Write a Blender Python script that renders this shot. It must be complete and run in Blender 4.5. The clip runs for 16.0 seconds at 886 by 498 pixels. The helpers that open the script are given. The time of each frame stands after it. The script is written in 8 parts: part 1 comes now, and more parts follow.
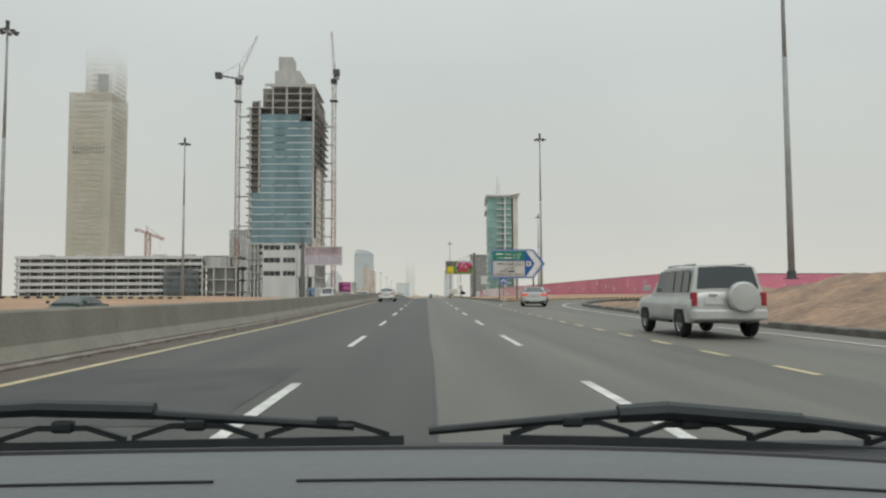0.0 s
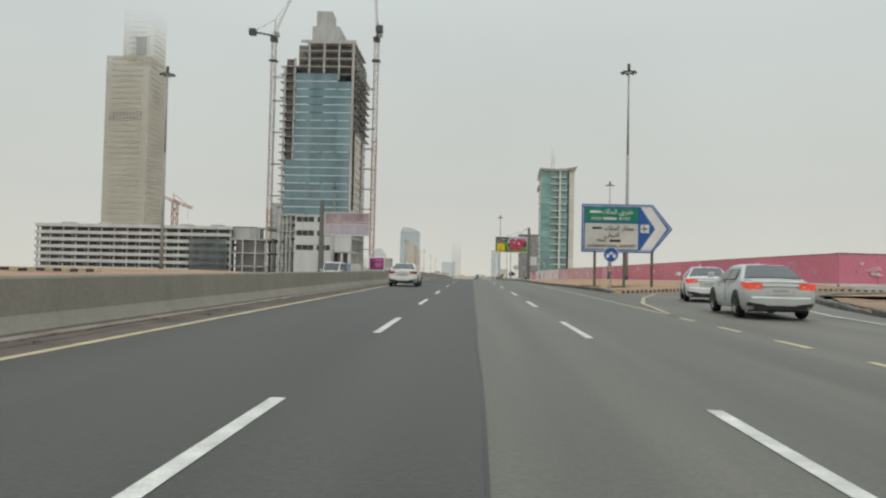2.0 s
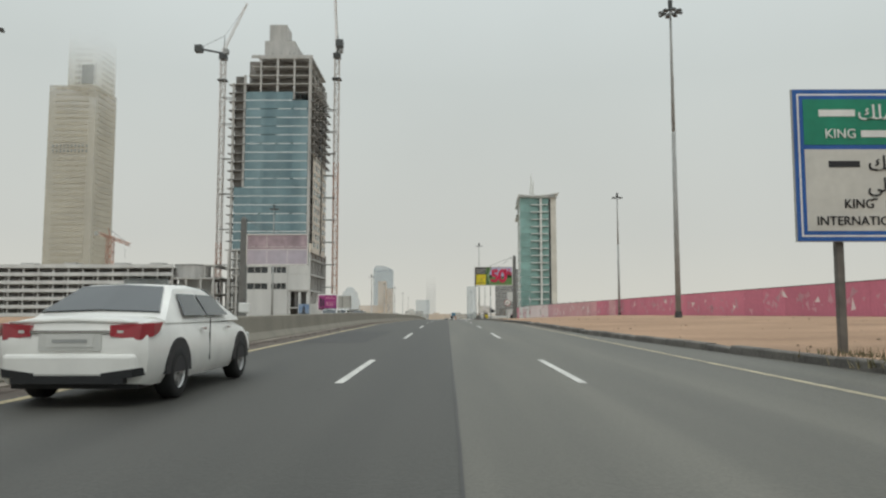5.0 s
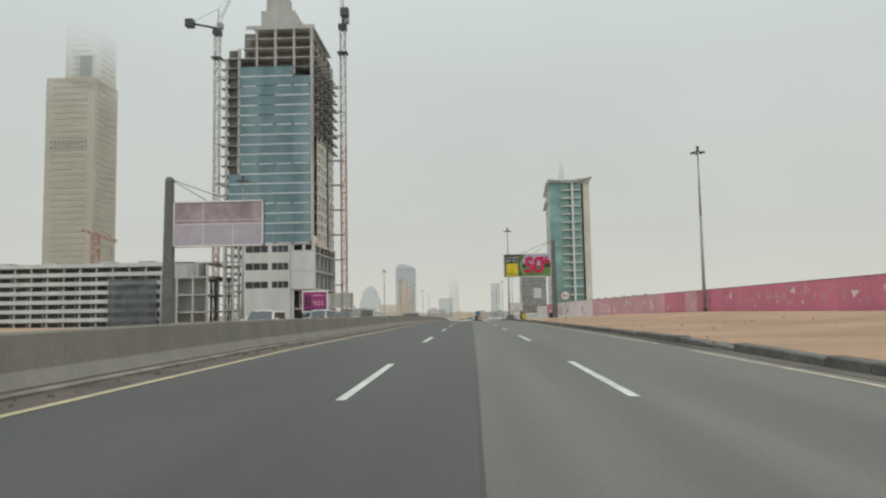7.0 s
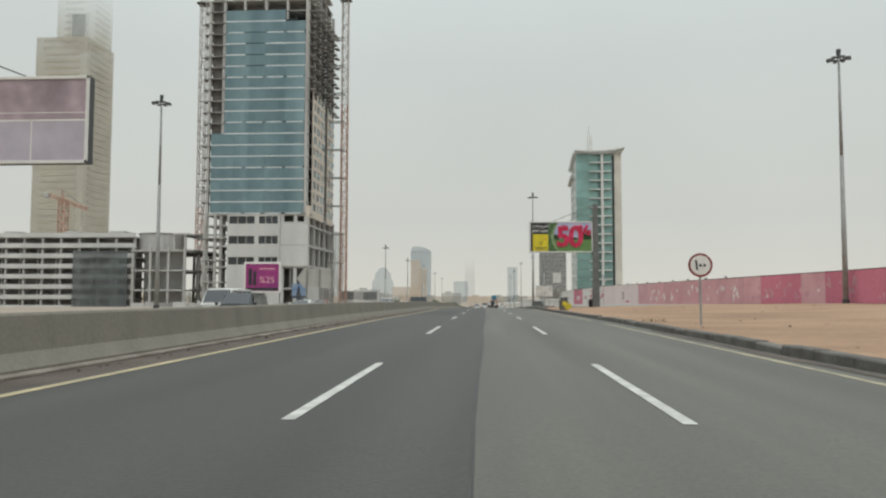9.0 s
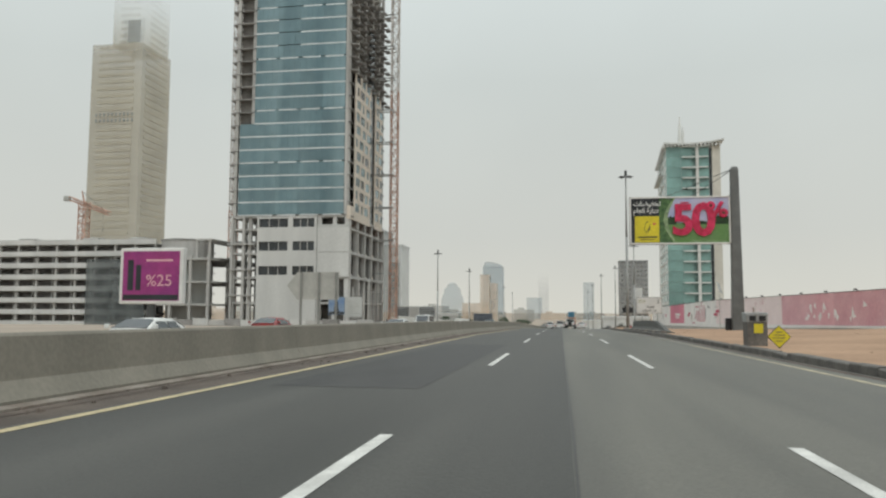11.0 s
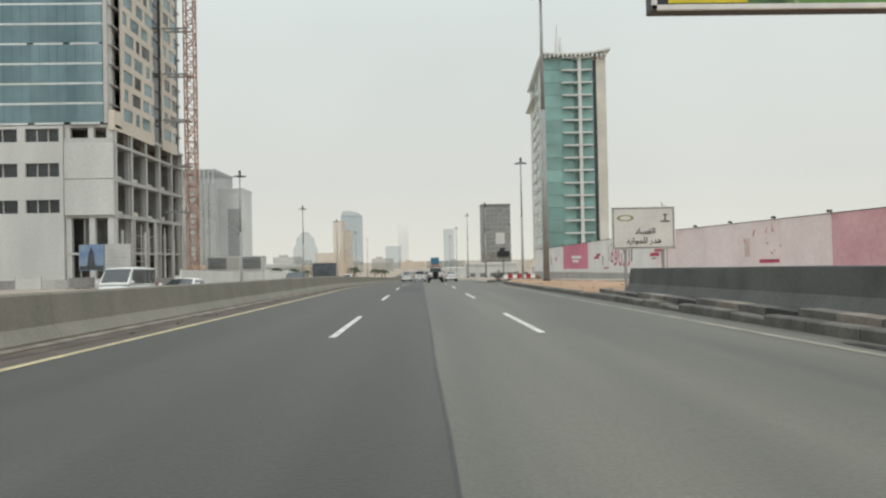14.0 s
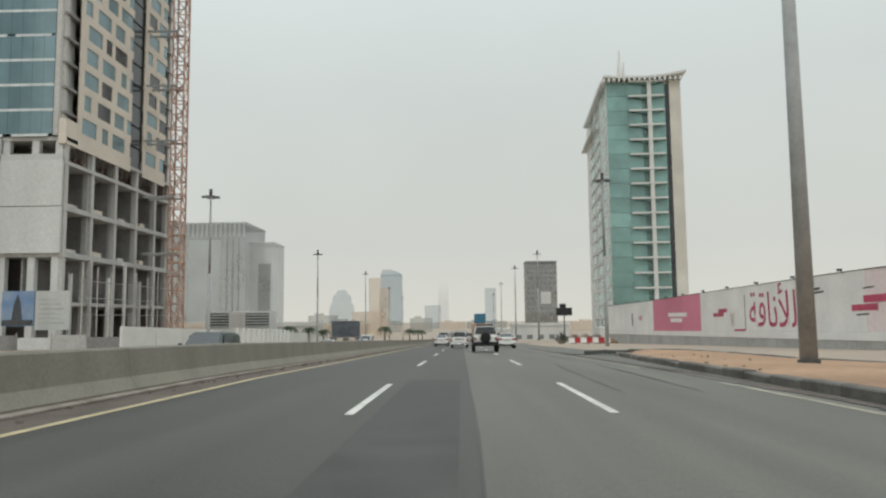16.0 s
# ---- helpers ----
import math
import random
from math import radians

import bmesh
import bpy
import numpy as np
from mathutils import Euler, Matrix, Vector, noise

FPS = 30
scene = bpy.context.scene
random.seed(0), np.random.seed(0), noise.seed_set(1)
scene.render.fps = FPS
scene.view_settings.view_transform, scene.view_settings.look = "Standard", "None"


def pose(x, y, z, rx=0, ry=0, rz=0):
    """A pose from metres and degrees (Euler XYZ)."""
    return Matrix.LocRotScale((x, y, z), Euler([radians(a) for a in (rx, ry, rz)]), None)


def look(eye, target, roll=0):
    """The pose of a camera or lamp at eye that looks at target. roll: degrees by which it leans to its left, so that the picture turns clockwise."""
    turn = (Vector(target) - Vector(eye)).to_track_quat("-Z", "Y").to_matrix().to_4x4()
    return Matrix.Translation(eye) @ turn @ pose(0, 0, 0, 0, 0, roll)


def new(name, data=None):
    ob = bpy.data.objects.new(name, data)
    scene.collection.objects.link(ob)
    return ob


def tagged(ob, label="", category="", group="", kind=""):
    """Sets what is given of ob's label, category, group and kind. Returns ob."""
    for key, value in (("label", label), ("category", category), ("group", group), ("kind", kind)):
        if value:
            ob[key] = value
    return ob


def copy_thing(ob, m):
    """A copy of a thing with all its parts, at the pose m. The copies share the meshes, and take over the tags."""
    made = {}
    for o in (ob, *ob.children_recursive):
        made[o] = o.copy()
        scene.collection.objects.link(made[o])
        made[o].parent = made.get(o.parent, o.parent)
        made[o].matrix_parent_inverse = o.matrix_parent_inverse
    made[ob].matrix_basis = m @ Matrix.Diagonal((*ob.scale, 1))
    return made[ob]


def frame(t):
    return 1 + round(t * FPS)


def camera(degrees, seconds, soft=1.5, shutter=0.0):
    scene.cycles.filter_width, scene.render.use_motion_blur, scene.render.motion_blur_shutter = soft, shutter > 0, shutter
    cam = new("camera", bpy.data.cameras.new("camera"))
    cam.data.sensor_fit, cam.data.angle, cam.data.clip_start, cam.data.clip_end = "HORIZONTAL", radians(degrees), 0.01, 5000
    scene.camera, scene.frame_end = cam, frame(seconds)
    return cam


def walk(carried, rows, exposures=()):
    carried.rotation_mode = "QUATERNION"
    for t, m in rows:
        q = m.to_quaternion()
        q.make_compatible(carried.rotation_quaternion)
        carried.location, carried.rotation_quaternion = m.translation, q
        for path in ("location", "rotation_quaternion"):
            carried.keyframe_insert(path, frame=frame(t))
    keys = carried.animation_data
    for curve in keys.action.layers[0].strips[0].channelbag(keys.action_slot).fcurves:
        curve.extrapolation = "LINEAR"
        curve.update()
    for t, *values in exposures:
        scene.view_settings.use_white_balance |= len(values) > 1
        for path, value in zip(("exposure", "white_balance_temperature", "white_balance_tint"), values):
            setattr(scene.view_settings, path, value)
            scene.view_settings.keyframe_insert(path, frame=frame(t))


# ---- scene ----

# ---------------- camera ----------------
cam = camera(62.2, 16.0, soft=2.3)
PATH = [  # t x y z pitch roll yaw
    (0.0, -0.195, 21.50, 1.143, 3.46, 0.24, -1.32),
    (0.5, -0.154, 37.00, 1.143, 3.16, -0.33, -0.61),
    (1.0, -0.265, 45.50, 1.143, 2.93, -0.78, 0.16),
    (1.5, -0.234, 51.60, 1.152, 2.72, -1.60, 1.69),
    (2.0, -0.207, 56.20, 1.176, 1.86, -1.26, 2.26),
    (2.5, -0.321, 57.60, 1.184, 2.93, -1.14, 1.10),
    (3.0, -0.361, 62.50, 1.211, 4.65, -1.18, 1.13),
    (3.5, -0.309, 69.00, 1.246, 5.49, -0.77, 0.69),
    (4.0, -0.270, 77.00, 1.289, 5.48, -0.51, 0.24),
    (4.5, -0.231, 84.90, 1.331, 5.20, -0.07, 0.04),
    (6.8, -0.180, 125.04, 1.464, 4.16, 0.66, 2.25),
    (7.0, -0.173, 128.63, 1.471, 4.72, 1.01, 2.18),
    (7.5, -0.135, 137.50, 1.489, 5.00, 0.74, 1.95),
    (8.0, -0.054, 146.23, 1.507, 4.90, 0.15, 1.10),
    (8.5, 0.025, 154.93, 1.484, 4.34, -0.06, 0.87),
    (9.0, 0.006, 163.89, 1.430, 3.44, -0.12, 3.40),
    (9.2, 0.000, 167.52, 1.408, 3.57, 0.21, 4.92),
    (11.3, -0.191, 207.94, 1.132, 5.24, -0.37, 9.16),
    (11.5, -0.179, 211.45, 1.096, 5.80, -0.53, 7.60),
    (12.0, -0.127, 220.13, 1.009, 6.66, -0.21, 4.73),
    (12.5, -0.194, 228.95, 0.921, 6.50, 0.20, 2.84),
    (13.0, -0.096, 237.65, 0.833, 6.19, 0.45, 1.61),
    (13.5, -0.223, 246.94, 0.740, 3.70, 1.03, 0.55),
    (14.0, -0.264, 256.01, 0.608, 0.71, 1.18, -1.70),
    (14.5, -0.264, 264.93, 0.458, -1.02, 1.87, -1.37),
    (15.0, -0.271, 273.57, 0.313, 0.56, 1.40, -0.41),
    (15.5, -0.318, 282.45, 0.163, 4.28, 1.28, 0.24),
    (16.0, -0.257, 291.32, 0.014, 5.47, 0.61, 1.44),
]
walk(cam, [(t, pose(x, y, z, 90 + p, r, h)) for t, x, y, z, p, r, h in PATH],
     [(0.0, -0.05), (0.5, -0.1), (1.5, -0.06), (2.5, -0.03), (4.5, -0.07), (9.0, -0.02), (12.5, 0.02), (13.5, 0.1), (14.0, 0.2), (14.5, 0.17), (15.2, 0.17), (16.0, 0.05)])

# ---------------- sky and light ----------------
world = bpy.data.worlds.new("overcast_sky")
scene.world = world
world.use_nodes = True
wn, wl = world.node_tree.nodes, world.node_tree.links
wn.clear()
w_out = wn.new("ShaderNodeOutputWorld")
w_bg = wn.new("ShaderNodeBackground")
w_tc = wn.new("ShaderNodeTexCoord")
w_sep = wn.new("ShaderNodeSeparateXYZ")
w_ramp = wn.new("ShaderNodeValToRGB")
w_noise = wn.new("ShaderNodeTexNoise")
w_noise.inputs["Scale"].default_value = 2.2
w_noise.inputs["Detail"].default_value = 4
w_mix = wn.new("ShaderNodeMix")
w_mix.data_type, w_mix.blend_type = "RGBA", "MULTIPLY"
w_mix.inputs[0].default_value = 1.0
w_map = wn.new("ShaderNodeMapRange")
w_map.inputs["From Min"].default_value, w_map.inputs["From Max"].default_value = 0.3, 0.7
w_map.inputs["To Min"].default_value, w_map.inputs["To Max"].default_value = 0.965, 1.035
wl.new(w_tc.outputs["Generated"], w_sep.inputs[0])
wl.new(w_sep.outputs["Z"], w_ramp.inputs[0])
wl.new(w_tc.outputs["Generated"], w_noise.inputs["Vector"])
wl.new(w_noise.outputs[0], w_map.inputs["Value"])
wl.new(w_ramp.outputs[0], w_mix.inputs[6])
wl.new(w_map.outputs[0], w_mix.inputs[7])
wl.new(w_mix.outputs[2], w_bg.inputs["Color"])
wl.new(w_bg.outputs[0], w_out.inputs[0])
w_bg.inputs["Strength"].default_value = 1.0
# a thick overcast: creamy at the horizon, grey above, brightest overhead
for pos, col in ((0.0, (0.66, 0.655, 0.59)), (0.10, (0.605, 0.622, 0.585)), (0.30, (0.595, 0.64, 0.622)),
                 (0.5, (0.70, 0.77, 0.77)), (1.0, (1.40, 1.52, 1.55))):
    e = w_ramp.color_ramp.elements
    k = e[0] if pos == 0 else (e[len(e) - 1] if pos == 1 else e.new(pos))
    k.position, k.color = pos, (*col, 1)
sun = new("sun", bpy.data.lights.new("sun", "SUN"))
sun.data.energy, sun.data.angle, sun.data.color = 0.7, radians(25), (1.0, 0.96, 0.9)
sun.matrix_world = look((0, 0, 50), (-6, 34, 0))
scene.view_settings.exposure = 0.0

# ---------------- ground profile ----------------
KNOTS = ((-200, 0.0), (50, 0.0), (100, 0.27), (150, 0.37), (200, 0.07), (250, -0.43), (310, -1.44), (370, -3.02), (440, -4.86),
         (540, -7.5), (760, -12.5), (1000, -14.5), (6000, -14.5))
KY, KZ = [k[0] for k in KNOTS], [k[1] for k in KNOTS]


def gz(y):
    return float(np.interp(y, KY, KZ))


# ---------------- materials ----------------
def material(name, col, rough=0.7, metal=0.0, var=0.18, fine=18.0, coarse=0.6, bump=0.15, tint=None, spec=0.4, alpha=0.0, streak=0.0, rand=0.0, grain=None, rise=None):
    """A base colour with grain, broad stains (towards tint), rain streaks and a fine relief."""
    m = bpy.data.materials.new(name)
    m.use_nodes = True
    nt = m.node_tree
    n, l = nt.nodes, nt.links
    b = n["Principled BSDF"]
    tc = n.new("ShaderNodeTexCoord")
    n1, n2 = n.new("ShaderNodeTexNoise"), n.new("ShaderNodeTexNoise")
    n1.inputs["Scale"].default_value, n2.inputs["Scale"].default_value = fine, coarse
    n1.inputs["Detail"].default_value, n2.inputs["Detail"].default_value = 5, 6
    l.new(tc.outputs["Object"], n1.inputs["Vector"])
    if streak or grain:
        mp = n.new("ShaderNodeMapping")
        mp.inputs["Scale"].default_value = grain or (1.6, 1.6, streak)
        l.new(tc.outputs["Object"], mp.inputs["Vector"])
        l.new(mp.outputs[0], n2.inputs["Vector"])
    else:
        l.new(tc.outputs["Object"], n2.inputs["Vector"])
    c = np.array(col)
    dark = np.array(tint if tint is not None else c * (1 - 2 * var))
    r = n.new("ShaderNodeValToRGB")
    r.color_ramp.elements[0].position, r.color_ramp.elements[1].position = 0.32, 0.68
    r.color_ramp.elements[0].color = (*np.clip(dark * (1 - var) if tint is None else dark, 0, 1), 1)
    r.color_ramp.elements[1].color = (*np.clip(c * (1 + 0.4 * var), 0, 1), 1)
    l.new(n2.outputs[0], r.inputs[0])
    mr = n.new("ShaderNodeMapRange")
    mr.inputs["From Min"].default_value, mr.inputs["From Max"].default_value = 0.25, 0.75
    mr.inputs["To Min"].default_value, mr.inputs["To Max"].default_value = 1 - var, 1 + var
    l.new(n1.outputs[0], mr.inputs["Value"])
    mx = n.new("ShaderNodeMix")
    mx.data_type, mx.blend_type = "RGBA", "MULTIPLY"
    mx.inputs[0].default_value = 1.0
    l.new(r.outputs[0], mx.inputs[6])
    l.new(mr.outputs[0], mx.inputs[7])
    last = mx.outputs[2]
    if rand:
        oi_, m2, mx2 = n.new("ShaderNodeObjectInfo"), n.new("ShaderNodeMapRange"), n.new("ShaderNodeMix")
        m2.inputs["To Min"].default_value, m2.inputs["To Max"].default_value = 1 - rand, 1 + rand
        l.new(oi_.outputs["Random"], m2.inputs["Value"])
        mx2.data_type, mx2.blend_type = "RGBA", "MULTIPLY"
        mx2.inputs[0].default_value = 1.0
        l.new(last, mx2.inputs[6])
        l.new(m2.outputs[0], mx2.inputs[7])
        last = mx2.outputs[2]
    l.new(last, b.inputs["Base Color"])
    rm = n.new("ShaderNodeMapRange")
    rm.inputs["To Min"].default_value, rm.inputs["To Max"].default_value = max(rough - 0.12, 0.02), min(rough + 0.12, 1)
    l.new(n2.outputs[0], rm.inputs["Value"])
    l.new(rm.outputs[0], b.inputs["Roughness"])
    b.inputs["Metallic"].default_value = metal
    b.inputs["Specular IOR Level"].default_value = spec
    if bump:
        bp = n.new("ShaderNodeBump")
        bp.inputs["Strength"].default_value = bump
        bp.inputs["Distance"].default_value = 0.02
        l.new(n1.outputs[0], bp.inputs["Height"])
        l.new(bp.outputs[0], b.inputs["Normal"])
    # alpha thins a surface; on the far walls it stands in for haze
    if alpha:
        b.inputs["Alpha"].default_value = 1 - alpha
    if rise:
        # cloud put into the material: alpha falls to nothing between two heights
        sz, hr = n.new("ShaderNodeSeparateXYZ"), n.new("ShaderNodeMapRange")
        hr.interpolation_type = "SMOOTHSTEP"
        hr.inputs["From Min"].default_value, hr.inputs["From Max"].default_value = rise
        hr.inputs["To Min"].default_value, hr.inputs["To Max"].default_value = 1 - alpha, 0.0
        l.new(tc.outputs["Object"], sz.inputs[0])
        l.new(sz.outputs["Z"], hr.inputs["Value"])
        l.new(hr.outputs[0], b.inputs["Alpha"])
    return m


ASPHALT_DARK = material("asphalt_dark", (0.068, 0.066, 0.0585), 0.62, var=0.22, fine=30, coarse=0.8, bump=0.35, grain=(1.3, 0.05, 1), tint=(0.043, 0.042, 0.037))
ASPHALT_LIGHT = material("asphalt_worn", (0.130, 0.124, 0.104), 0.6, var=0.2, fine=30, coarse=0.8, bump=0.35, grain=(1.2, 0.05, 1), tint=(0.080, 0.077, 0.065))
ASPHALT_SIDE = material("asphalt_side", (0.10, 0.095, 0.088), 0.75, var=0.2, fine=40, coarse=0.2, bump=0.25)
ASPHALT_EXIT = material("asphalt_exit", (0.150, 0.140, 0.116), 0.65, var=0.2, fine=30, coarse=0.8, bump=0.35, grain=(1.2, 0.05, 1), tint=(0.10, 0.095, 0.083))
ASPHALT_DUST = material("dusty_asphalt", (0.185, 0.16, 0.127), 0.75, var=0.2, fine=30, coarse=0.5, bump=0.3, tint=(0.12, 0.106, 0.09))
SHOULDER = material("dusty_shoulder", (0.125, 0.10, 0.082), 0.85, var=0.25, fine=30, coarse=0.8, bump=0.3, tint=(0.075, 0.06, 0.05))
PAINT_WHITE = material("road_paint_white", (0.62, 0.61, 0.57), 0.6, var=0.16, fine=45, coarse=3, bump=0.1, tint=(0.42, 0.41, 0.38))
PAINT_YELLOW = material("road_paint_yellow", (0.52, 0.43, 0.255), 0.65, var=0.2, fine=45, coarse=2, bump=0.1, tint=(0.38, 0.32, 0.20))
PAINT_CREAM = material("road_paint_cream", (0.46, 0.40, 0.27), 0.65, var=0.2, fine=45, coarse=2, bump=0.1, tint=(0.27, 0.24, 0.175))
PAINT_BLACK = material("kerb_paint_black", (0.05, 0.047, 0.042), 0.6, var=0.3, fine=30)
CONCRETE = material("barrier_concrete", (0.24, 0.222, 0.183), 0.85, var=0.11, fine=14, coarse=0.55, bump=0.2, tint=(0.20, 0.186, 0.153), streak=0.7)
CONCRETE_TOE = material("toe_concrete", (0.27, 0.24, 0.205), 0.85, var=0.18, fine=14, coarse=1.2, bump=0.25, tint=(0.16, 0.13, 0.105))
CONCRETE_DARK = material("grey_painted_concrete", (0.102, 0.105, 0.098), 0.75, var=0.15, fine=12, coarse=0.9, bump=0.2)
CONCRETE_PALE = material("pale_concrete", (0.59, 0.59, 0.57), 0.85, var=0.10, fine=3, coarse=0.12, bump=0.1, tint=(0.51, 0.51, 0.495), streak=0.3)
BAY_WALL = material("grey_block_wall", (0.52, 0.53, 0.51), 0.9, var=0.1, fine=3, coarse=0.2, bump=0.1, tint=(0.43, 0.435, 0.42), streak=0.3)
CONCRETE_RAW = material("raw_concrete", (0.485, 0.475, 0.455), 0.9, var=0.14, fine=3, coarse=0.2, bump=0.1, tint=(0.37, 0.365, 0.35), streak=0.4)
# darker copy of the raw concrete: shade of floors and bays put into colour
CONCRETE_SHADE = material("shaded_bare_concrete", (0.32, 0.31, 0.298), 0.9, var=0.18, fine=3, coarse=0.2, bump=0.1)
KERB = material("kerb_concrete", (0.16, 0.148, 0.132), 0.85, var=0.22, fine=16, coarse=1.5, bump=0.3, tint=(0.09, 0.083, 0.076), rand=0.14)
SAND = material("sand", (0.385, 0.247, 0.157), 0.95, var=0.16, fine=4, coarse=0.5, bump=0.45, tint=(0.27, 0.165, 0.10), grain=(0.22, 0.42, 1))
SAND_DARK = material("disturbed_earth", (0.29, 0.19, 0.125), 0.95, var=0.3, fine=3.5, coarse=0.6, bump=0.8, tint=(0.17, 0.115, 0.08))
STEEL_POLE = material("galvanised_pole", (0.34, 0.345, 0.335), 0.7, metal=0.0, var=0.08, fine=8, coarse=1, bump=0.03)
STEEL_DARK = material("dark_steel", (0.085, 0.09, 0.09), 0.5, metal=0.3, var=0.1, fine=8, coarse=1, bump=0.03)
SIGN_GREY = material("sign_back_metal", (0.45, 0.445, 0.415), 0.55, metal=0.15, var=0.08, fine=5, coarse=0.8, bump=0.02)
WHITE_PANEL = material("white_sign_sheet", (0.74, 0.73, 0.70), 0.5, var=0.05, fine=6, coarse=0.8, bump=0.02)
BEIGE_SIGN = material("pale_sign_sheet", (0.58, 0.56, 0.51), 0.5, var=0.06, fine=6, coarse=0.6, bump=0.02)
SIGN_BLUE = material("sign_blue", (0.022, 0.105, 0.36), 0.45, var=0.08, fine=6, coarse=0.8, bump=0.02)
SIGN_GREEN = material("sign_green", (0.012, 0.23, 0.135), 0.45, var=0.08, fine=6, coarse=0.8, bump=0.02)
SIGN_RED = material("sign_red", (0.42, 0.02, 0.025), 0.45, var=0.08, fine=6, bump=0.02)
SIGN_BLACK = material("sign_black", (0.018, 0.018, 0.02), 0.5, var=0.1, fine=6, bump=0.02)
SIGN_YELLOW = material("sign_yellow", (0.72, 0.60, 0.035), 0.5, var=0.08, fine=6, bump=0.02)
HOARD_PINK = material("hoarding_pink", (0.64, 0.21, 0.29), 0.6, var=0.08, fine=3, coarse=0.12, bump=0.05, tint=(0.57, 0.17, 0.25), rand=0.07)
HOARD_BLUSH = material("hoarding_blush", (0.80, 0.69, 0.68), 0.6, var=0.07, fine=3, coarse=0.3, bump=0.05, tint=(0.75, 0.62, 0.62), rand=0.04)
HOARD_TRI = material("hoarding_print_pale", (0.68, 0.36, 0.42), 0.6, var=0.1, fine=3, bump=0.0)
HOARD_PALE = material("hoarding_faded_pink", (0.69, 0.42, 0.45), 0.6, var=0.09, fine=3, coarse=0.3, bump=0.05, tint=(0.62, 0.32, 0.36), rand=0.06)
HOARD_WHITE = material("hoarding_white", (0.82, 0.80, 0.78), 0.6, var=0.04, fine=3, coarse=0.3, bump=0.05)
PINK_DECO = material("print_pink", (0.52, 0.075, 0.14), 0.6, var=0.12, fine=4, bump=0.02)
# upright reflection streaks are put into the tower glass colour
GLASS_TOWER = material("tower_glass", (0.205, 0.295, 0.32), 0.14, metal=0.35, var=0.12, fine=0.35, coarse=1.0, bump=0.0, tint=(0.125, 0.20, 0.225), spec=0.6, rand=0.12, grain=(0.16, 0.16, 0.012))
GLASS_LIGHT = material("spandrel_strip", (0.70, 0.73, 0.73), 0.4, metal=0.2, var=0.08, fine=2, coarse=0.3, bump=0.0)
GLASS_GREEN = material("green_glass", (0.235, 0.40, 0.37), 0.2, metal=0.3, var=0.12, fine=0.5, coarse=0.1, bump=0.0, spec=0.8, rand=0.15)
GLASS_DARK = material("dark_window", (0.035, 0.042, 0.047), 0.15, metal=0.1, var=0.2, fine=1, coarse=0.3, bump=0.0, spec=0.7, rand=0.25)
CLADDING = material("beige_cladding", (0.66, 0.585, 0.50), 0.7, var=0.05, fine=2, coarse=0.15, bump=0.03, tint=(0.58, 0.52, 0.45))
CLAD_WHITE = material("white_cladding", (0.66, 0.66, 0.63), 0.6, var=0.05, fine=2, coarse=0.15, bump=0.02)
# haze and cloud over the tower stone are put in as alpha, clear at the top
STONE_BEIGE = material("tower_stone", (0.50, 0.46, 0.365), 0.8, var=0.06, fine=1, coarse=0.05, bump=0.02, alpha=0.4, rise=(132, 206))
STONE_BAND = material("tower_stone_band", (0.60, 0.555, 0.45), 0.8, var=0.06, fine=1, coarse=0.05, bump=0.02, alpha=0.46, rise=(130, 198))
CRANE_RED = material("crane_orange_paint", (0.54, 0.33, 0.25), 0.6, var=0.15, fine=3, bump=0.03)
CRANE_WHITE = material("crane_white_paint", (0.62, 0.57, 0.53), 0.6, var=0.1, fine=3, bump=0.03)
# far walls and glass: haze is put into the material as see-through alpha
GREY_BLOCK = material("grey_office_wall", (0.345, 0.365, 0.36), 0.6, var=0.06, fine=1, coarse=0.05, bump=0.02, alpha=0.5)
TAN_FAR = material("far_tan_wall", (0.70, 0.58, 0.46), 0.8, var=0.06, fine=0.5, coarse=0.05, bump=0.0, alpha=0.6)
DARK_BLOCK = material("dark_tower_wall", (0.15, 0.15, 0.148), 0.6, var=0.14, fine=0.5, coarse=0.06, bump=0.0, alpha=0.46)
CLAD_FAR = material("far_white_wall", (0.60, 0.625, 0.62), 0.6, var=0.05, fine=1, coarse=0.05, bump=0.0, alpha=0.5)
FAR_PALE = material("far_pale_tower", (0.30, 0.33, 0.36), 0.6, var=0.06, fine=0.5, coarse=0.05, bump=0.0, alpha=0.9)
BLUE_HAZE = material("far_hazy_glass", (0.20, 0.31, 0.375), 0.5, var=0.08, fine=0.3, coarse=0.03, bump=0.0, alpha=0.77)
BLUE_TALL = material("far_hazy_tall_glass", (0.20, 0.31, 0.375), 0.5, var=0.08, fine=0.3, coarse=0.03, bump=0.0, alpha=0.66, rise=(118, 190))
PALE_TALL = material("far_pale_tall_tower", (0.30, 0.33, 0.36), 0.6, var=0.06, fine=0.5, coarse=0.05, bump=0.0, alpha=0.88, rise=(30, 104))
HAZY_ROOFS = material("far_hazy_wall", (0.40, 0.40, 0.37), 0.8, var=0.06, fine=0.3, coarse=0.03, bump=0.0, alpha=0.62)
CREAM_WALL = material("cream_wall", (0.62, 0.59, 0.52), 0.7, var=0.05, fine=2, coarse=0.15, bump=0.02)
# darkest copy: the shade deep inside open floors is put into this colour
INTERIOR_SHADE = material("shaded_interior_concrete", (0.225, 0.217, 0.204), 0.9, var=0.2, fine=3, coarse=0.3, bump=0.1, tint=(0.16, 0.145, 0.13))
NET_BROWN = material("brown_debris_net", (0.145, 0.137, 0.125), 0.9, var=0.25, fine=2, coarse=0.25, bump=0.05)
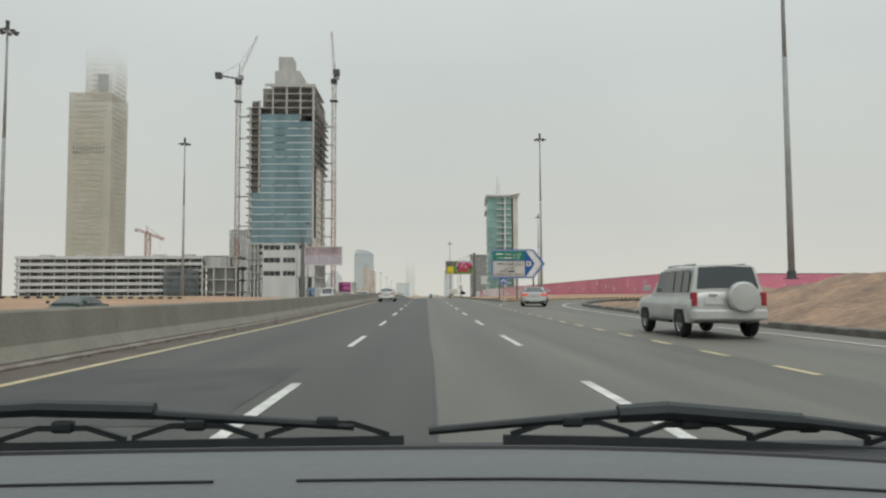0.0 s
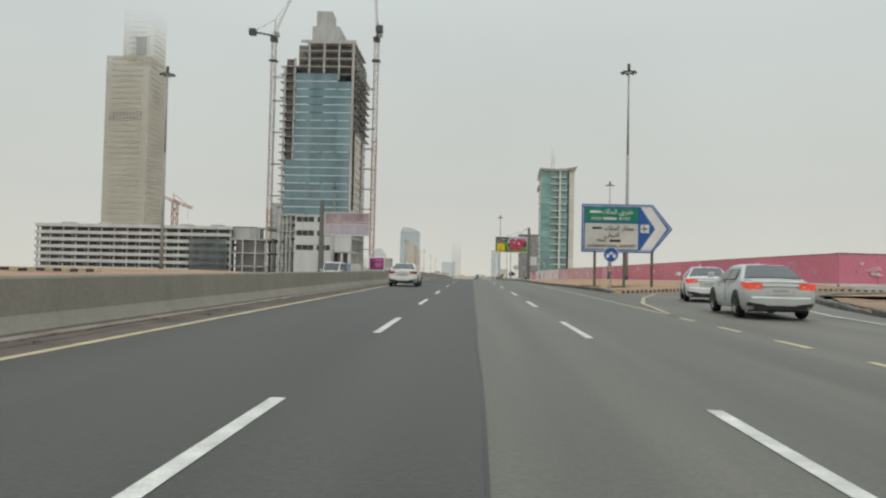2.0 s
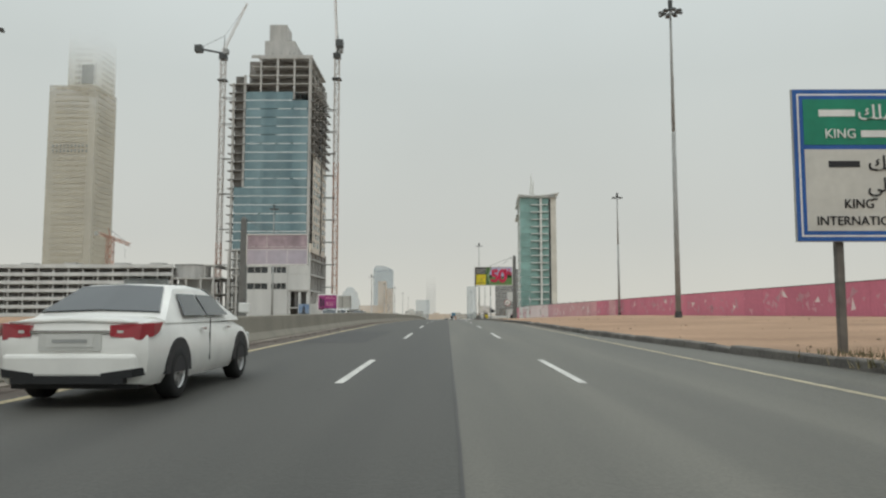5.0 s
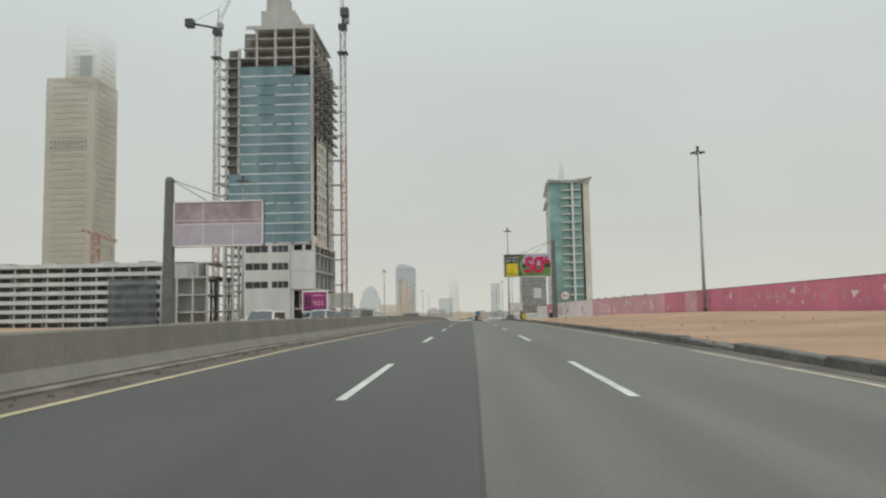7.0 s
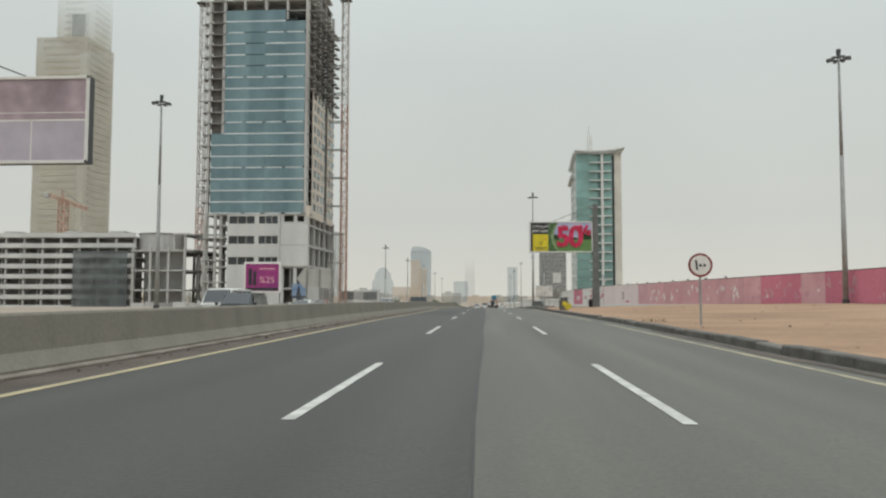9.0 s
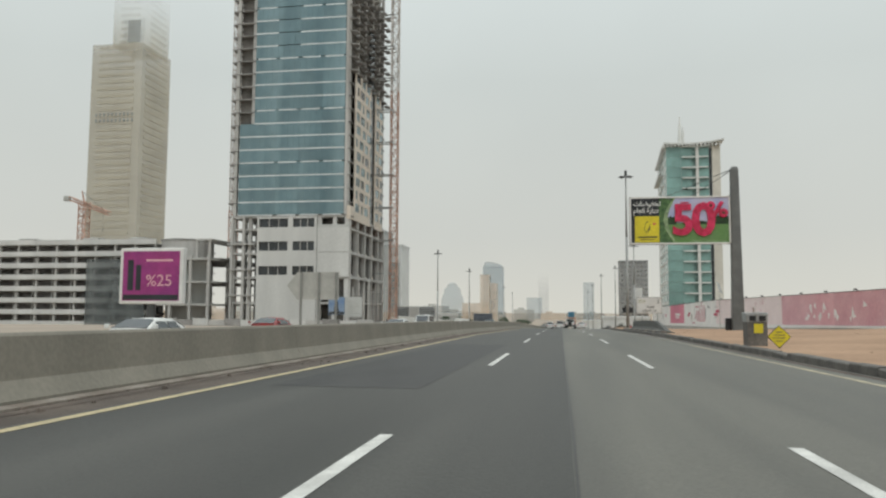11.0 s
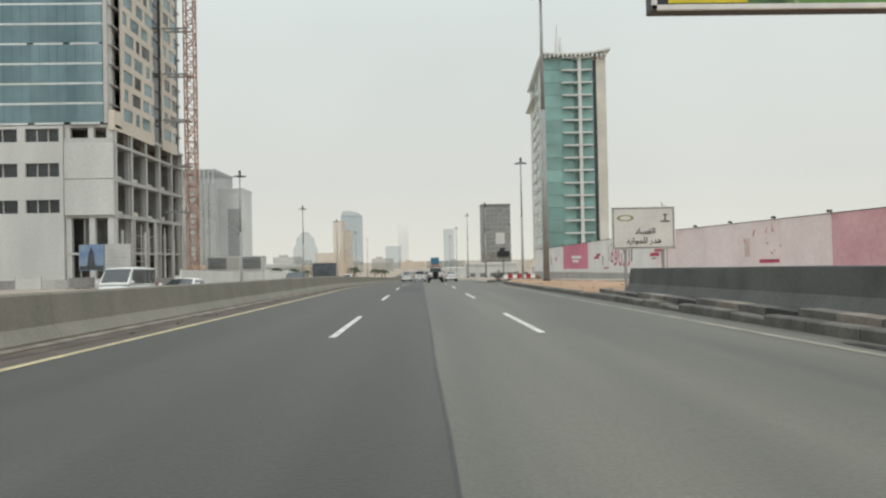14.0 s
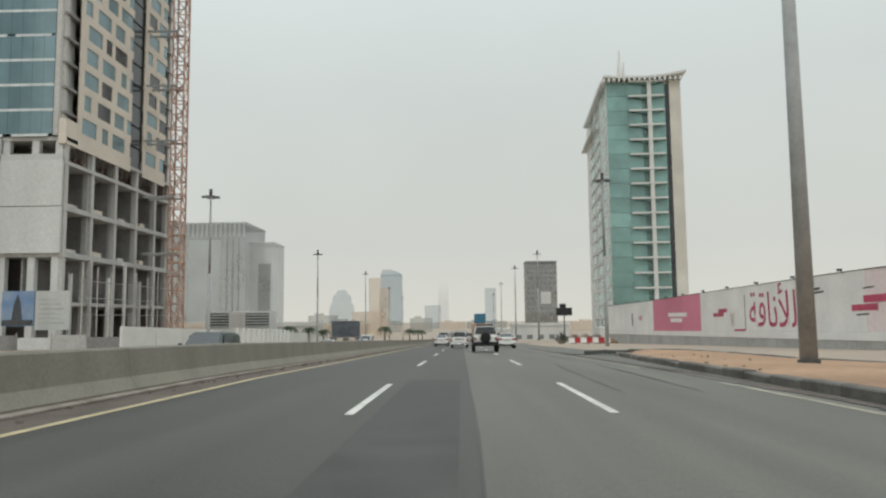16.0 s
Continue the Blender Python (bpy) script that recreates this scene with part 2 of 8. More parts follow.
PAINT_WORN = material("road_paint_worn", (0.34, 0.31, 0.25), 0.7, var=0.2, fine=45, coarse=1.2, bump=0.1, tint=(0.2, 0.185, 0.155))
GROUND = material("dusty_ground", (0.36, 0.29, 0.225), 0.95, var=0.12, fine=1.5, coarse=0.05, bump=0.3, tint=(0.29, 0.245, 0.20))


# ---------------- mesh helpers ----------------
class Geo:
    """Collects boxes, tubes and prisms into one mesh."""

    def __init__(self):
        self.v, self.f = [], []

    def add(self, vs, fs):
        k = len(self.v)
        self.v += [tuple(map(float, p)) for p in vs]
        self.f += [tuple(i + k for i in q) for q in fs]
        return self

    def box(self, x0, y0, z0, x1, y1, z1):
        return self.add([(x0, y0, z0), (x1, y0, z0), (x1, y1, z0), (x0, y1, z0), (x0, y0, z1), (x1, y0, z1), (x1, y1, z1), (x0, y1, z1)],
                        [(0, 3, 2, 1), (4, 5, 6, 7), (0, 1, 5, 4), (1, 2, 6, 5), (2, 3, 7, 6), (3, 0, 4, 7)])

    def tube(self, a, b, r0, r1=None, n=8):
        r1 = r0 if r1 is None else r1
        a, b = Vector(a), Vector(b)
        d = (b - a).normalized()
        u = d.cross(Vector((0, 0, 1)) if abs(d.z) < 0.9 else Vector((1, 0, 0))).normalized()
        w = d.cross(u)
        vs = []
        for c, r in ((a, r0), (b, r1)):
            vs += [c + (u * math.cos(2 * math.pi * i / n) + w * math.sin(2 * math.pi * i / n)) * r for i in range(n)]
        fs = [(i, n + i, n + (i + 1) % n, (i + 1) % n) for i in range(n)]
        return self.add(vs, fs + [tuple(range(n)), tuple(reversed(range(n, 2 * n)))])

    def prism(self, poly, lo, hi, axis="y"):
        """poly in the two other axes, drawn out along axis from lo to hi."""
        def at(p, c):
            return {"x": (c, p[0], p[1]), "y": (p[0], c, p[1]), "z": (p[0], p[1], c)}[axis]
        n = len(poly)
        vs = [at(p, lo) for p in poly] + [at(p, hi) for p in poly]
        fs = [(i, (i + 1) % n, n + (i + 1) % n, n + i) for i in range(n)] + [tuple(reversed(range(n))), tuple(range(n, 2 * n))]
        return self.add(vs, fs)

    def sweep(self, profile, line, closed=True):
        """A profile of (across, up) drawn along a line of (x, y, z), kept upright."""
        n, m = len(profile), len(line)
        vs = []
        for i, p in enumerate(line):
            a, b = Vector(line[max(i - 1, 0)]), Vector(line[min(i + 1, m - 1)])
            t = (b - a)
            s = Vector((t.y, -t.x, 0)).normalized()
            vs += [(p[0] + s.x * u, p[1] + s.y * u, p[2] + w) for u, w in profile]
        k = n if closed else n - 1
        fs = [(i * n + j, (i + 1) * n + j, (i + 1) * n + (j + 1) % n, i * n + (j + 1) % n) for i in range(m - 1) for j in range(k)]
        if closed:
            fs += [tuple(range(n)), tuple(reversed(range((m - 1) * n, m * n)))]
        return self.add(vs, fs)

    def loft(self, rings, cap=True):
        n = len(rings[0])
        vs = [p for r in rings for p in r]
        fs = [(i * n + j, i * n + (j + 1) % n, (i + 1) * n + (j + 1) % n, (i + 1) * n + j) for i in range(len(rings) - 1) for j in range(n)]
        if cap:
            fs += [tuple(reversed(range(n))), tuple(range((len(rings) - 1) * n, len(rings) * n))]
        return self.add(vs, fs)

    def mesh(self, name, mat):
        me = bpy.data.meshes.new(name)
        me.from_pydata(self.v, [], self.f)
        bm = bmesh.new()
        bm.from_mesh(me)
        bmesh.ops.recalc_face_normals(bm, faces=bm.faces)
        bm.to_mesh(me)
        bm.free()
        if mat:
            me.materials.append(mat)
        return me


def thing(name, label, category, group="", kind="", at=None):
    ob = tagged(new(name), label, category, group, kind)
    if at is not None:
        ob.matrix_world = at if isinstance(at, Matrix) else Matrix.Translation(at)
    return ob


def part(name, geo, mat, parent=None, label="", bevel=0.0, smooth=False):
    me = geo.mesh(name, mat)
    ob = new(name, me)
    if parent:
        ob.parent = parent
    if label:
        ob["label"] = label
    if smooth:
        me.polygons.foreach_set("use_smooth", [True] * len(me.polygons))
        me.update()
    if bevel:
        b = ob.modifiers.new("bevel", "BEVEL")
        b.width, b.segments, b.limit_method = bevel, 2, "ANGLE"
    return ob


def solid(name, geo, mat, label, category, kind="", group="", bevel=0.0, smooth=False):
    return tagged(part(name, geo, mat, None, "", bevel, smooth), label, category, group, kind)


def ribbon(x0, x1, y0, y1, up, step=10.0):
    """A strip of ground between two lines x0(y), x1(y) or constants."""
    n = max(2, int((y1 - y0) / step) + 1)
    g = Geo()
    for i in range(n):
        y = y0 + (y1 - y0) * i / (n - 1)
        a = x0(y) if callable(x0) else x0
        b = x1(y) if callable(x1) else x1
        g.v += [(a, y, gz(y) + up), (b, y, gz(y) + up)]
    g.f += [(2 * i, 2 * i + 1, 2 * i + 3, 2 * i + 2) for i in range(n - 1)]
    return g


def line_at(x, ys, up=0.0):
    return [((x(y) if callable(x) else x), y, gz(y) + up) for y in ys]


def text_part(body, size, mat, parent, m, name="lettering", label="", thick=0.01, align="CENTER", fat=0.0):
    c = bpy.data.curves.new(name, "FONT")
    c.body, c.size, c.extrude, c.align_x, c.align_y = body, size, thick, align, "CENTER"
    c.resolution_u = 3
    c.offset = fat
    tmp = bpy.data.objects.new(name, c)
    scene.collection.objects.link(tmp)
    bpy.context.view_layer.update()
    me = bpy.data.meshes.new_from_object(tmp)
    bpy.data.objects.remove(tmp)
    me.materials.clear()
    me.materials.append(mat)
    ob = new(name, me)
    ob.parent = parent
    ob.matrix_local = m
    if label:
        ob["label"] = label
    return ob


# joined shapes of the Arabic letters: first code of each letter's forms, and whether it joins on both sides
AR = {"ا": (0xFE8D, 0), "أ": (0xFE83, 0), "ب": (0xFE8F, 1), "ة": (0xFE93, 0), "ت": (0xFE95, 1), "ح": (0xFEA1, 1), "خ": (0xFEA5, 1),
      "د": (0xFEA9, 0), "ر": (0xFEAD, 0), "س": (0xFEB1, 1), "ض": (0xFEBD, 1), "ط": (0xFEC1, 1), "ع": (0xFEC9, 1), "ف": (0xFED1, 1),
      "ق": (0xFED5, 1), "ك": (0xFED9, 1), "ل": (0xFEDD, 1), "م": (0xFEE1, 1), "ن": (0xFEE5, 1), "ه": (0xFEE9, 1), "و": (0xFEED, 0),
      "ى": (0xFEEF, 0), "ي": (0xFEF1, 1), "ﻷ": (0xFEF7, 0)}


def arabic(s):
    out = []
    for w in s.replace("لأ", "ﻷ").split(" "):
        r = ""
        for i, ch in enumerate(w):
            before = i > 0 and AR[w[i - 1]][1]
            after = i < len(w) - 1
            code, both = AR[ch]
            k = (3 if before and after else 2 if after else 1 if before else 0) if both else (1 if before else 0)
            r += chr(code + k)
        out.append(r)
    return " ".join(reversed([r[::-1] for r in out]))


FACE = Matrix.Rotation(radians(90), 4, "X")  # text upright, facing the traffic that comes from behind


def on_face(x, y, z):
    return Matrix.Translation((x, y, z)) @ FACE


# ---------------- ground and roads ----------------
ys_all = [-200 + 12.5 * i for i in range(0, 90)] + [1000, 1400, 2200, 4000]
g = Geo()
xs_all = [-3000, -900, -300, -120, -60, -35, -21.01, -21, -7.21, -7.2, 6.3, 12, 20, 34, 60, 120, 300, 900, 3000]
for y in ys_all:
    for x in xs_all:
        g.v.append((x, y, gz(y) - 0.06 - (0.05 if -7.2 <= x <= 6.3 else 0.45 if -21 <= x < -7.2 else 0)))
nx = len(xs_all)
g.f = [(i * nx + j, i * nx + j + 1, (i + 1) * nx + j + 1, (i + 1) * nx + j) for i in range(len(ys_all) - 1) for j in range(nx - 1)]
solid("ground", g, GROUND, "flat dusty grey-brown building land", "ground", "structure")

solid("road", ribbon(-5.75, -0.1, -60, 1100, 0.0), ASPHALT_DARK, "dark grey resurfaced asphalt highway lanes", "road", "structure")
solid("road", ribbon(-0.1, 5.5, -60, 1100, 0.0), ASPHALT_LIGHT, "lighter worn grey asphalt highway lanes", "road", "structure")
solid("road_shoulder", ribbon(-6.75, -5.75, -60, 1100, -0.004), SHOULDER, "narrow dusty brown shoulder along the barrier", "road", "structure")
solid("road_shoulder", ribbon(5.5, 6.05, 96, 1100, -0.004), ASPHALT_LIGHT, "narrow grey asphalt gutter beside the kerb", "road", "structure")
solid("road_shoulder", ribbon(6.04, lambda y: float(np.interp(y, [96, 97, 106, 126], [7.4, 7.47, 7.42, 6.07])), 96, 126, -0.005, 2.0), ASPHALT_LIGHT, "worn grey asphalt between the edge line and the kerb", "road", "structure")
solid("opposite_road", ribbon(-20.9, -7.3, -60, 1100, -0.45), ASPHALT_SIDE, "grey asphalt carriageway beyond the concrete barrier", "road", "structure")


def exit_right(y):
    """The outer kerb of the exit lane, which bends away beyond the last dashes."""
    return float(np.interp(y, [-60, 60, 72, 78, 84, 90, 97.6, 104], [10.7, 10.8, 11.2, 11.8, 13.2, 15.2, 18.4, 21.4]))


g = ribbon(5.5, lambda y: min(exit_right(y), 70), -60, 104, -0.006, 2.0)
solid("exit_road", g, ASPHALT_EXIT, "worn grey asphalt exit lane curving away", "road", "structure")
g = Geo()
far = [(6.2, 99.0), (9.0, 105.5), (13.0, 111.0), (20, 117.5), (30, 123), (45, 127), (70, 130)]
near = [(5.6, 96.9), (12.0, 96.9), (18.6, 97.2), (24.0, 103.5), (32, 110.5), (45, 116.0), (75, 121.0)]
for (a, b), (c, d) in zip(near, far):
    g.v += [(a, b, gz(b) + 0.0), (c, d, gz(d) + 0.0)]
g.f = [(2 * i, 2 * i + 2, 2 * i + 3, 2 * i + 1) for i in range(len(far) - 1)]
solid("exit_road", g, ASPHALT_DUST, "dusty brown-grey asphalt exit slip road bending to the side", "road", "structure")

# road markings
solid("edge_line", ribbon(-5.63, -5.47, -60, 1000, 0.006), PAINT_YELLOW, "worn yellow edge line beside the barrier", "road marking", "structure")
solid("edge_line", ribbon(5.2, 5.34, 77, 236, 0.006), PAINT_CREAM, "worn faded cream edge line beside the kerb", "road marking", "structure")
solid("edge_line", ribbon(5.2, 5.34, 236, 1000, 0.006), PAINT_WORN, "almost worn-off pale edge line beside the kerb", "road marking", "structure")


def dash(x, y0, length, w, mat, name, label, group):
    g = Geo()
    n = 4
    for i in range(n):
        y = y0 + length * i / (n - 1)
        g.v += [(x - w, y, gz(y) + 0.006), (x + w, y, gz(y) + 0.006)]
    g.f = [(2 * i, 2 * i + 1, 2 * i + 3, 2 * i + 2) for i in range(n - 1)]
    return solid(name, g, mat, label, "road marking", "structure", group)


# the dashes stand closer together before the exit
DASHES = [(-25.5 + 10.5 * k, 4.0) for k in range(11)] + [(89.8, 4.7), (104.3, 5.2)] + [(121.62 + 16.37 * k, 6.0) for k in range(36)]
for y0, length in DASHES:
    for x in (-1.85, 1.85):
        dash(x, y0, length, 0.068, PAINT_WHITE, "lane_dash", "white painted lane dash on asphalt", "lane dashes")
for k in range(-16, 26):
    dash(5.2, -2.0 + 3.05 * k, 1.3, 0.07, PAINT_YELLOW, "exit_dash", "short worn yellow dash along the exit lane", "exit dashes")
g = Geo().sweep([(-0.07, 0.008), (0.07, 0.008)], [(exit_right(y) - 1.5, y, gz(y)) for y in range(-60, 98, 2)], closed=False)
solid("edge_line", g, PAINT_WHITE, "thin white edge line of the exit lane", "road marking", "structure")
BEND = ((77, 5.35), (84, 6.2), (90.4, 7.7), (97.8, 10.1), (101.5, 13.0), (105.0, 17.5), (108.5, 24.0), (111.0, 32.0), (112.5, 40.0))
g = Geo().sweep([(-0.08, 0.014), (0.08, 0.014)], [(float(np.interp(y, [a for a, b in BEND], [b for a, b in BEND])), y, gz(y)) for y in [77 + 0.9 * i for i in range(27)]], closed=False)
solid("edge_line", g, PAINT_CREAM, "cream edge line curving into the exit", "road marking", "structure")

# ---------------- left barrier ----------------
PROFILE = [(0.0, 0.0), (0.0, 0.09), (0.16, 0.32), (0.22, 0.86), (0.25, 0.9), (0.42, 0.9), (0.45, 0.86), (0.52, 0.3), (0.66, 0.09), (0.66, 0.0)]
barrier = thing("concrete_barrier", "long stained grey concrete safety barrier", "barrier", kind="structure")
y = -60.0
while y < 760:
    ln = 12.2
    yy = [y + 0.004, y + ln / 2, y + ln - 0.004]
    part("barrier_section", Geo().sweep([(-u, w) for u, w in PROFILE], line_at(-6.72, yy)), CONCRETE, barrier)
    y += ln
g = Geo().sweep([(0.14, 0.0), (0.14, 0.035), (0.0, 0.06), (-0.05, 0.0)], line_at(-6.66, [-60 + 10 * i for i in range(90)]))
part("toe_strip", g, CONCRETE_TOE, barrier, "pale crumbling toe strip along the barrier foot")


# ---------------- kerbs ----------------
def kerb_run(name, pts, mats, label, length=1.0, h=0.17, w=0.22, group=""):
    """Kerb stones one after another along a line of points."""
    root = thing(name, label, "kerb", kind="structure", group=group)
    acc, k = 0.0, 0
    seglen = [(Vector(b) - Vector(a)).length for a, b in zip(pts, pts[1:])]
    total = sum(seglen)

    def at(s):
        for (a, b), L in zip(zip(pts, pts[1:]), seglen):
            if s <= L:
                return Vector(a).lerp(Vector(b), s / L)
            s -= L
        return Vector(pts[-1])
    prof = [(0, -0.05), (0, h - 0.03), (0.03, h), (w, h), (w, -0.05)]
    while acc + length <= total:
        a, b = at(acc + 0.012), at(acc + length - 0.012)
        tip = Vector((0, 0, -0.05 * ((k * 7) % 5 == 0) - 0.012 * ((k * 5) % 3)))
        if len(mats) == 1 and k in (33, 34, 71, 118):
            tip = Vector((0, 0, -0.12))
        part("kerb_stone", Geo().sweep(prof, [a + tip, b + tip * 0.4]), mats[k % len(mats)], root)
        acc += length
        k += 1
    return root


def kerb_x(y):
    """The kerb runs straight and then draws back to the side road."""
    return float(np.interp(y, [97, 106, 126, 304, 312, 321, 331], [7.45, 7.4, 6.05, 6.05, 6.25, 6.95, 7.9]))


kerb_pts = [(kerb_x(y), y, gz(y)) for y in [97 + 3.5 * i for i in range(9)] + [129 + 4 * i for i in range(44)] + [306 + 2.5 * i for i in range(11)]]
kerb_run("kerb", kerb_pts, [KERB], "worn dark grey concrete kerb beside the sand", 1.5, 0.2, 0.3)

# ---------------- hoarding wall along the sand ----------------
HX = ((90, 37.0), (150, 34.6), (230, 33.0), (290, 30.0), (340, 27.6), (397, 27.5), (432, 27.0))
HB = ((90, 1.1), (150, 0.9), (230, 0.6), (300, -0.5), (340, -1.1), (397, -1.95), (432, -2.4))
HH = ((90, 2.9), (232, 3.0), (300, 3.75), (345, 4.3), (432, 4.45))


def table(t, y):
    return float(np.interp(y, [a for a, b in t], [b for a, b in t]))


hoarding = thing("hoarding_wall", "long printed pink and white site hoarding on a plinth", "hoarding", kind="structure")


def wall_piece(y0, y1, z0, z1, thick, inset=0.0):
    """An upright slab of the hoarding between two places along it."""
    g = Geo()
    n = max(2, int((y1 - y0) / 6) + 1)
    rings = []
    for i in range(n):
        y = y0 + (y1 - y0) * i / (n - 1)
        x, b, t = table(HX, y) - inset, z0(y), z1(y)
        rings.append([(x, y, b), (x + thick, y, b), (x + thick, y, t), (x, y, t)])
    return g.loft(rings)


def hb(y):
    return table(HB, y)


def ht(y):
    return table(HB, y) + table(HH, y)


y, k = 129.2, 0
while y < 430:
    w = 4.9 if y < 300 else 7.0
    mid = y + w / 2
    mat = HOARD_PINK if mid < 254 else HOARD_PALE if mid < 306 else HOARD_BLUSH if mid < 340 else HOARD_PINK if 375 < mid < 397 else HOARD_WHITE
    if 236 < mid < 241:
        mat = HOARD_PALE
    part("panel", wall_piece(y + 0.02, min(y + w - 0.02, 432), hb, ht, 0.08), mat, hoarding)
    y += w
    k += 1
part("plinth", wall_piece(129.2, 432, lambda y: gz(y) - 1.2, lambda y: hb(y) - 0.0, 0.5, 0.1), CONCRETE_RAW, hoarding, "plain grey rendered plinth below the panels")
part("base_strip", wall_piece(129.2, 432, lambda y: hb(y) - float(np.interp(y, (290, 330), (0.28, 0.62))), lambda y: hb(y) - 0.01, 0.6, 0.16), HOARD_WHITE, hoarding, "white painted ledge under the panels")
part("capping", wall_piece(129.2, 432, lambda y: ht(y), lambda y: ht(y) + 0.06, 0.14, 0.03), STEEL_DARK, hoarding, "thin dark capping rail")
# the hoarding turns away beside the slip road
TURN = [(table(HX, 129.2), 129.2), (44.0, 131.2), (60.0, 133.2), (95.0, 135.5)]
zt, bt_ = hb(129.2), ht(129.2)
for (xa, ya), (xb, yb) in zip(TURN, TURN[1:]):
    n = max(1, round((xb - xa) / 4.9))
    for i in range(n):
        u, v = i / n, (i + 1) / n
        ln = [(xa + (xb - xa) * u + 0.02, ya + (yb - ya) * u, 0), (xa + (xb - xa) * v - 0.02, ya + (yb - ya) * v, 0)]
        part("panel", Geo().sweep([(0, zt), (0, bt_), (-0.08, bt_), (-0.08, zt)], ln), HOARD_PINK, hoarding)
rq = random.Random(9)
for i in range(46):
    x = rq.uniform(37.5, 90)
    y = float(np.interp(x, [a for a, b in TURN], [b for a, b in TURN])) - 0.03
    s_, a, cz = rq.choice((0.3, 0.45, 0.65, 0.9)), rq.uniform(0, 6.28), rq.uniform(0.7, 2.1) + zt
    part("print_shape", Geo().prism([(x + s_ * math.cos(a), cz + 0.7 * s_ * math.sin(a)), (x + 0.75 * s_ * math.cos(a + 2.2), cz + 0.6 * s_ * math.sin(a + 2.2)), (x + 0.45 * s_ * math.cos(a + 3.7), cz + 0.5 * s_ * math.sin(a + 3.7))], y - 0.12, y - 0.02), HOARD_TRI if i % 3 else HOARD_BLUSH, hoarding)
LT = [(a, b, 0) for a, b in TURN]
part("plinth", Geo().sweep([(0.1, gz(130) - 0.4), (0.1, zt), (-0.4, zt), (-0.4, gz(130) - 0.4)], LT), CONCRETE_PALE, hoarding, "plain grey rendered plinth below the panels")
part("base_strip", Geo().sweep([(0.16, zt - 0.28), (0.16, zt - 0.01), (-0.4, zt - 0.01), (-0.4, zt - 0.28)], LT), CLAD_WHITE, hoarding)
part("capping", Geo().sweep([(0.03, bt_), (0.03, bt_ + 0.09), (-0.11, bt_ + 0.09), (-0.11, bt_)], LT), STEEL_DARK, hoarding)
for i in range(22):
    y = 262 + i * 7.6
    x, z = table(HX, y) - 0.05, ht(y) + 0.09
    part("spotlight", Geo().box(x - 0.3, y - 0.14, z, x - 0.02, y + 0.14, z + 0.18).tube((x, y, z - 0.08), (x - 0.15, y, z + 0.1), 0.03), STEEL_DARK, hoarding, "small dark spotlight on the capping")


def wall_mark(y, dz, pts, mat, name="print_shape"):
    """A flat printed shape on the hoarding; pts run along the wall (towards the coming traffic) and up."""
    g = Geo()
    vs = [(table(HX, y - u) - 0.012, y - u, hb(y) + dz + w) for u, w in pts]
    g.add(vs, [tuple(range(len(vs)))])
    return part(name, g, mat, hoarding)


rng = random.Random(4)


def shard(y, dz, s_, a, mat):
    """A sharp three-cornered splinter."""
    return wall_mark(y, dz, [(s_ * math.cos(a), 0.8 * s_ * math.sin(a)), (s_ * 0.75 * math.cos(a + 2.2), 0.7 * s_ * math.sin(a + 2.2)), (s_ * 0.45 * math.cos(a + 3.7), s_ * 0.55 * math.sin(a + 3.7))], mat)


for i in range(150):
    y = rng.uniform(133, 258)
    shard(y, rng.uniform(0.5, 2.4), rng.choice((0.25, 0.35, 0.45, 0.6, 0.8)), rng.uniform(0, 6.28), HOARD_TRI)
for c in (138, 147, 158, 163, 170, 181, 188, 196, 203, 211, 222, 229, 240, 249):
    for i in range(4):
        shard(c + rng.gauss(0, 1.6), rng.uniform(0.8, 2.2), rng.choice((0.45, 0.65, 0.9)), rng.uniform(0, 6.28), HOARD_TRI if i else HOARD_BLUSH)
for i in range(34):
    y = rng.uniform(258, 303)
    s = rng.uniform(0.3, 0.9)
    a = rng.uniform(0, 6.28)
    wall_mark(y, rng.uniform(0.6, 2.6), [(s * math.cos(a), s * math.sin(a)), (s * 0.8 * math.cos(a + 2.1), 0.7 * s * math.sin(a + 2.1)), (s * 0.5 * math.cos(a + 3.9), s * 0.6 * math.sin(a + 3.9))], HOARD_WHITE)
for i in range(9):
    y = rng.uniform(309, 321)
    s = rng.uniform(0.25, 0.6)
    a = rng.uniform(0, 6.28)
    wall_mark(y, rng.uniform(1.2, 3.3), [(s * math.cos(a), s * math.sin(a)), (s * 0.3 * math.cos(a + 2.4), s * 0.4 * math.sin(a + 2.4)), (s * 0.4 * math.cos(a + 3.6), s * 0.4 * math.sin(a + 3.6))], PINK_DECO)
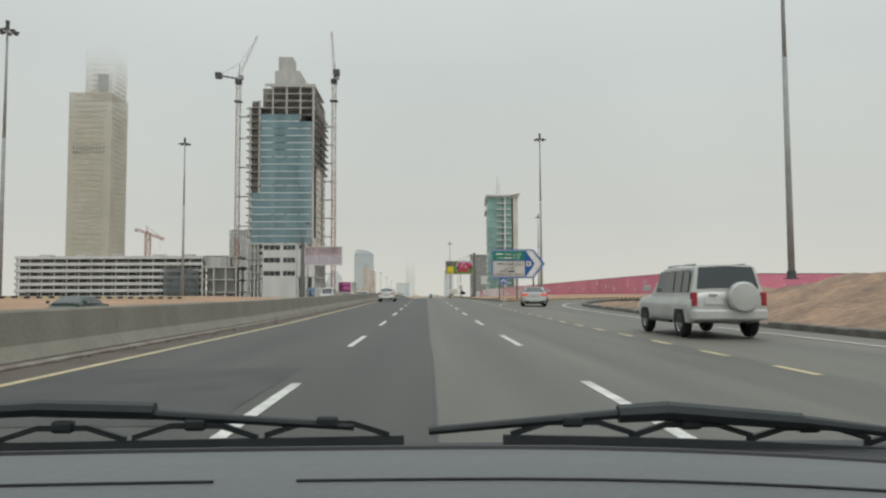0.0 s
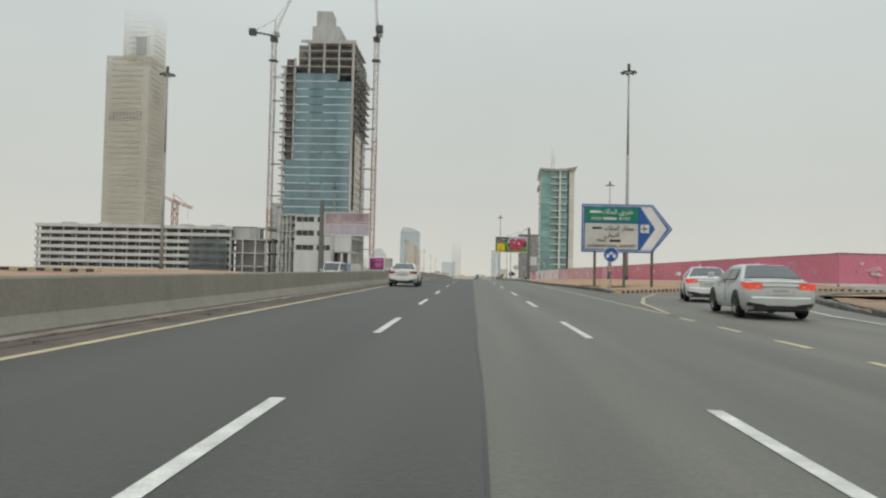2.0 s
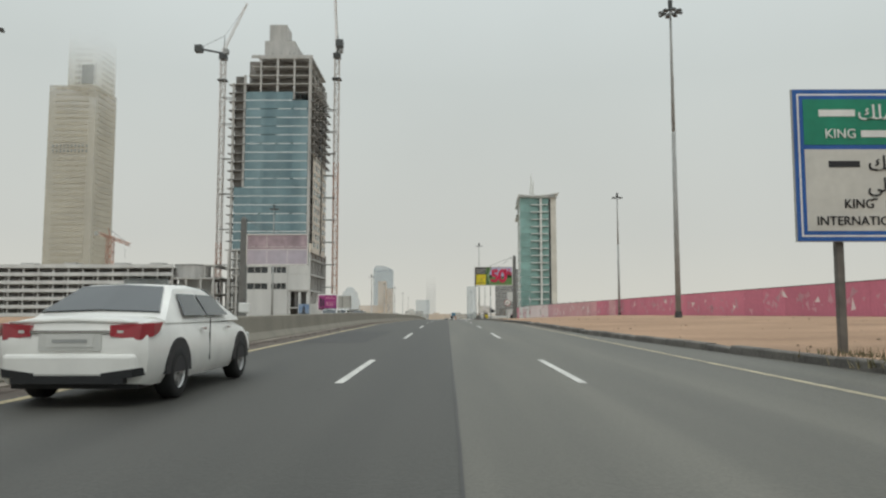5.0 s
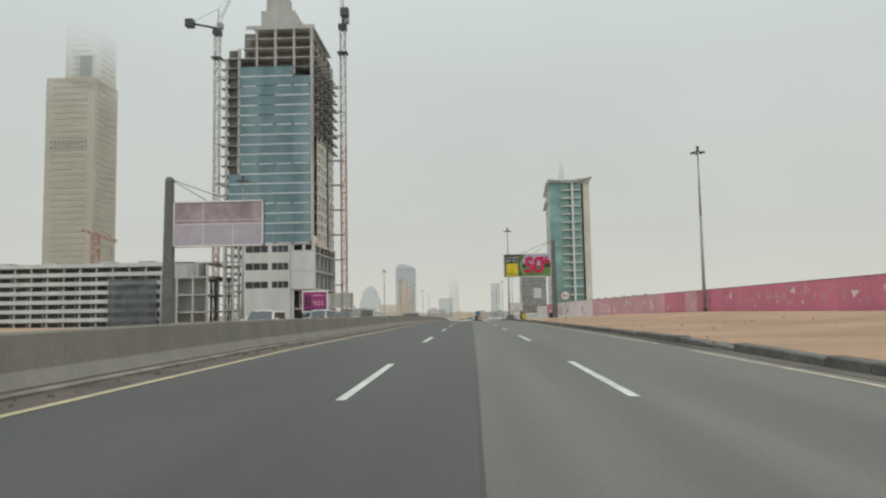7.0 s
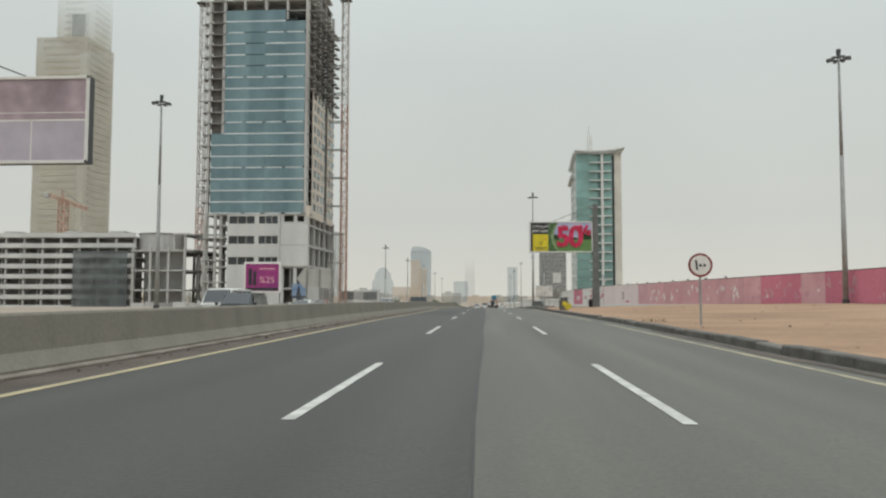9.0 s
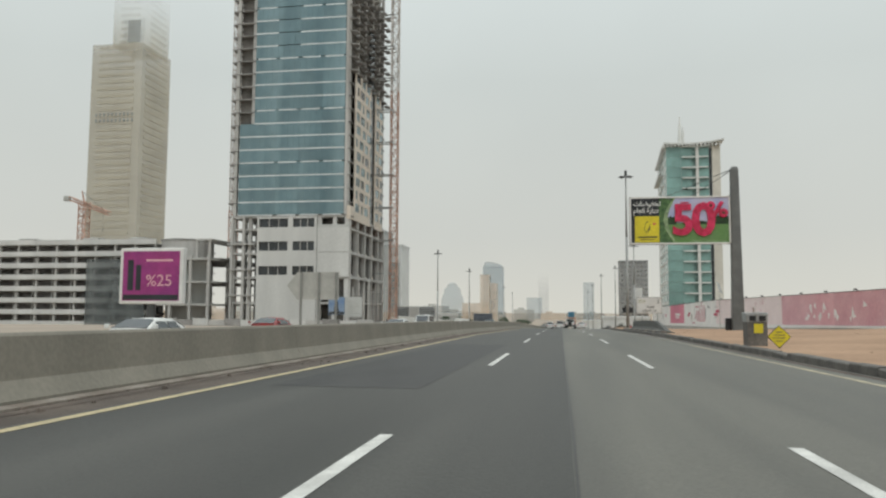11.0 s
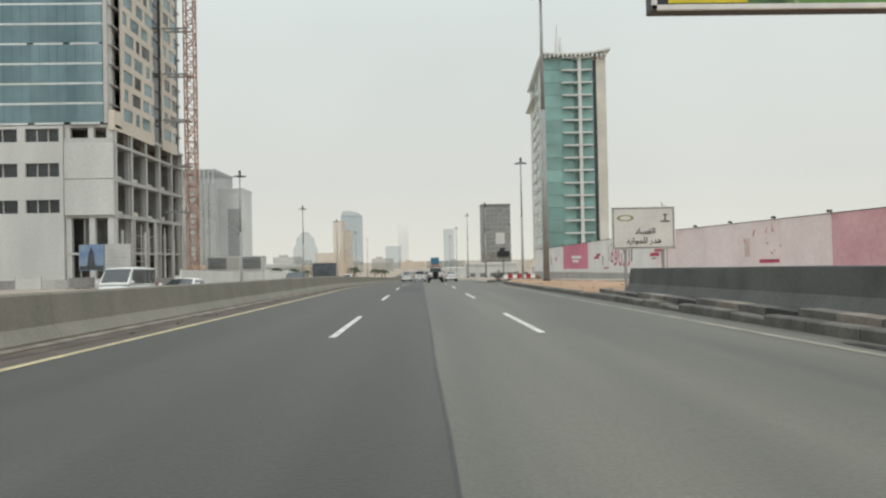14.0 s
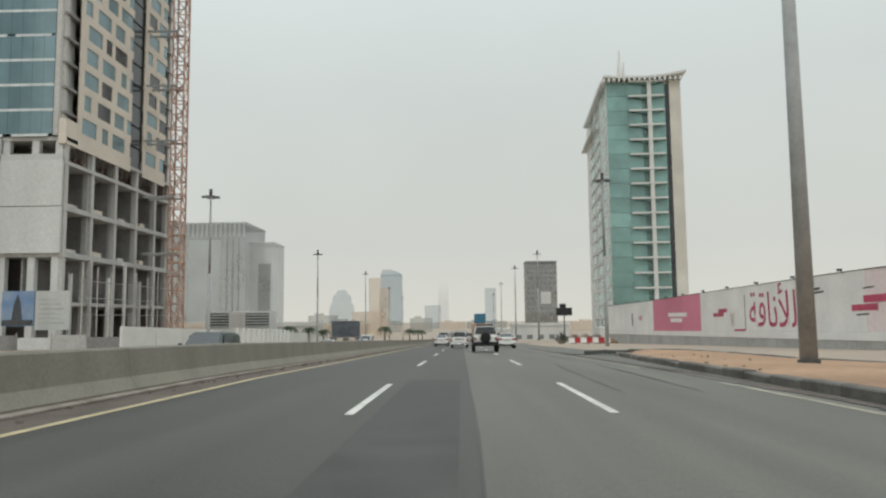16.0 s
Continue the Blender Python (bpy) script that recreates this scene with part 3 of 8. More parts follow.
# bars for small print, a bag shape and pink strips
for y, dz, w, h, m in ((343.0, 2.0, 3.4, 0.5, PINK_DECO), (344.6, 1.45, 3.3, 0.45, PINK_DECO), (344.0, 1.12, 1.6, 0.12, STEEL_DARK), (343.0, 2.95, 1.4, 0.1, STEEL_DARK), (350.6, 3.2, 1.5, 0.2, STEEL_DARK), (350.4, 2.95, 1.9, 0.16, STEEL_DARK), (352.6, 0.9, 0.45, 2.0, STEEL_DARK), (411.5, 0.8, 0.7, 1.9, STEEL_DARK), (407, 1.6, 2.0, 0.7, HOARD_TRI),
                       (371.8, 1.95, 2.6, 0.4, PINK_DECO), (373.4, 1.55, 3.2, 0.4, PINK_DECO), (367.4, -0.1, 3.0, 0.3, PINK_DECO), (366.6, -0.45, 2.6, 0.3, PINK_DECO), (364.4, 0.1, 0.16, 3.4, STEEL_DARK), (318, 0.4, 3.2, 0.3, PINK_DECO)):
    wall_mark(y, dz, [(0, 0), (w, 0.06), (w, h + 0.06), (0, h)], m, "print_bar")
wall_mark(368.0, 0.5, [(0, 0), (0.5, 0), (0.8, 1.4), (-0.3, 1.4)], TAN_FAR, "print_cone")
wall_mark(320.5, 1.0, [(0, 0), (0.9, 0), (0.9, 1.6), (0, 1.6)], TAN_FAR, "print_bag")
wm = Matrix(((0, 0, -1, 0), (-1, 0, 0, 0), (0, 1, 0, 0), (0, 0, 0, 1)))
text_part(arabic("للأناقة"), 4.4, PINK_DECO, hoarding, Matrix.Translation((27.55, 358.2, hb(358) + 1.75)) @ wm, "lettering", "large pink lettering", 0.01)
for i, (dy, dz, w) in enumerate(((0, 0, 8.0), (1, -0.6, 5.0))):
    wall_mark(391 - dy, 1.9 + dz * 1.2, [(0, 0), (w, 0), (w, 0.5), (0, 0.5)], HOARD_WHITE, "print_bar")

# rising sand in front of the hoarding and the mound by the exit
g = Geo()
SX = ((296, 40.0), (299, 24.0), (303, 16.0), (308, 12.8), (318, 11.6), (325, 11.5), (329, 10.6), (331.5, 8.2), (334, 6.05))  # edge of the sand along the side road
rows_y = [97.3 + 3.2 * i for i in range(9)] + [126.5 + 7.5 * i for i in range(23)] + [297 + 1.5 * i for i in range(23)]
GORE = ((97.0, 7.6), (101.0, 10.0), (106.6, 13.5), (113.0, 18.2), (120.0, 25.0), (125.0, 33.0), (126.4, 36.5))
fr = [i / 14 for i in range(15)]


def sand_edge(y):
    """Height of the sand at its far edge."""
    lift = min(1.0, max(0.0, (y - 118) / 30))
    far_z = hb(y) + 0.02 if y < 262 else gz(y) + float(np.interp(y, [262, 297, 303, 318, 326, 331, 334], [0.35, 0.3, 0.12, 0.15, 0.26, 0.33, 0.14]))
    return far_z * lift + (gz(y) + 0.2) * (1 - lift)


for y in rows_y:
    xl = kerb_x(y) + 0.25
    xr = min(table(GORE, y) + 0.25, table(HX, y) + 0.05) if y < 126.4 else min(table(HX, y) + 0.05, table(SX, y))
    for a in fr:
        b = a * a * (3 - 2 * a)
        n = 0.11 * noise.noise((xl + (xr - xl) * a * 0.5, y * 0.13, 2.0)) * math.sin(math.pi * a)
        n += 0.05 * noise.noise((a * 30, y * 0.8, 5.0)) * math.sin(math.pi * a)
        edge = sand_edge(y)
        g.v.append((xl + (xr - xl) * a, y, (gz(y) + 0.14) * (1 - b) + edge * b + n))
    g.v.append((xr + 0.12, y, edge - 1.0))
nx = len(fr) + 1
g.f = [(i * nx + j, i * nx + j + 1, (i + 1) * nx + j + 1, (i + 1) * nx + j) for i in range(len(rows_y) - 1) for j in range(nx - 1)]
solid("sand_verge", g, SAND, "rippled orange sand verge rising towards the hoarding", "sand", "structure", smooth=True)

# side road that joins the highway beyond the sand
def side_up(y):
    return float(np.interp(y, [300, 320, 333, 345], [0.06, 0.04, 0.02, 0.002]))


def wall_drop(y):
    """The side road falls away towards the hoarding."""
    return float(np.interp(y, [297, 304, 412, 440], [0.3, 0.75, 0.7, 0.2]))


ys_side = [297 + 1.5 * i for i in range(96)]
g = Geo()
for y in ys_side:
    xa = max(6.04, min(table(SX, y) - 0.1, 27))
    xb = table(HX, y) - 0.1
    g.v += [(xa + (xb - xa) * j / 4, y, gz(y) + side_up(y) - wall_drop(y) * (j / 4) ** 1.5) for j in range(5)]
g.f = [(5 * i + j, 5 * i + j + 1, 5 * i + j + 6, 5 * i + j + 5) for i in range(len(ys_side) - 1) for j in range(4)]
solid("side_road", g, ASPHALT_LIGHT, "worn grey asphalt side road running beside the hoarding", "road", "structure")
solid("road_shoulder", ribbon(6.04, lambda y: kerb_x(y) + 0.02, 304, 333, -0.003, 2.0), ASPHALT_LIGHT, "worn asphalt in the bend of the kerb", "road", "structure")
# dark concrete puts the kerb's shadow line along the sand into colour
kerb_run("kerb", [(x, y, sand_edge(y) - 0.12) for y, x in SX[2:]], [CONCRETE_DARK], "low kerb edging the sand beside the side road, its shadow line put into dark colour", 1.5, 0.16, 0.25)

g = Geo()
nu, nv = 110, 40
for i in range(nu):
    for j in range(nv):
        y = -30 + 128 * i / (nu - 1)
        x = exit_right(min(y, 98)) + 1.2 + 26 * j / (nv - 1)
        a = j / (nv - 1)
        h = 1.9 * min(1, a * 4.6) * min(1, (1 - a) * 6 + 0.3) * min(1, max(0, (84 - y) / 22)) * (0.75 + 0.6 * noise.noise((x * 0.11, y * 0.09, 7)))
        g.v.append((x, y, gz(y) + 0.05 + max(0, h) + (0.34 * noise.noise((x * 0.5, y * 0.5, 1)) + 0.22 * noise.noise((x * 1.3, y * 1.3, 4))) * min(1, a * 5)))
g.f = [(i * nv + j, i * nv + j + 1, (i + 1) * nv + j + 1, (i + 1) * nv + j) for i in range(nu - 1) for j in range(nv - 1)]
solid("earth_mound", g, SAND_DARK, "heap of dug brown earth beside the exit lane", "earth", "structure", smooth=True)
exit_wall = thing("concrete_barrier", "low stained concrete barrier along the exit lane", "barrier", kind="structure")
yy = -40.0
while yy < 24:
    part("barrier_section", Geo().sweep([(u, w * 0.95) for u, w in PROFILE], [(exit_right(v) + 0.25, v, gz(v)) for v in (yy + 0.02, yy + 3, yy + 5.98)]), CONCRETE, exit_wall)
    yy += 6
kerb_run("kerb", [(exit_right(y) + 0.02, y, gz(y)) for y in range(30, 98, 4)] + [(a, b, gz(b)) for a, b in near[2:6]], [KERB], "low worn kerb on the outer side of the exit lane", 1.5, 0.2, 0.3)
g = Geo()
for x, y in near[2:]:
    g.v += [(x + 0.25, y - 0.15, gz(y) + 0.12), (x + 6.0, y - 4.0, gz(y) + 0.3), (x + 16.0, min(y - 12, 96.0), gz(y) + 0.25)]
g.f = [(3 * i + j, 3 * i + j + 3, 3 * i + j + 4, 3 * i + j + 1) for i in range(len(near) - 3) for j in range(2)]
solid("sand_verge", g, SAND, "flat brown sand inside the bend of the exit", "sand", "structure", smooth=True)
# striped gore kerb
gore = [(x, y) for y, x in GORE[:-1]] + [(45, 127.6)]
kerb_run("striped_kerb", [(a, b, gz(b) + 0.01) for a, b in gore], [PAINT_YELLOW, PAINT_BLACK], "black and yellow striped kerb round the gore", 0.4, 0.15, 0.34)


# ---------------- high mast lamps ----------------
def high_mast():
    root = thing("street_lamp", "tall grey tapered steel high-mast street lamp", "street lamp", "high-mast street lamps")
    part("base_plate", Geo().box(-0.45, -0.45, 0, 0.45, 0.45, 0.06).tube((0, 0, 0.06), (0, 0, 0.5), 0.33, 0.3, 12), STEEL_DARK, root)
    part("mast", Geo().tube((0, 0, 0.3), (0, 0, 13.5), 0.24, 0.17, 14).tube((0, 0, 13.4), (0, 0, 23.0), 0.155, 0.09, 14), STEEL_POLE, root, smooth=True)
    ring = Geo()
    for i in range(12):
        a, b = 2 * math.pi * i / 12, 2 * math.pi * (i + 1) / 12
        ring.tube((0.55 * math.cos(a), 0.55 * math.sin(a), 22.45), (0.55 * math.cos(b), 0.55 * math.sin(b), 22.45), 0.05, n=6)
    part("head_ring", ring, STEEL_DARK, root)
    part("cap", Geo().tube((0, 0, 22.6), (0, 0, 23.35), 0.17, 0.2, 10), STEEL_DARK, root)
    for i in range(8):
        a = 2 * math.pi * i / 8
        c, s = math.cos(a), math.sin(a)
        gg = Geo().tube((0, 0, 22.7), (0.55 * c, 0.55 * s, 22.45), 0.035, n=6)
        part("arm", gg, STEEL_DARK, root)
        part("lamp_head", Geo().loft([[(c * r - s * w, s * r + c * w, z) for w, z in ((-0.16, 22.4 + dz), (0.16, 22.4 + dz), (0.13, 22.53 + dz), (-0.13, 22.53 + dz))] for r, dz in ((0.5, 0), (0.8, -0.02), (1.04, -0.05))]), STEEL_DARK, root)
    return root


MASTS = [(22.5, 165.6, 0.62), (32.2, 232, 0.45), (9.3, 312, -1.3), (16.5, 377, -3.0), (19.8, 484, -5.6), (16.6, 521, -6.8), (15.9, 590, -8.5), (16, 665, -10.2),
         (30.0, 81.5, 2.2), (-48.5, 168.5, 0.3), (-35.4, 241, -0.4), (-29.2, 375, -3.2), (-30.2, 444, -5.1), (-31.5, 531, -7.4), (-31.5, 610, -9), (-48.0, 105, 0.3), (-32, 690, -10.7)]
TOPS = {312: 21.6, 377: 16.9, 375: 15.3, 444: 14.7}
first = high_mast()
for i, (x, y, z) in enumerate(MASTS):
    if y in TOPS:
        z = TOPS[y] - 23.3
        z = min(z, gz(y) + 0.3)
    # the masts round the exit are the taller kind
    m = Matrix.Translation((x, y, z)) @ Matrix.Rotation(i * 0.7, 4, "Z") @ (Matrix.Diagonal((1.15, 1.15, 1.38, 1)) if y < 170 else Matrix())
    if i == 0:
        first.matrix_world = m
    else:
        copy_thing(first, m @ Matrix.Diagonal((1 / 1.15, 1 / 1.15, 1 / 1.38, 1)))


SIGN_POST = material("weathered_sign_post", (0.15, 0.135, 0.12), 0.7, var=0.2, fine=5, bump=0.05)


# ---------------- arrow-shaped direction sign ----------------
def direction_sign():
    root = thing("direction_sign", "large blue, green and white arrow-shaped airport direction sign on steel posts", "road sign", at=Matrix.Translation((7.63, 109.5, 2.91)) @ Matrix.Scale(1.17, 4) @ Matrix.Diagonal((1, 1, 1.027, 1)))
    W, T, H = 4.35, 5.55, 2.9

    def arrow(i, x0=0.0):
        return [(x0 + i, i), (W - i * 0.2, i), (T - i * 1.4, H / 2), (W - i * 0.2, H - i), (x0 + i, H - i)]
    part("backing", Geo().prism(arrow(0), 0.0, 0.07), SIGN_GREY, root)
    part("blue_face", Geo().prism(arrow(0.01), -0.006, 0.0), SIGN_BLUE, root)
    part("white_border", Geo().prism(arrow(0.09), -0.009, -0.005), WHITE_PANEL, root)
    part("inner_face", Geo().prism(arrow(0.125), -0.013, -0.008), SIGN_BLUE, root)
    part("green_panel", Geo().box(0.2, -0.02, 1.83, 3.45, -0.012, 2.7), SIGN_GREEN, root)
    part("white_panel", Geo().box(0.2, -0.02, 0.2, 3.45, -0.012, 1.74), BEIGE_SIGN, root)
    part("chevron", Geo().prism([(3.58, 0.16), (4.25, 0.16), (5.2, H / 2), (4.25, H - 0.16), (3.58, H - 0.16), (4.5, H / 2)], -0.022, -0.012), WHITE_PANEL, root)
    part("plane_panel", Geo().box(3.6, -0.03, 1.2, 4.12, -0.022, 1.7), WHITE_PANEL, root)
    part("plane_symbol", Geo().prism([(3.66, 1.42), (3.98, 1.42), (4.08, 1.45), (3.98, 1.48), (3.66, 1.48)], -0.036, -0.03).prism([(3.82, 1.45), (3.74, 1.25), (3.79, 1.25), (3.92, 1.45), (3.79, 1.65), (3.74, 1.65)], -0.038, -0.032), SIGN_BLACK, root)
    text_part(arabic("طريق الملك"), 0.4, WHITE_PANEL, root, on_face(2.2, -0.03, 2.43), "lettering", "white Arabic lettering")
    part("name_bar", Geo().box(0.5, -0.028, 2.37, 1.2, -0.02, 2.5), WHITE_PANEL, root)
    text_part("KING", 0.25, WHITE_PANEL, root, on_face(0.9, -0.03, 2.03))
    part("name_bar", Geo().box(1.3, -0.028, 1.97, 2.15, -0.02, 2.1), WHITE_PANEL, root)
    text_part("ROAD", 0.25, WHITE_PANEL, root, on_face(2.62, -0.03, 2.03))
    text_part(arabic("مطار الملك"), 0.4, SIGN_BLACK, root, on_face(2.3, -0.03, 1.46), "lettering", "black Arabic lettering")
    part("name_bar", Geo().box(0.65, -0.028, 1.4, 1.25, -0.02, 1.52), SIGN_BLACK, root)
    text_part(arabic("الدولي"), 0.38, SIGN_BLACK, root, on_face(1.85, -0.03, 1.05))
    text_part("KING", 0.24, SIGN_BLACK, root, on_face(1.2, -0.03, 0.7))
    part("name_bar", Geo().box(1.72, -0.028, 0.63, 2.4, -0.02, 0.77), SIGN_BLACK, root)
    text_part("INTERNATIONAL AIRPORT", 0.24, SIGN_BLACK, root, on_face(1.83, -0.03, 0.38))
    for x in (0.85, 2.65, 4.35):
        part("post", Geo().box(x - 0.07, 0.07, -2.2, x + 0.07, 0.21, 2.8).box(x - 0.2, 0.0, -2.22, x + 0.2, 0.3, -2.14), SIGN_POST, root, bevel=0.01)
    for z in (0.5, 1.45, 2.4):
        part("rail", Geo().box(0.1, 0.065, z - 0.04, W, 0.1, z + 0.04), STEEL_POLE, root)
    return root


direction_sign()


def disc(cx, cz, r, y0, y1, n=28):
    return Geo().prism([(cx + r * math.cos(2 * math.pi * i / n), cz + r * math.sin(2 * math.pi * i / n)) for i in range(n)], y0, y1)


gs = thing("fork_sign", "round blue two-way arrow sign above a small checkered plate", "road sign", at=(8.28, 101.55, gz(101) - 0.5))
part("post", Geo().tube((0, 0.05, 0.4), (0, 0.05, 3.25), 0.045, n=10), STEEL_POLE, gs)
part("disc", disc(0, 2.75, 0.46, -0.02, 0.0), SIGN_BLUE, gs, "round blue disc")
part("rim", Geo().loft([[(r * math.cos(2 * math.pi * i / 28), -0.024, 2.75 + r * math.sin(2 * math.pi * i / 28)) for i in range(28)] for r in (0.46, 0.43)], cap=False), WHITE_PANEL, gs)
part("arrow_symbol", Geo().prism([(-0.3, 2.55), (-0.28, 2.8), (-0.2, 2.74), (0, 2.95), (0.2, 2.74), (0.28, 2.8), (0.3, 2.55), (0.07, 2.58), (0.14, 2.66), (0, 2.8), (-0.14, 2.66), (-0.07, 2.58)], -0.032, -0.022), WHITE_PANEL, gs)
part("checker_plate", Geo().prism([(0, 1.62), (0.25, 1.87), (0, 2.12), (-0.25, 1.87)], -0.02, 0.0), BEIGE_SIGN, gs)
for i in range(3):
    for j in range(3):
        if (i + j) % 2 == 0:
            cx, cz = (i - j) * 0.08, 1.87 + (i + j - 2) * 0.08
            part("checker", Geo().prism([(cx, cz - 0.08), (cx + 0.08, cz), (cx, cz + 0.08), (cx - 0.08, cz)], -0.024, -0.019), SIGN_RED, gs)

ss = thing("speed_limit_sign", "round white speed limit sign with a red rim on a post", "road sign", at=(7.82, 191.3, gz(191) + 0.1))
part("post", Geo().tube((0, 0.05, 0), (0, 0.05, 2.55), 0.04, n=10), STEEL_POLE, ss)
RIM_RED = material("dull_red_rim", (0.26, 0.045, 0.04), 0.5, var=0.1, fine=6, bump=0.02)
part("disc", disc(0, 2.25, 0.44, -0.02, 0.0), RIM_RED, ss, "dull red round rim")
part("face", disc(0, 2.25, 0.36, -0.026, -0.019), WHITE_PANEL, ss)
text_part("١٠٠", 0.5, SIGN_BLACK, ss, on_face(0, -0.03, 2.25), fat=0.012)

AD_OLIVE = material("faded_olive_print", (0.36, 0.37, 0.17), 0.5, var=0.2, fine=8, bump=0.0)
ws = thing("notice_sign", "white rectangular notice board with a dark border on two posts", "road sign", at=(8.22, 288.4, 0.82))
part("board", Geo().box(0, 0, 0, 2.85, 0.05, 1.9), WHITE_PANEL, ws, bevel=0.02)
g = Geo()
for a in ((0.06, 0.06, 2.79, 0.09), (0.06, 1.81, 2.79, 1.84), (0.06, 0.06, 0.09, 1.84), (2.76, 0.06, 2.79, 1.84)):
    g.box(a[0], -0.008, a[1], a[2], 0.002, a[3])
part("border", g, SIGN_BLACK, ws)
for x in (0.62, 2.3):
    part("post", Geo().box(x - 0.05, 0.05, gz(288) - 0.7, x + 0.05, 0.15, 1.7), STEEL_POLE, ws)
text_part(arabic("الفساد"), 0.36, SIGN_BLACK, ws, on_face(1.5, -0.012, 0.80))
text_part(arabic("هدر للموارد"), 0.36, SIGN_BLACK, ws, on_face(1.43, -0.012, 0.38))
g = Geo()
g.loft([[(0.62 + q * 0.34 * math.cos(2 * math.pi * i / 24), d, 1.4 + q * 0.13 * math.sin(2 * math.pi * i / 24)) for i in range(24)] for q, d in ((1.1, -0.002), (1.1, -0.01), (0.78, -0.01), (0.78, -0.002))], cap=False)
part("emblem", g, AD_OLIVE, ws, "small faded olive oval emblem")
part("emblem", Geo().box(2.2, -0.01, 1.2, 2.62, 0.0, 1.26).box(2.38, -0.01, 1.26, 2.44, 0.0, 1.55).box(2.32, -0.01, 1.5, 2.5, 0.0, 1.56), STEEL_DARK, ws, "small grey upright emblem")

# dark sloped barrier block beside the notice
g = Geo()
rings = []
for y, h in ((257.2, 0.06), (260.6, 0.48), (264.4, 0.86), (270, 0.9), (276, 0.9), (282.4, 0.9)):
    z = gz(y) + 0.18
    rings.append([(7.05, y, z - 0.3), (7.05, y, z + 0.1 * h), (7.22, y, z + 0.4 * h), (7.3, y, z + h), (7.55, y, z + h), (7.63, y, z + 0.4 * h), (7.85, y, z + 0.1 * h), (7.85, y, z - 0.3)])
solid("barrier_block", g.loft(rings), CONCRETE_DARK, "dark grey concrete barrier with a sloped nose", "barrier", bevel=0.02)
block = thing("kerb", "worn kerb stones with old black and white paint", "kerb", kind="structure")
for i in range(25):
    y = 253.2 + i * 1.2
    part("kerb_stone", Geo().box(6.34, y, gz(y), 6.75, y + 1.16, gz(y + 0.6) + 0.33 - 0.015 * ((i * 3) % 4)), (KERB, PAINT_BLACK, KERB, CONCRETE_TOE)[i % 4], block)


# ---------------- billboards ----------------
POST_GREY = material("post_grey_paint", (0.15, 0.155, 0.15), 0.6, var=0.1, fine=4, coarse=0.5, bump=0.05)
def billboard(name, label, at, wide, high, bottom, post_top, post_side, base_z):
    """A lit frame on one tapered post. post_side: +1 when the post stands at the frame's right-hand end."""
    root = thing(name, label, "billboard", at=at)
    px = wide + 0.45 if post_side > 0 else -0.45
    part("post", Geo().loft([[(px - a, 0.1 - b, z), (px + a, 0.1 - b, z), (px + a, 0.1 + b, z), (px - a, 0.1 + b, z)] for a, b, z in ((0.55, 0.5, base_z), (0.48, 0.42, base_z + 5), (0.36, 0.32, post_top - 0.3), (0.24, 0.24, post_top))]), POST_GREY, root, bevel=0.05)
    part("base_plate", Geo().box(px - 0.8, -0.7, base_z - 0.1, px + 0.8, 0.9, base_z + 0.08), STEEL_DARK, root)
    part("cabinet", Geo().box(0, 0, bottom, wide, 0.5, bottom + high), STEEL_DARK, root, bevel=0.03)
    f = Geo()
    for a in ((0, bottom, wide, bottom + 0.16), (0, bottom + high - 0.16, wide, bottom + high), (0, bottom, 0.16, bottom + high), (wide - 0.16, bottom, wide, bottom + high)):
        f.box(a[0], -0.1, a[1], a[2], 0.0, a[3])
    part("frame", f, WHITE_PANEL, root, "pale metal picture frame", bevel=0.015)
    s = 1 if post_side > 0 else -1
    for d in (0.42, 0.68):
        part("stay_rod", Geo().tube((px, 0.1, post_top - 0.15), (px - s * wide * d, 0.25, bottom + high), 0.04, n=6), STEEL_DARK, root)
    part("bracket", Geo().box(min(px, wide if s > 0 else 0), 0.02, bottom + 0.6, max(px, wide if s > 0 else 0), 0.3, bottom + 0.9).box(min(px, wide if s > 0 else 0), 0.02, bottom + high - 0.9, max(px, wide if s > 0 else 0), 0.3, bottom + high - 0.6), STEEL_DARK, root)
    return root


AD_SKY = material("print_sky", (0.34, 0.38, 0.58), 0.45, var=0.1, fine=1.2, coarse=0.5, bump=0.0, tint=(0.50, 0.49, 0.60))
AD_GRASS = material("print_grass", (0.10, 0.215, 0.055), 0.5, var=0.15, fine=5, coarse=0.5, bump=0.0, tint=(0.14, 0.26, 0.10))
AD_TREES = material("print_trees", (0.03, 0.075, 0.025), 0.5, var=0.35, fine=7, coarse=2.0, bump=0.0)
AD_HEDGE = material("print_hedge", (0.09, 0.17, 0.06), 0.5, var=0.4, fine=9, coarse=2.2, bump=0.0, tint=(0.03, 0.075, 0.03))
AD_LEAF = material("print_pale_leaf", (0.33, 0.45, 0.24), 0.5, var=0.3, fine=9, coarse=2.2, bump=0.0)
AD_BLACK = material("print_dark", (0.03, 0.035, 0.04), 0.5, var=0.2, fine=4, bump=0.0)
AD_RED = material("print_red", (0.60, 0.035, 0.11), 0.35, var=0.2, fine=2.5, coarse=1.5, bump=0.0, tint=(0.40, 0.015, 0.05))
AD_FADED = material("faded_print", (0.40, 0.355, 0.41), 0.5, var=0.12, fine=0.9, coarse=0.35, bump=0.0, tint=(0.46, 0.43, 0.49))
AD_FADED2 = material("faded_print_pink", (0.42, 0.33, 0.365), 0.5, var=0.16, fine=1.4, coarse=0.5, bump=0.0)
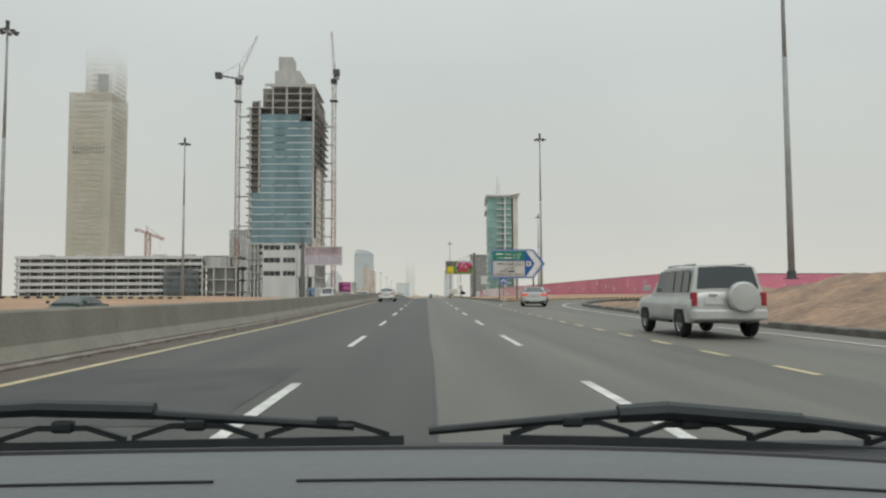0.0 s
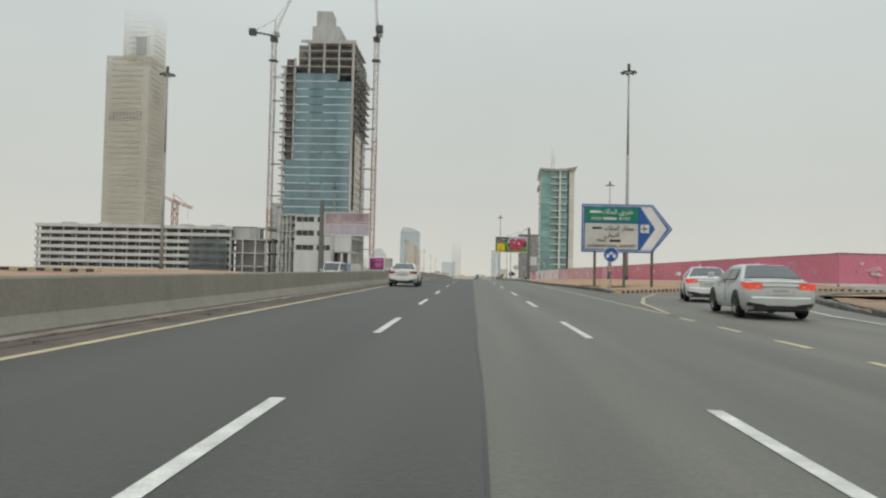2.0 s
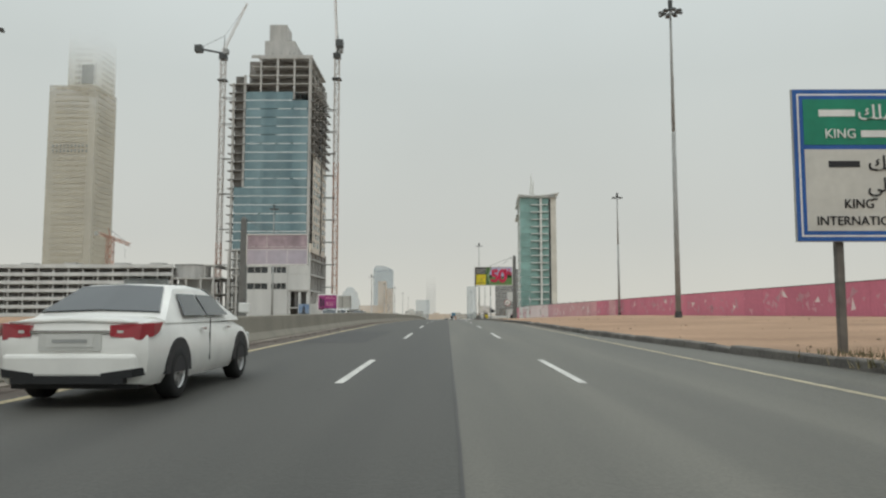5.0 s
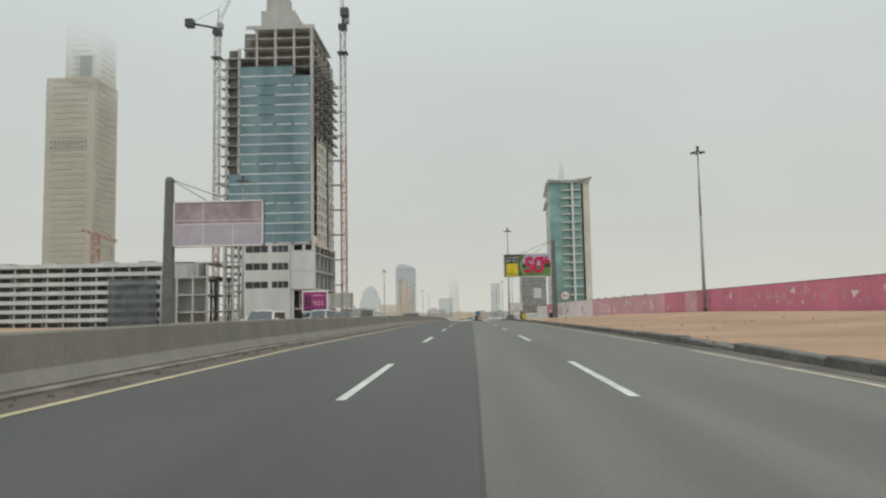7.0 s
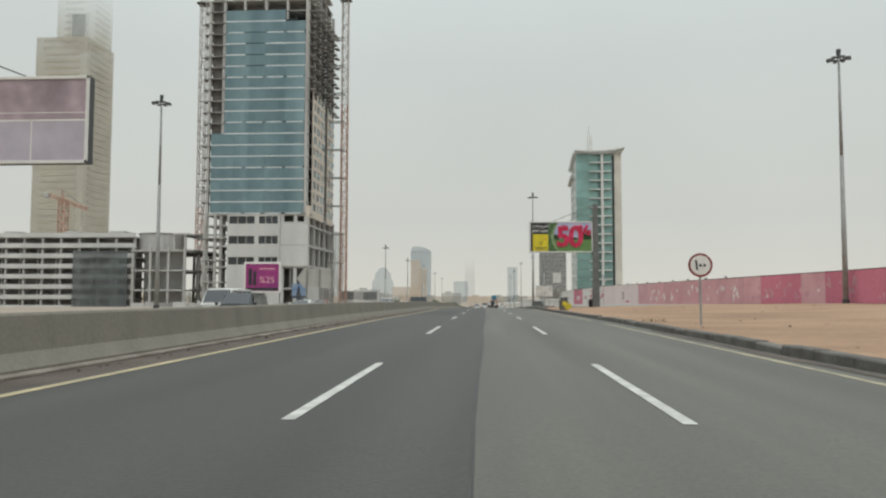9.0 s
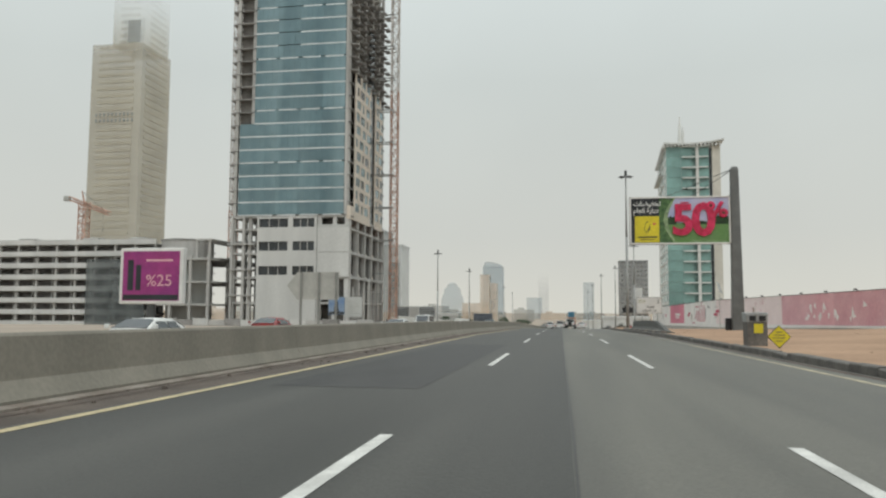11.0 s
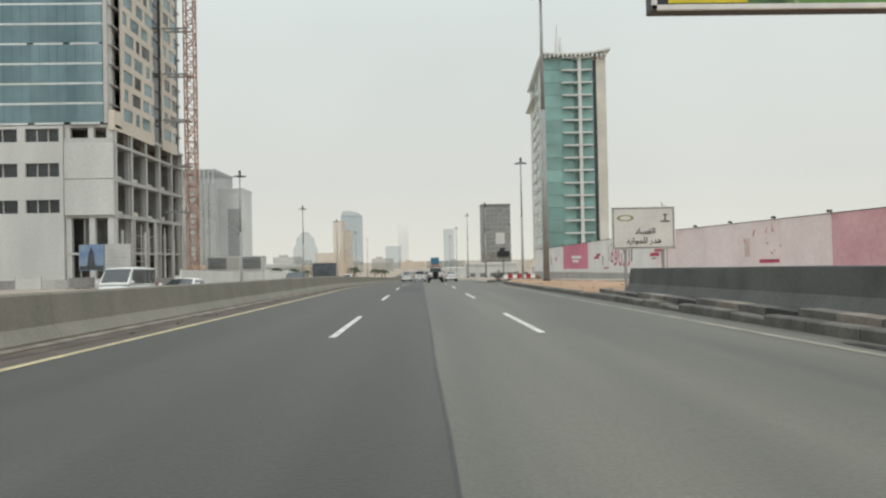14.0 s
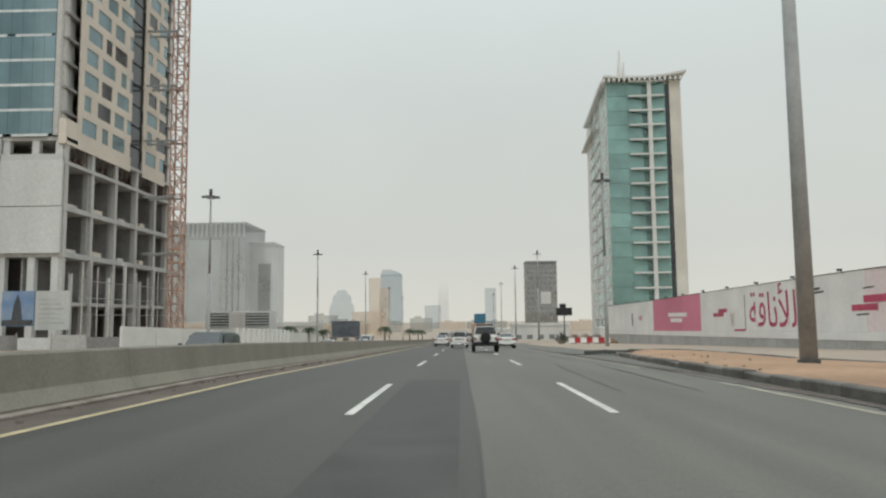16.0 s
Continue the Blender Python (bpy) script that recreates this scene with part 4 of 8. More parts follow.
AD_PURPLE = material("print_purple", (0.22, 0.03, 0.16), 0.4, var=0.2, fine=1.5, coarse=0.6, bump=0.0, tint=(0.34, 0.045, 0.19))

br = billboard("billboard", "sale billboard with red figures on a grey steel post", (6.6, 277.2, 0), 9.6, 4.75, 7.7, 15.3, 1, -0.95)
z0, z1 = 7.86, 12.29
part("poster", Geo().box(0.16, -0.02, z0, 9.44, -0.01, z1), AD_SKY, br, "printed poster with sky and grass")
part("poster_grass", Geo().box(3.2, -0.026, z0, 9.44, -0.02, z0 + 1.95), AD_GRASS, br)


def leafy(x0, x1, zb, zt, seed):
    """A row of rounded tree tops between two places, as one flat outline."""
    rr = random.Random(seed)
    pts, n_ = [(x0, zb)], 14
    for i in range(n_ + 1):
        u = i / n_
        pts.append((x0 + (x1 - x0) * u, zb + (zt - zb) * (0.72 + 0.28 * rr.random()) * (0.75 + 0.25 * math.sin(math.pi * u))))
    return pts + [(x1, zb)]


part("poster_trees", Geo().prism(leafy(3.5, 4.5, z0 + 1.8, z0 + 2.75, 1), -0.03, -0.024).prism(leafy(6.0, 7.4, z0 + 1.8, z0 + 2.2, 2), -0.03, -0.024).prism(leafy(7.9, 9.44, z0 + 1.8, z0 + 2.9, 3), -0.03, -0.024), AD_TREES, br)
arch = [(math.sin(math.pi * (i / 12)) * 0.75, i / 12) for i in range(13)]
part("poster_hedge", Geo().prism([(2.6, z0), (2.6, z1)] + [(4.4 - a, z1 - (z1 - z0) * b) for a, b in arch], -0.034, -0.026), AD_HEDGE, br)
part("poster_hedge_edge", Geo().prism([(4.42 - a, z1 - (z1 - z0) * b) for a, b in arch] + [(4.28 - a * 1.35, z1 - (z1 - z0) * b) for a, b in reversed(arch)], -0.04, -0.035), AD_LEAF, br)
part("poster_block", Geo().box(0.16, -0.042, z0, 2.85, -0.03, z1), AD_BLACK, br)
part("poster_yellow", Geo().box(0.5, -0.05, z0 + 0.05, 2.85, -0.042, z0 + 2.65), SIGN_YELLOW, br, bevel=0.004)
g = Geo()
for i in range(16):
    a = math.pi * (0.62 + 0.75 * i / 16)
    b = math.pi * (0.62 + 0.75 * (i + 1) / 16)
    g.tube((1.95 + 0.5 * math.cos(a), -0.053, z0 + 1.5 + 0.68 * math.sin(a)), (1.95 + 0.5 * math.cos(b), -0.053, z0 + 1.5 + 0.68 * math.sin(b)), 0.025, n=5)
g.prism([(1.62, z0 + 0.95), (1.95, z0 + 1.3), (2.0, z0 + 1.95), (1.8, z0 + 1.4)], -0.056, -0.05)
part("emblem", g, AD_BLACK, br, "thin dark curved emblem")
part("emblem_dot", Geo().prism([(2.3, z0 + 1.7), (2.55, z0 + 1.95), (2.25, z0 + 2.0)], -0.056, -0.05), AD_RED, br, "small red triangle")
for x, w in ((0.8, 1.8), (1.0, 1.4)):
    part("small_print_bar", Geo().box(x, -0.056, z0 + (0.5 if w > 1.5 else 0.28), x + w, -0.05, z0 + (0.64 if w > 1.5 else 0.36)), AD_BLACK, br)
part("small_print_bar", Geo().box(5.9, -0.034, z0 + 0.16, 9.2, -0.026, z0 + 0.22), AD_LEAF, br)
text_part(arabic("تخفيضات"), 0.66, WHITE_PANEL, br, on_face(1.72, -0.05, z0 + 3.9), fat=0.012)
text_part(arabic("نهاية العام"), 0.62, WHITE_PANEL, br, on_face(1.6, -0.05, z0 + 3.2), fat=0.012)
part("small_print_bar", Geo().box(4.9, -0.034, z1 - 0.55, 5.7, -0.026, z1 - 0.4), AD_RED, br)
for body_, x, s_ in (("5", 5.12, 4.15), ("0", 7.05, 4.45)):
    fig = text_part(body_, s_, AD_RED, br, on_face(x, -0.12, z0 + 2.1), "figure", "bulging red figure", 0.05, "CENTER", 0.14)
    b = fig.modifiers.new("bulge", "BEVEL")
    b.width, b.segments = 0.05, 3
part("percent_bar", Geo().prism([(7.75, z0 + 2.35), (8.1, z0 + 2.3), (9.0, z0 + 3.95), (8.6, z0 + 4.05)], -0.2, -0.06), AD_RED, br, "bulging red percent stroke", bevel=0.06)
for cx, cz, rr_ in ((7.75, z0 + 3.62, 0.42), (8.92, z0 + 2.88, 0.45)):
    part("percent_ring", disc(cx, cz, rr_, -0.19, -0.05), AD_RED, br, bevel=0.06)
    part("percent_hole", disc(cx, cz, 0.13, -0.2, -0.188), AD_TREES, br)
part("junction_box", Geo().box(9.0, 0.3, -0.7, 9.9, 0.8, 0.5), SIGN_BLACK, br, "dark electrical box at the post", bevel=0.03)

bl = billboard("billboard", "faded pale pink billboard on a leaning grey post", (-29.7, 200.4, 0), 9.1, 4.6, 8.1, 15.2, -1, 0.0)
part("poster", Geo().box(0.16, -0.02, 8.26, 8.94, -0.01, 12.54), AD_FADED, bl, "sun-bleached lilac poster")
part("poster_upper", Geo().box(0.2, -0.026, 10.4, 8.9, -0.018, 12.5), AD_FADED2, bl)
for a in ((0.2, 10.33, 8.9, 10.42), (0.2, 10.75, 8.9, 10.79), (3.0, 8.3, 3.07, 10.4), (6.0, 8.3, 6.07, 10.4), (3.0, 10.8, 3.06, 12.5)):
    part("seam", Geo().box(a[0], -0.034, a[1], a[2], -0.024, a[3]), WHITE_PANEL, bl)

pb = thing("advert_lightbox", "purple advertising lightbox on a short post", "billboard", at=Matrix.Translation((-26.75, 243.5, 1.42)) @ Matrix.Diagonal((1.09, 1, 1.03, 1)))
part("post", Geo().box(1.65, 0.1, -1.85, 2.05, 0.4, 0.1), STEEL_DARK, pb)
part("cabinet", Geo().box(0, 0, 0, 3.8, 0.45, 3.3), WHITE_PANEL, pb, "white cabinet", bevel=0.06)
part("poster", Geo().box(0.2, -0.012, 0.2, 3.6, -0.002, 3.1), AD_PURPLE, pb)
part("bottle_print", Geo().box(0.5, -0.02, 0.8, 0.85, -0.012, 2.6).box(1.0, -0.02, 0.8, 1.3, -0.012, 2.3).box(0.25, -0.02, 0.25, 3.55, -0.012, 0.55), AD_BLACK, pb)
text_part("%25", 0.95, HOARD_PALE, pb, on_face(2.4, -0.02, 1.35))
part("small_print_bar", Geo().box(1.6, -0.02, 2.5, 3.2, -0.012, 2.62), HOARD_PALE, pb)

# ---------------- tower under construction ----------------
TX0, TX1, TY0, TY1 = -89.8, -56.0, 392.0, 430.5
TB = -4.0
PT, FH, NF = 26.6, 3.66, 18
tower = thing("unfinished_tower", "unfinished concrete high-rise with blue curtain glass and bare upper floors", "building")
GX0, GX1 = -83.9, -57.9


def slab(z, x0=TX0, x1=TX1, y0=TY0, y1=TY1, t=0.32):
    return Geo().box(x0, y0, z - t, x1, y1, z)


# core and floors
part("core", Geo().box(-79, 402, TB, -66, 422, 118).box(-77.5, 404, 118, -70.0, 414, 126), CONCRETE_RAW, tower, "bare concrete lift core")
for i in range(NF + 5):
    z = PT + FH * i
    x0, y1 = TX0 - 0.9, TY1
    if i > NF + 1:
        x0 = (-84.0, -82.5, -80.0)[min(2, i - NF - 2)]
        y1 = TY1 - 5
    g = slab(z, x0 + 0.9, TX1 - 0.3, TY0 + 0.35, y1)
    if i <= NF + 1:
        # slab tongues past the side walls
        for k in range(9):
            yy = TY0 + 1 + k * 4.6
            g.box(TX0 - 1.6, yy, z - 0.3, TX0 + 1, yy + 2.6, z)
            if i > 10:
                g.box(TX1 - 0.4, yy, z - 0.3, TX1 + 1.1, yy + 2.6, z)
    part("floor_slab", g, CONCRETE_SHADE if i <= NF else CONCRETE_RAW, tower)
for x in (TX0 + 0.5, -84.6, -71.0, -57.2):
    top = PT + FH * (NF + (1 if x < -85 else 4 if x > -84 else 2))
    part("column", Geo().box(x - 0.45, TY0 + 0.5, TB, x + 0.45, TY0 + 1.4, top), CONCRETE_RAW, tower)
for x in (-78, -64.0):
    part("column", Geo().box(x - 0.35, TY0 + 0.5, PT + FH * NF - 3, x + 0.35, TY0 + 1.3, PT + FH * (NF + 4)), CONCRETE_RAW, tower)
for y in (400.0, 408, 416, 424, 429.5):
    part("column", Geo().box(TX1 - 1.3, y - 0.45, TB, TX1 - 0.5, y + 0.45, PT + FH * (NF + 3)), CONCRETE_RAW, tower)
    part("column", Geo().box(TX0 + 0.2, y - 0.45, TB, TX0 + 1.0, y + 0.45, PT + FH * (NF + 1)), CONCRETE_RAW, tower)
part("corner_column", Geo().box(-57.75, TY0 - 0.25, PT, -57.05, TY0 + 0.6, PT + FH * (NF + 4)), CONCRETE_RAW, tower)
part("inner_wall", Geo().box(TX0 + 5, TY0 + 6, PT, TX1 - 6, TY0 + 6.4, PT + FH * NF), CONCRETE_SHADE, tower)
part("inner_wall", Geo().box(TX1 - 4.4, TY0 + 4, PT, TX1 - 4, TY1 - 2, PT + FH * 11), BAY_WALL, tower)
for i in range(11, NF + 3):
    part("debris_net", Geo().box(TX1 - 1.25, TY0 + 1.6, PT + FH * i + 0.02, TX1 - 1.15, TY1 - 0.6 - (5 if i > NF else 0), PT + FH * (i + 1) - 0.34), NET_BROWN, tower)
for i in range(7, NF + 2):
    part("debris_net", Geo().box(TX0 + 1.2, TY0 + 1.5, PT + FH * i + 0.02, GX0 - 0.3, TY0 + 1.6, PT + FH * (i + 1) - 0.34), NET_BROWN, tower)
part("inner_wall", Geo().box(GX0, TY0 + 5, PT + FH * NF, TX1 - 3, TY0 + 5.3, PT + FH * (NF + 4)), INTERIOR_SHADE, tower)
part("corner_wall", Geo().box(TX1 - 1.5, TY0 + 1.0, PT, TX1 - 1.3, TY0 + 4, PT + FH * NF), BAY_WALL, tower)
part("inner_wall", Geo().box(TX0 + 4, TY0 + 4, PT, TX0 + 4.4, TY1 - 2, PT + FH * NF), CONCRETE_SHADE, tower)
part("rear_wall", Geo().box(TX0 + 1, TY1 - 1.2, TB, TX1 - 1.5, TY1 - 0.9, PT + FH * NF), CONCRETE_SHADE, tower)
part("parapet", Geo().box(-82, TY0 + 0.4, PT + FH * (NF + 4), TX1 - 0.3, TY0 + 0.8, PT + FH * (NF + 4) + 1.2), CONCRETE_RAW, tower)
for k in range(14):
    x = -81 + k * 1.85
    part("rebar_post", Geo().box(x, TY0 + 1, PT + FH * (NF + 4), x + 0.12, TY0 + 1.12, PT + FH * (NF + 4) + rng.uniform(1.2, 2.6)), STEEL_DARK, tower)

# curtain glass, floor by floor, in bays
BAYS = (GX0, -77.4, -70.9, -64.4, GX1)
for i in range(NF):
    z = PT + FH * i
    x_start = GX0 - (4.2 if i < 7 else 0)
    edges = [x_start] + list(BAYS[1:])
    for k, (a, b) in enumerate(zip(edges, edges[1:])):
        if i == NF - 1 and k == 3:
            continue
        part("glass_panel", Geo().box(a + 0.03, TY0 - 0.12, z + 0.22, b - 0.03, TY0 - 0.02, z + FH - 0.02), GLASS_TOWER, tower)
        if i not in (13, 14, 15, 16) or k != 1:
            dx = 0.0 if i % 4 else 0.6
            part("spandrel", Geo().box(a + 0.02 + dx, TY0 - 0.15, z - 0.16, b - 0.02 - dx, TY0 - 0.03, z + 0.21), GLASS_LIGHT, tower)
    g = Geo()
    for k in range(1, 16):
        x = GX0 + (GX1 - GX0) * k / 16
        g.box(x - 0.03, TY0 - 0.16, z + 0.22, x + 0.03, TY0 - 0.1, z + FH - 0.04)
    part("mullions", g, GLASS_TOWER, tower)
# dark strip and bare bay at the left of the glass
part("screen_strip", Geo().box(GX1, TY0 - 0.1, PT, GX1 + 0.22, TY0 + 0.2, PT + FH * NF), GLASS_DARK, tower)

# side cladding with windows
rs = random.Random(11)
for i in range(11):
    z = PT + FH * i - (1.2 if i == 0 else 0)
    for (ya, yb) in ((395.2, 412.2), (417.0, 426.5)):
        yy = ya
        g = Geo()
        part("cladding_band", Geo().box(TX1 - 0.12, ya, z, TX1 + 0.12, yb, z + (1.25 if i else 2.45)), CLADDING, tower)
        y = ya
        step = i
        while y < yb - 0.5:
            w = (4.3, 2.0, 4.3, 3.4)[step % 4]
            pier = (1.0, 1.7, 1.4, 2.0, 1.2)[(step + i) % 5]
            step += 1
            y2 = min(y + pier, yb)
            zb = z + (1.25 if i else 2.45)
            part("cladding_panel", Geo().box(TX1 - 0.12, y, zb, TX1 + 0.12, y2, PT + FH * (i + 1)), CLADDING, tower)
            if y2 + 0.4 < yb:
                part("window", Geo().box(TX1 - 0.08, y2, zb, TX1 - 0.02, min(y2 + w, yb), PT + FH * (i + 1)), GLASS_DARK if rs.random() < 0.25 else GLASS_TOWER, tower)
            y = y2 + w
part("cladding_band", Geo().box(-57.0, TY0 - 0.12, PT - 1.2, TX1 + 0.1, 395.2, PT + 2.4), CLADDING, tower)
# dark strip filling the upright gap in the cladding
part("shaft_strip", Geo().box(TX1 - 0.6, 412.3, PT, TX1 - 0.3, 416.9, PT + FH * 16), GLASS_DARK, tower)

RUST = material("rusty_prop", (0.20, 0.11, 0.075), 0.8, var=0.2, fine=6, bump=0.05)
# podium
PX0, PXM = -82.2, -65.2
front = Geo()
rowsz = ((23.3, 25.7), (16.9, 19.4), (10.3, 12.7))
colsx = ((-81.7, -73.4), (-72.0, -65.9))
zs = [TB, 10.3, 12.7, 16.9, 19.4, 23.3, 25.7, PT - 0.4]
for a, b in zip(zs, zs[1:]):
    if (a, b) in rowsz:
        xs = [PX0, colsx[0][0], colsx[0][1], colsx[1][0], colsx[1][1], PXM]
        for k in (0, 2, 4):
            front.box(xs[k], TY0 - 0.3, a, xs[k + 1], TY0 + 0.3, b)
    else:
        front.box(PX0, TY0 - 0.3, a, PXM, TY0 + 0.3, b)
part("podium_wall", front, CONCRETE_PALE, tower, "plain grey rendered podium wall")
for a, b in rowsz:
    for c, d in colsx:
        part("window", Geo().box(c, TY0 + 0.25, a, d, TY0 + 0.3, b), GLASS_DARK, tower)
        for k in range(1, 3):
            x = c + (d - c) * k / 3
            part("window_post", Geo().box(x - 0.1, TY0 + 0.05, a, x + 0.1, TY0 + 0.24, b), CONCRETE_RAW, tower)
for a, b in ((9.8, 16.35), (16.45, 23.0)):
    part("podium_panel", Geo().box(PXM + 0.1, TY0 - 0.2, a, TX1 - 0.2, TY0 + 0.2, b), CONCRETE_PALE, tower, bevel=0.03)
for z in (3.0, 9.8, 16.4, 23.0, 26.4):
    part("podium_slab", Geo().box(TX0, TY0 + 0.2, z - 0.5, TX1 + 0.1, TY1 + 0.3, z), CONCRETE_RAW, tower)
for k, y in enumerate((392.8, 400.2, 407.8, 415.4, 423, 430)):
    part("podium_column", Geo().box(TX1 - 0.9, y - 0.4, TB, TX1, y + 0.4, 26.2), CONCRETE_RAW, tower)
for k, x in enumerate((-64.6, -60.4, -57.0)):
    part("podium_column", Geo().box(x - 0.5, TY0 + 0.3, TB, x + 0.5, TY0 + 1.2, 26.2), CONCRETE_PALE, tower)
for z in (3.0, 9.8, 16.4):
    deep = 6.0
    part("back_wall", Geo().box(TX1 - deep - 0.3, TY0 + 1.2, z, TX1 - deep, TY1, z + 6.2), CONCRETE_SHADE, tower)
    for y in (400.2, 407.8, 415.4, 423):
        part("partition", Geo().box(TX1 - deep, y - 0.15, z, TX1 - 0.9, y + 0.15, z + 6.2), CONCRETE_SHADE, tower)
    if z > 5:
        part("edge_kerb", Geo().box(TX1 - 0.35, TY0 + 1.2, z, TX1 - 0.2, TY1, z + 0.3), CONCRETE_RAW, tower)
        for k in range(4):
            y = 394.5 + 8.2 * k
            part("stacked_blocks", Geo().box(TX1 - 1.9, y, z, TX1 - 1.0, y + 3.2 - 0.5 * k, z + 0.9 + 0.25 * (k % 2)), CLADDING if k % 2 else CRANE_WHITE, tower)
# walls deep in the bays carry their shade as darker concrete colour
part("back_wall", Geo().box(TX1 - 5.3, TY0 + 1.2, 23.0, TX1 - 5.0, TY1, 25.9), INTERIOR_SHADE, tower)
part("back_wall", Geo().box(-82, TY0 + 4.6, 23.0, TX1 - 5.3, TY0 + 4.9, 25.9), INTERIOR_SHADE, tower)
part("back_wall", Geo().box(-82, TY0 + 5.6, TB, TX1 - 6.3, TY0 + 5.9, 9.3), INTERIOR_SHADE, tower)
for k in range(22):
    y = 394.0 + k * 1.65
    part("prop", Geo().tube((TX1 - 0.45, y, 23.0), (TX1 - 0.45, y, 25.9), 0.07, n=6), RUST, tower)
part("parapet_wall", Geo().box(PXM + 0.1, TY0 - 0.1, 23.0, TX1 - 0.3, TY0 + 0.1, 23.9), BAY_WALL, tower)
# white posts, rails and loose scaffolding along the foot of the side
for k in range(9):
    y = 393.5 + k * 4.3
    part("scaffold_post", Geo().tube((TX1 + 2.4, y, TB), (TX1 + 2.4, y, 8.6 - 0.5 * (k % 3)), 0.09, n=6), CRANE_WHITE, tower)
for z in (1.2, 3.6, 6.0):
    part("scaffold_rail", Geo().tube((TX1 + 2.4, 393.0, z), (TX1 + 2.4, 429.0, z), 0.06, n=6), STEEL_POLE, tower)
for k in range(7):
    y = 394 + k * 5.6
    part("ground_column", Geo().box(TX1 + 0.2, y - 0.22, TB, TX1 + 0.6, y + 0.22, 9.4 if k % 2 else 7.0), CLAD_WHITE if k in (2, 3, 5) else CONCRETE_RAW, tower)
for z in (PT - 8, PT - 15, PT - 22):
    part("side_platform", Geo().box(TX0 - 1, TY0 - 0.5, z, PX0 - 0.6, TY0 + 7, z + 0.35), CONCRETE_RAW, tower)
for x in (TX0 + 0.2, -86.2):
    part("side_column", Geo().box(x - 0.35, TY0 - 0.2, TB, x + 0.35, TY0 + 0.5, PT), CONCRETE_RAW, tower)


# ---------------- cranes, hoist ----------------
def lattice(g, x, y, z0, z1, w, step, r=0.09):
    for a in (-w, w):
        for b in (-w, w):
            g.tube((x + a, y + b, z0), (x + a, y + b, z1), r, n=5)
    z = z0
    k = 0
    while z + step <= z1 + 0.01:
        for (a, b, c, d) in ((-w, -w, w, -w), (w, -w, w, w), (w, w, -w, w), (-w, w, -w, -w)):
            p, q = ((a, b), (c, d)) if k % 2 else ((c, d), (a, b))
            g.tube((x + p[0], y + p[1], z), (x + q[0], y + q[1], z + step), r * 0.6, n=4)
            g.tube((x + a, y + b, z), (x + c, y + d, z), r * 0.6, n=4)
        z += step
        k += 1
    return g


def tower_crane(x, y, ties, side, jib, label):
    root = thing("tower_crane", label, "crane", "tower cranes")
    z, k = TB, 0
    while z < 116:
        part("mast_section", lattice(Geo(), x, y, z, z + 12, 1.05, 2.4, 0.17), (CRANE_RED if (k < 3 or (x > -60 and k < 6)) else CRANE_WHITE), root)
        z += 12
        k += 1
    part("slewing_ring", Geo().box(x - 1.6, y - 1.6, 116, x + 1.6, y + 1.6, 118.2), STEEL_DARK, root)
    part("climbing_cage", Geo().box(x - 2.0, y - 2.0, 106, x + 2.0, y + 2.0, 106.5), STEEL_DARK, root)
    part("cab", Geo().box(x + 1.2, y - 3.2, 118, x + 2.9, y - 0.6, 120.2), STEEL_POLE, root, "grey operator cab", bevel=0.1)
    a = Vector((x, y, 119))
    tip = a + Vector(jib)
    g = Geo()
    s = (tip - a)
    side_v = s.cross(Vector((0, 0, 1))).normalized() * 0.7
    upv = side_v.cross(s).normalized() * 1.2
    n = 14
    for o in (side_v, -side_v, upv):
        g.tube(a + o, tip + o * 0.4, 0.12, n=5)
    for i in range(n):
        p = a + s * (i / n)
        q = a + s * ((i + 1) / n)
        g.tube(p + side_v, q - side_v, 0.07, n=4).tube(p + side_v, q + upv, 0.07, n=4).tube(p - side_v, q + upv, 0.07, n=4)
    part("jib", g, CRANE_WHITE, root)
    back = a - Vector((jib[0], jib[1], 0)).normalized() * 11
    part("counter_jib", Geo().tube(a, back, 0.45, n=6).box(back.x - 1.6, back.y - 1.6, back.z - 1.6, back.x + 1.6, back.y + 1.6, back.z + 1.4), STEEL_DARK, root)
    part("a_frame", Geo().tube(a, a + Vector((0, 1.5, 9)), 0.15, n=5).tube(a + Vector((0, 1.5, 9)), back, 0.08, n=4).tube(a + Vector((0, 1.5, 9)), tip, 0.05, n=4), STEEL_DARK, root)
    for z in ties:
        part("wall_tie", Geo().box(min(x, x + side), y - 1.4, z - 0.25, max(x, x + side), y - 1.1, z + 0.1).box(min(x, x + side), y + 1.1, z - 0.25, max(x, x + side), y + 1.4, z + 0.1), STEEL_POLE, root)
    return root


tower_crane(-102.5, 420, (22, 38, 54, 70, 86, 98), 12.4, (9, 6, 26), "red and white lattice tower crane tied to the tower")
tower_crane(-50.2, 418.6, (12, 22, 32, 42, 52, 62, 72, 82, 92), -5.6, (-3, 12, 30), "orange and white lattice tower crane beside the tower")

# site fence boards and the sign row in front of the tower
PICTURE_BLUE = material("faded_picture_blue", (0.13, 0.21, 0.36), 0.5, var=0.15, fine=2, coarse=0.5, bump=0.0, tint=(0.26, 0.33, 0.42))
site = thing("site_board", "site notice boards with a blue tower picture before the tower", "sign", at=(-1.6, 0, 0))
part("picture_board", Geo().box(-57.4, 384, -0.3, -53.2, 384.15, 4.2), PICTURE_BLUE, site, "board with a faded blue picture")
part("picture_tower", Geo().prism([(-56.1, 0.0), (-54.6, 0.0), (-54.9, 2.6), (-55.35, 3.8), (-55.8, 2.6)], 383.97, 384.0).box(-57.3, 383.96, -0.2, -53.3, 384.0, 0.5), DARK_BLOCK, site)
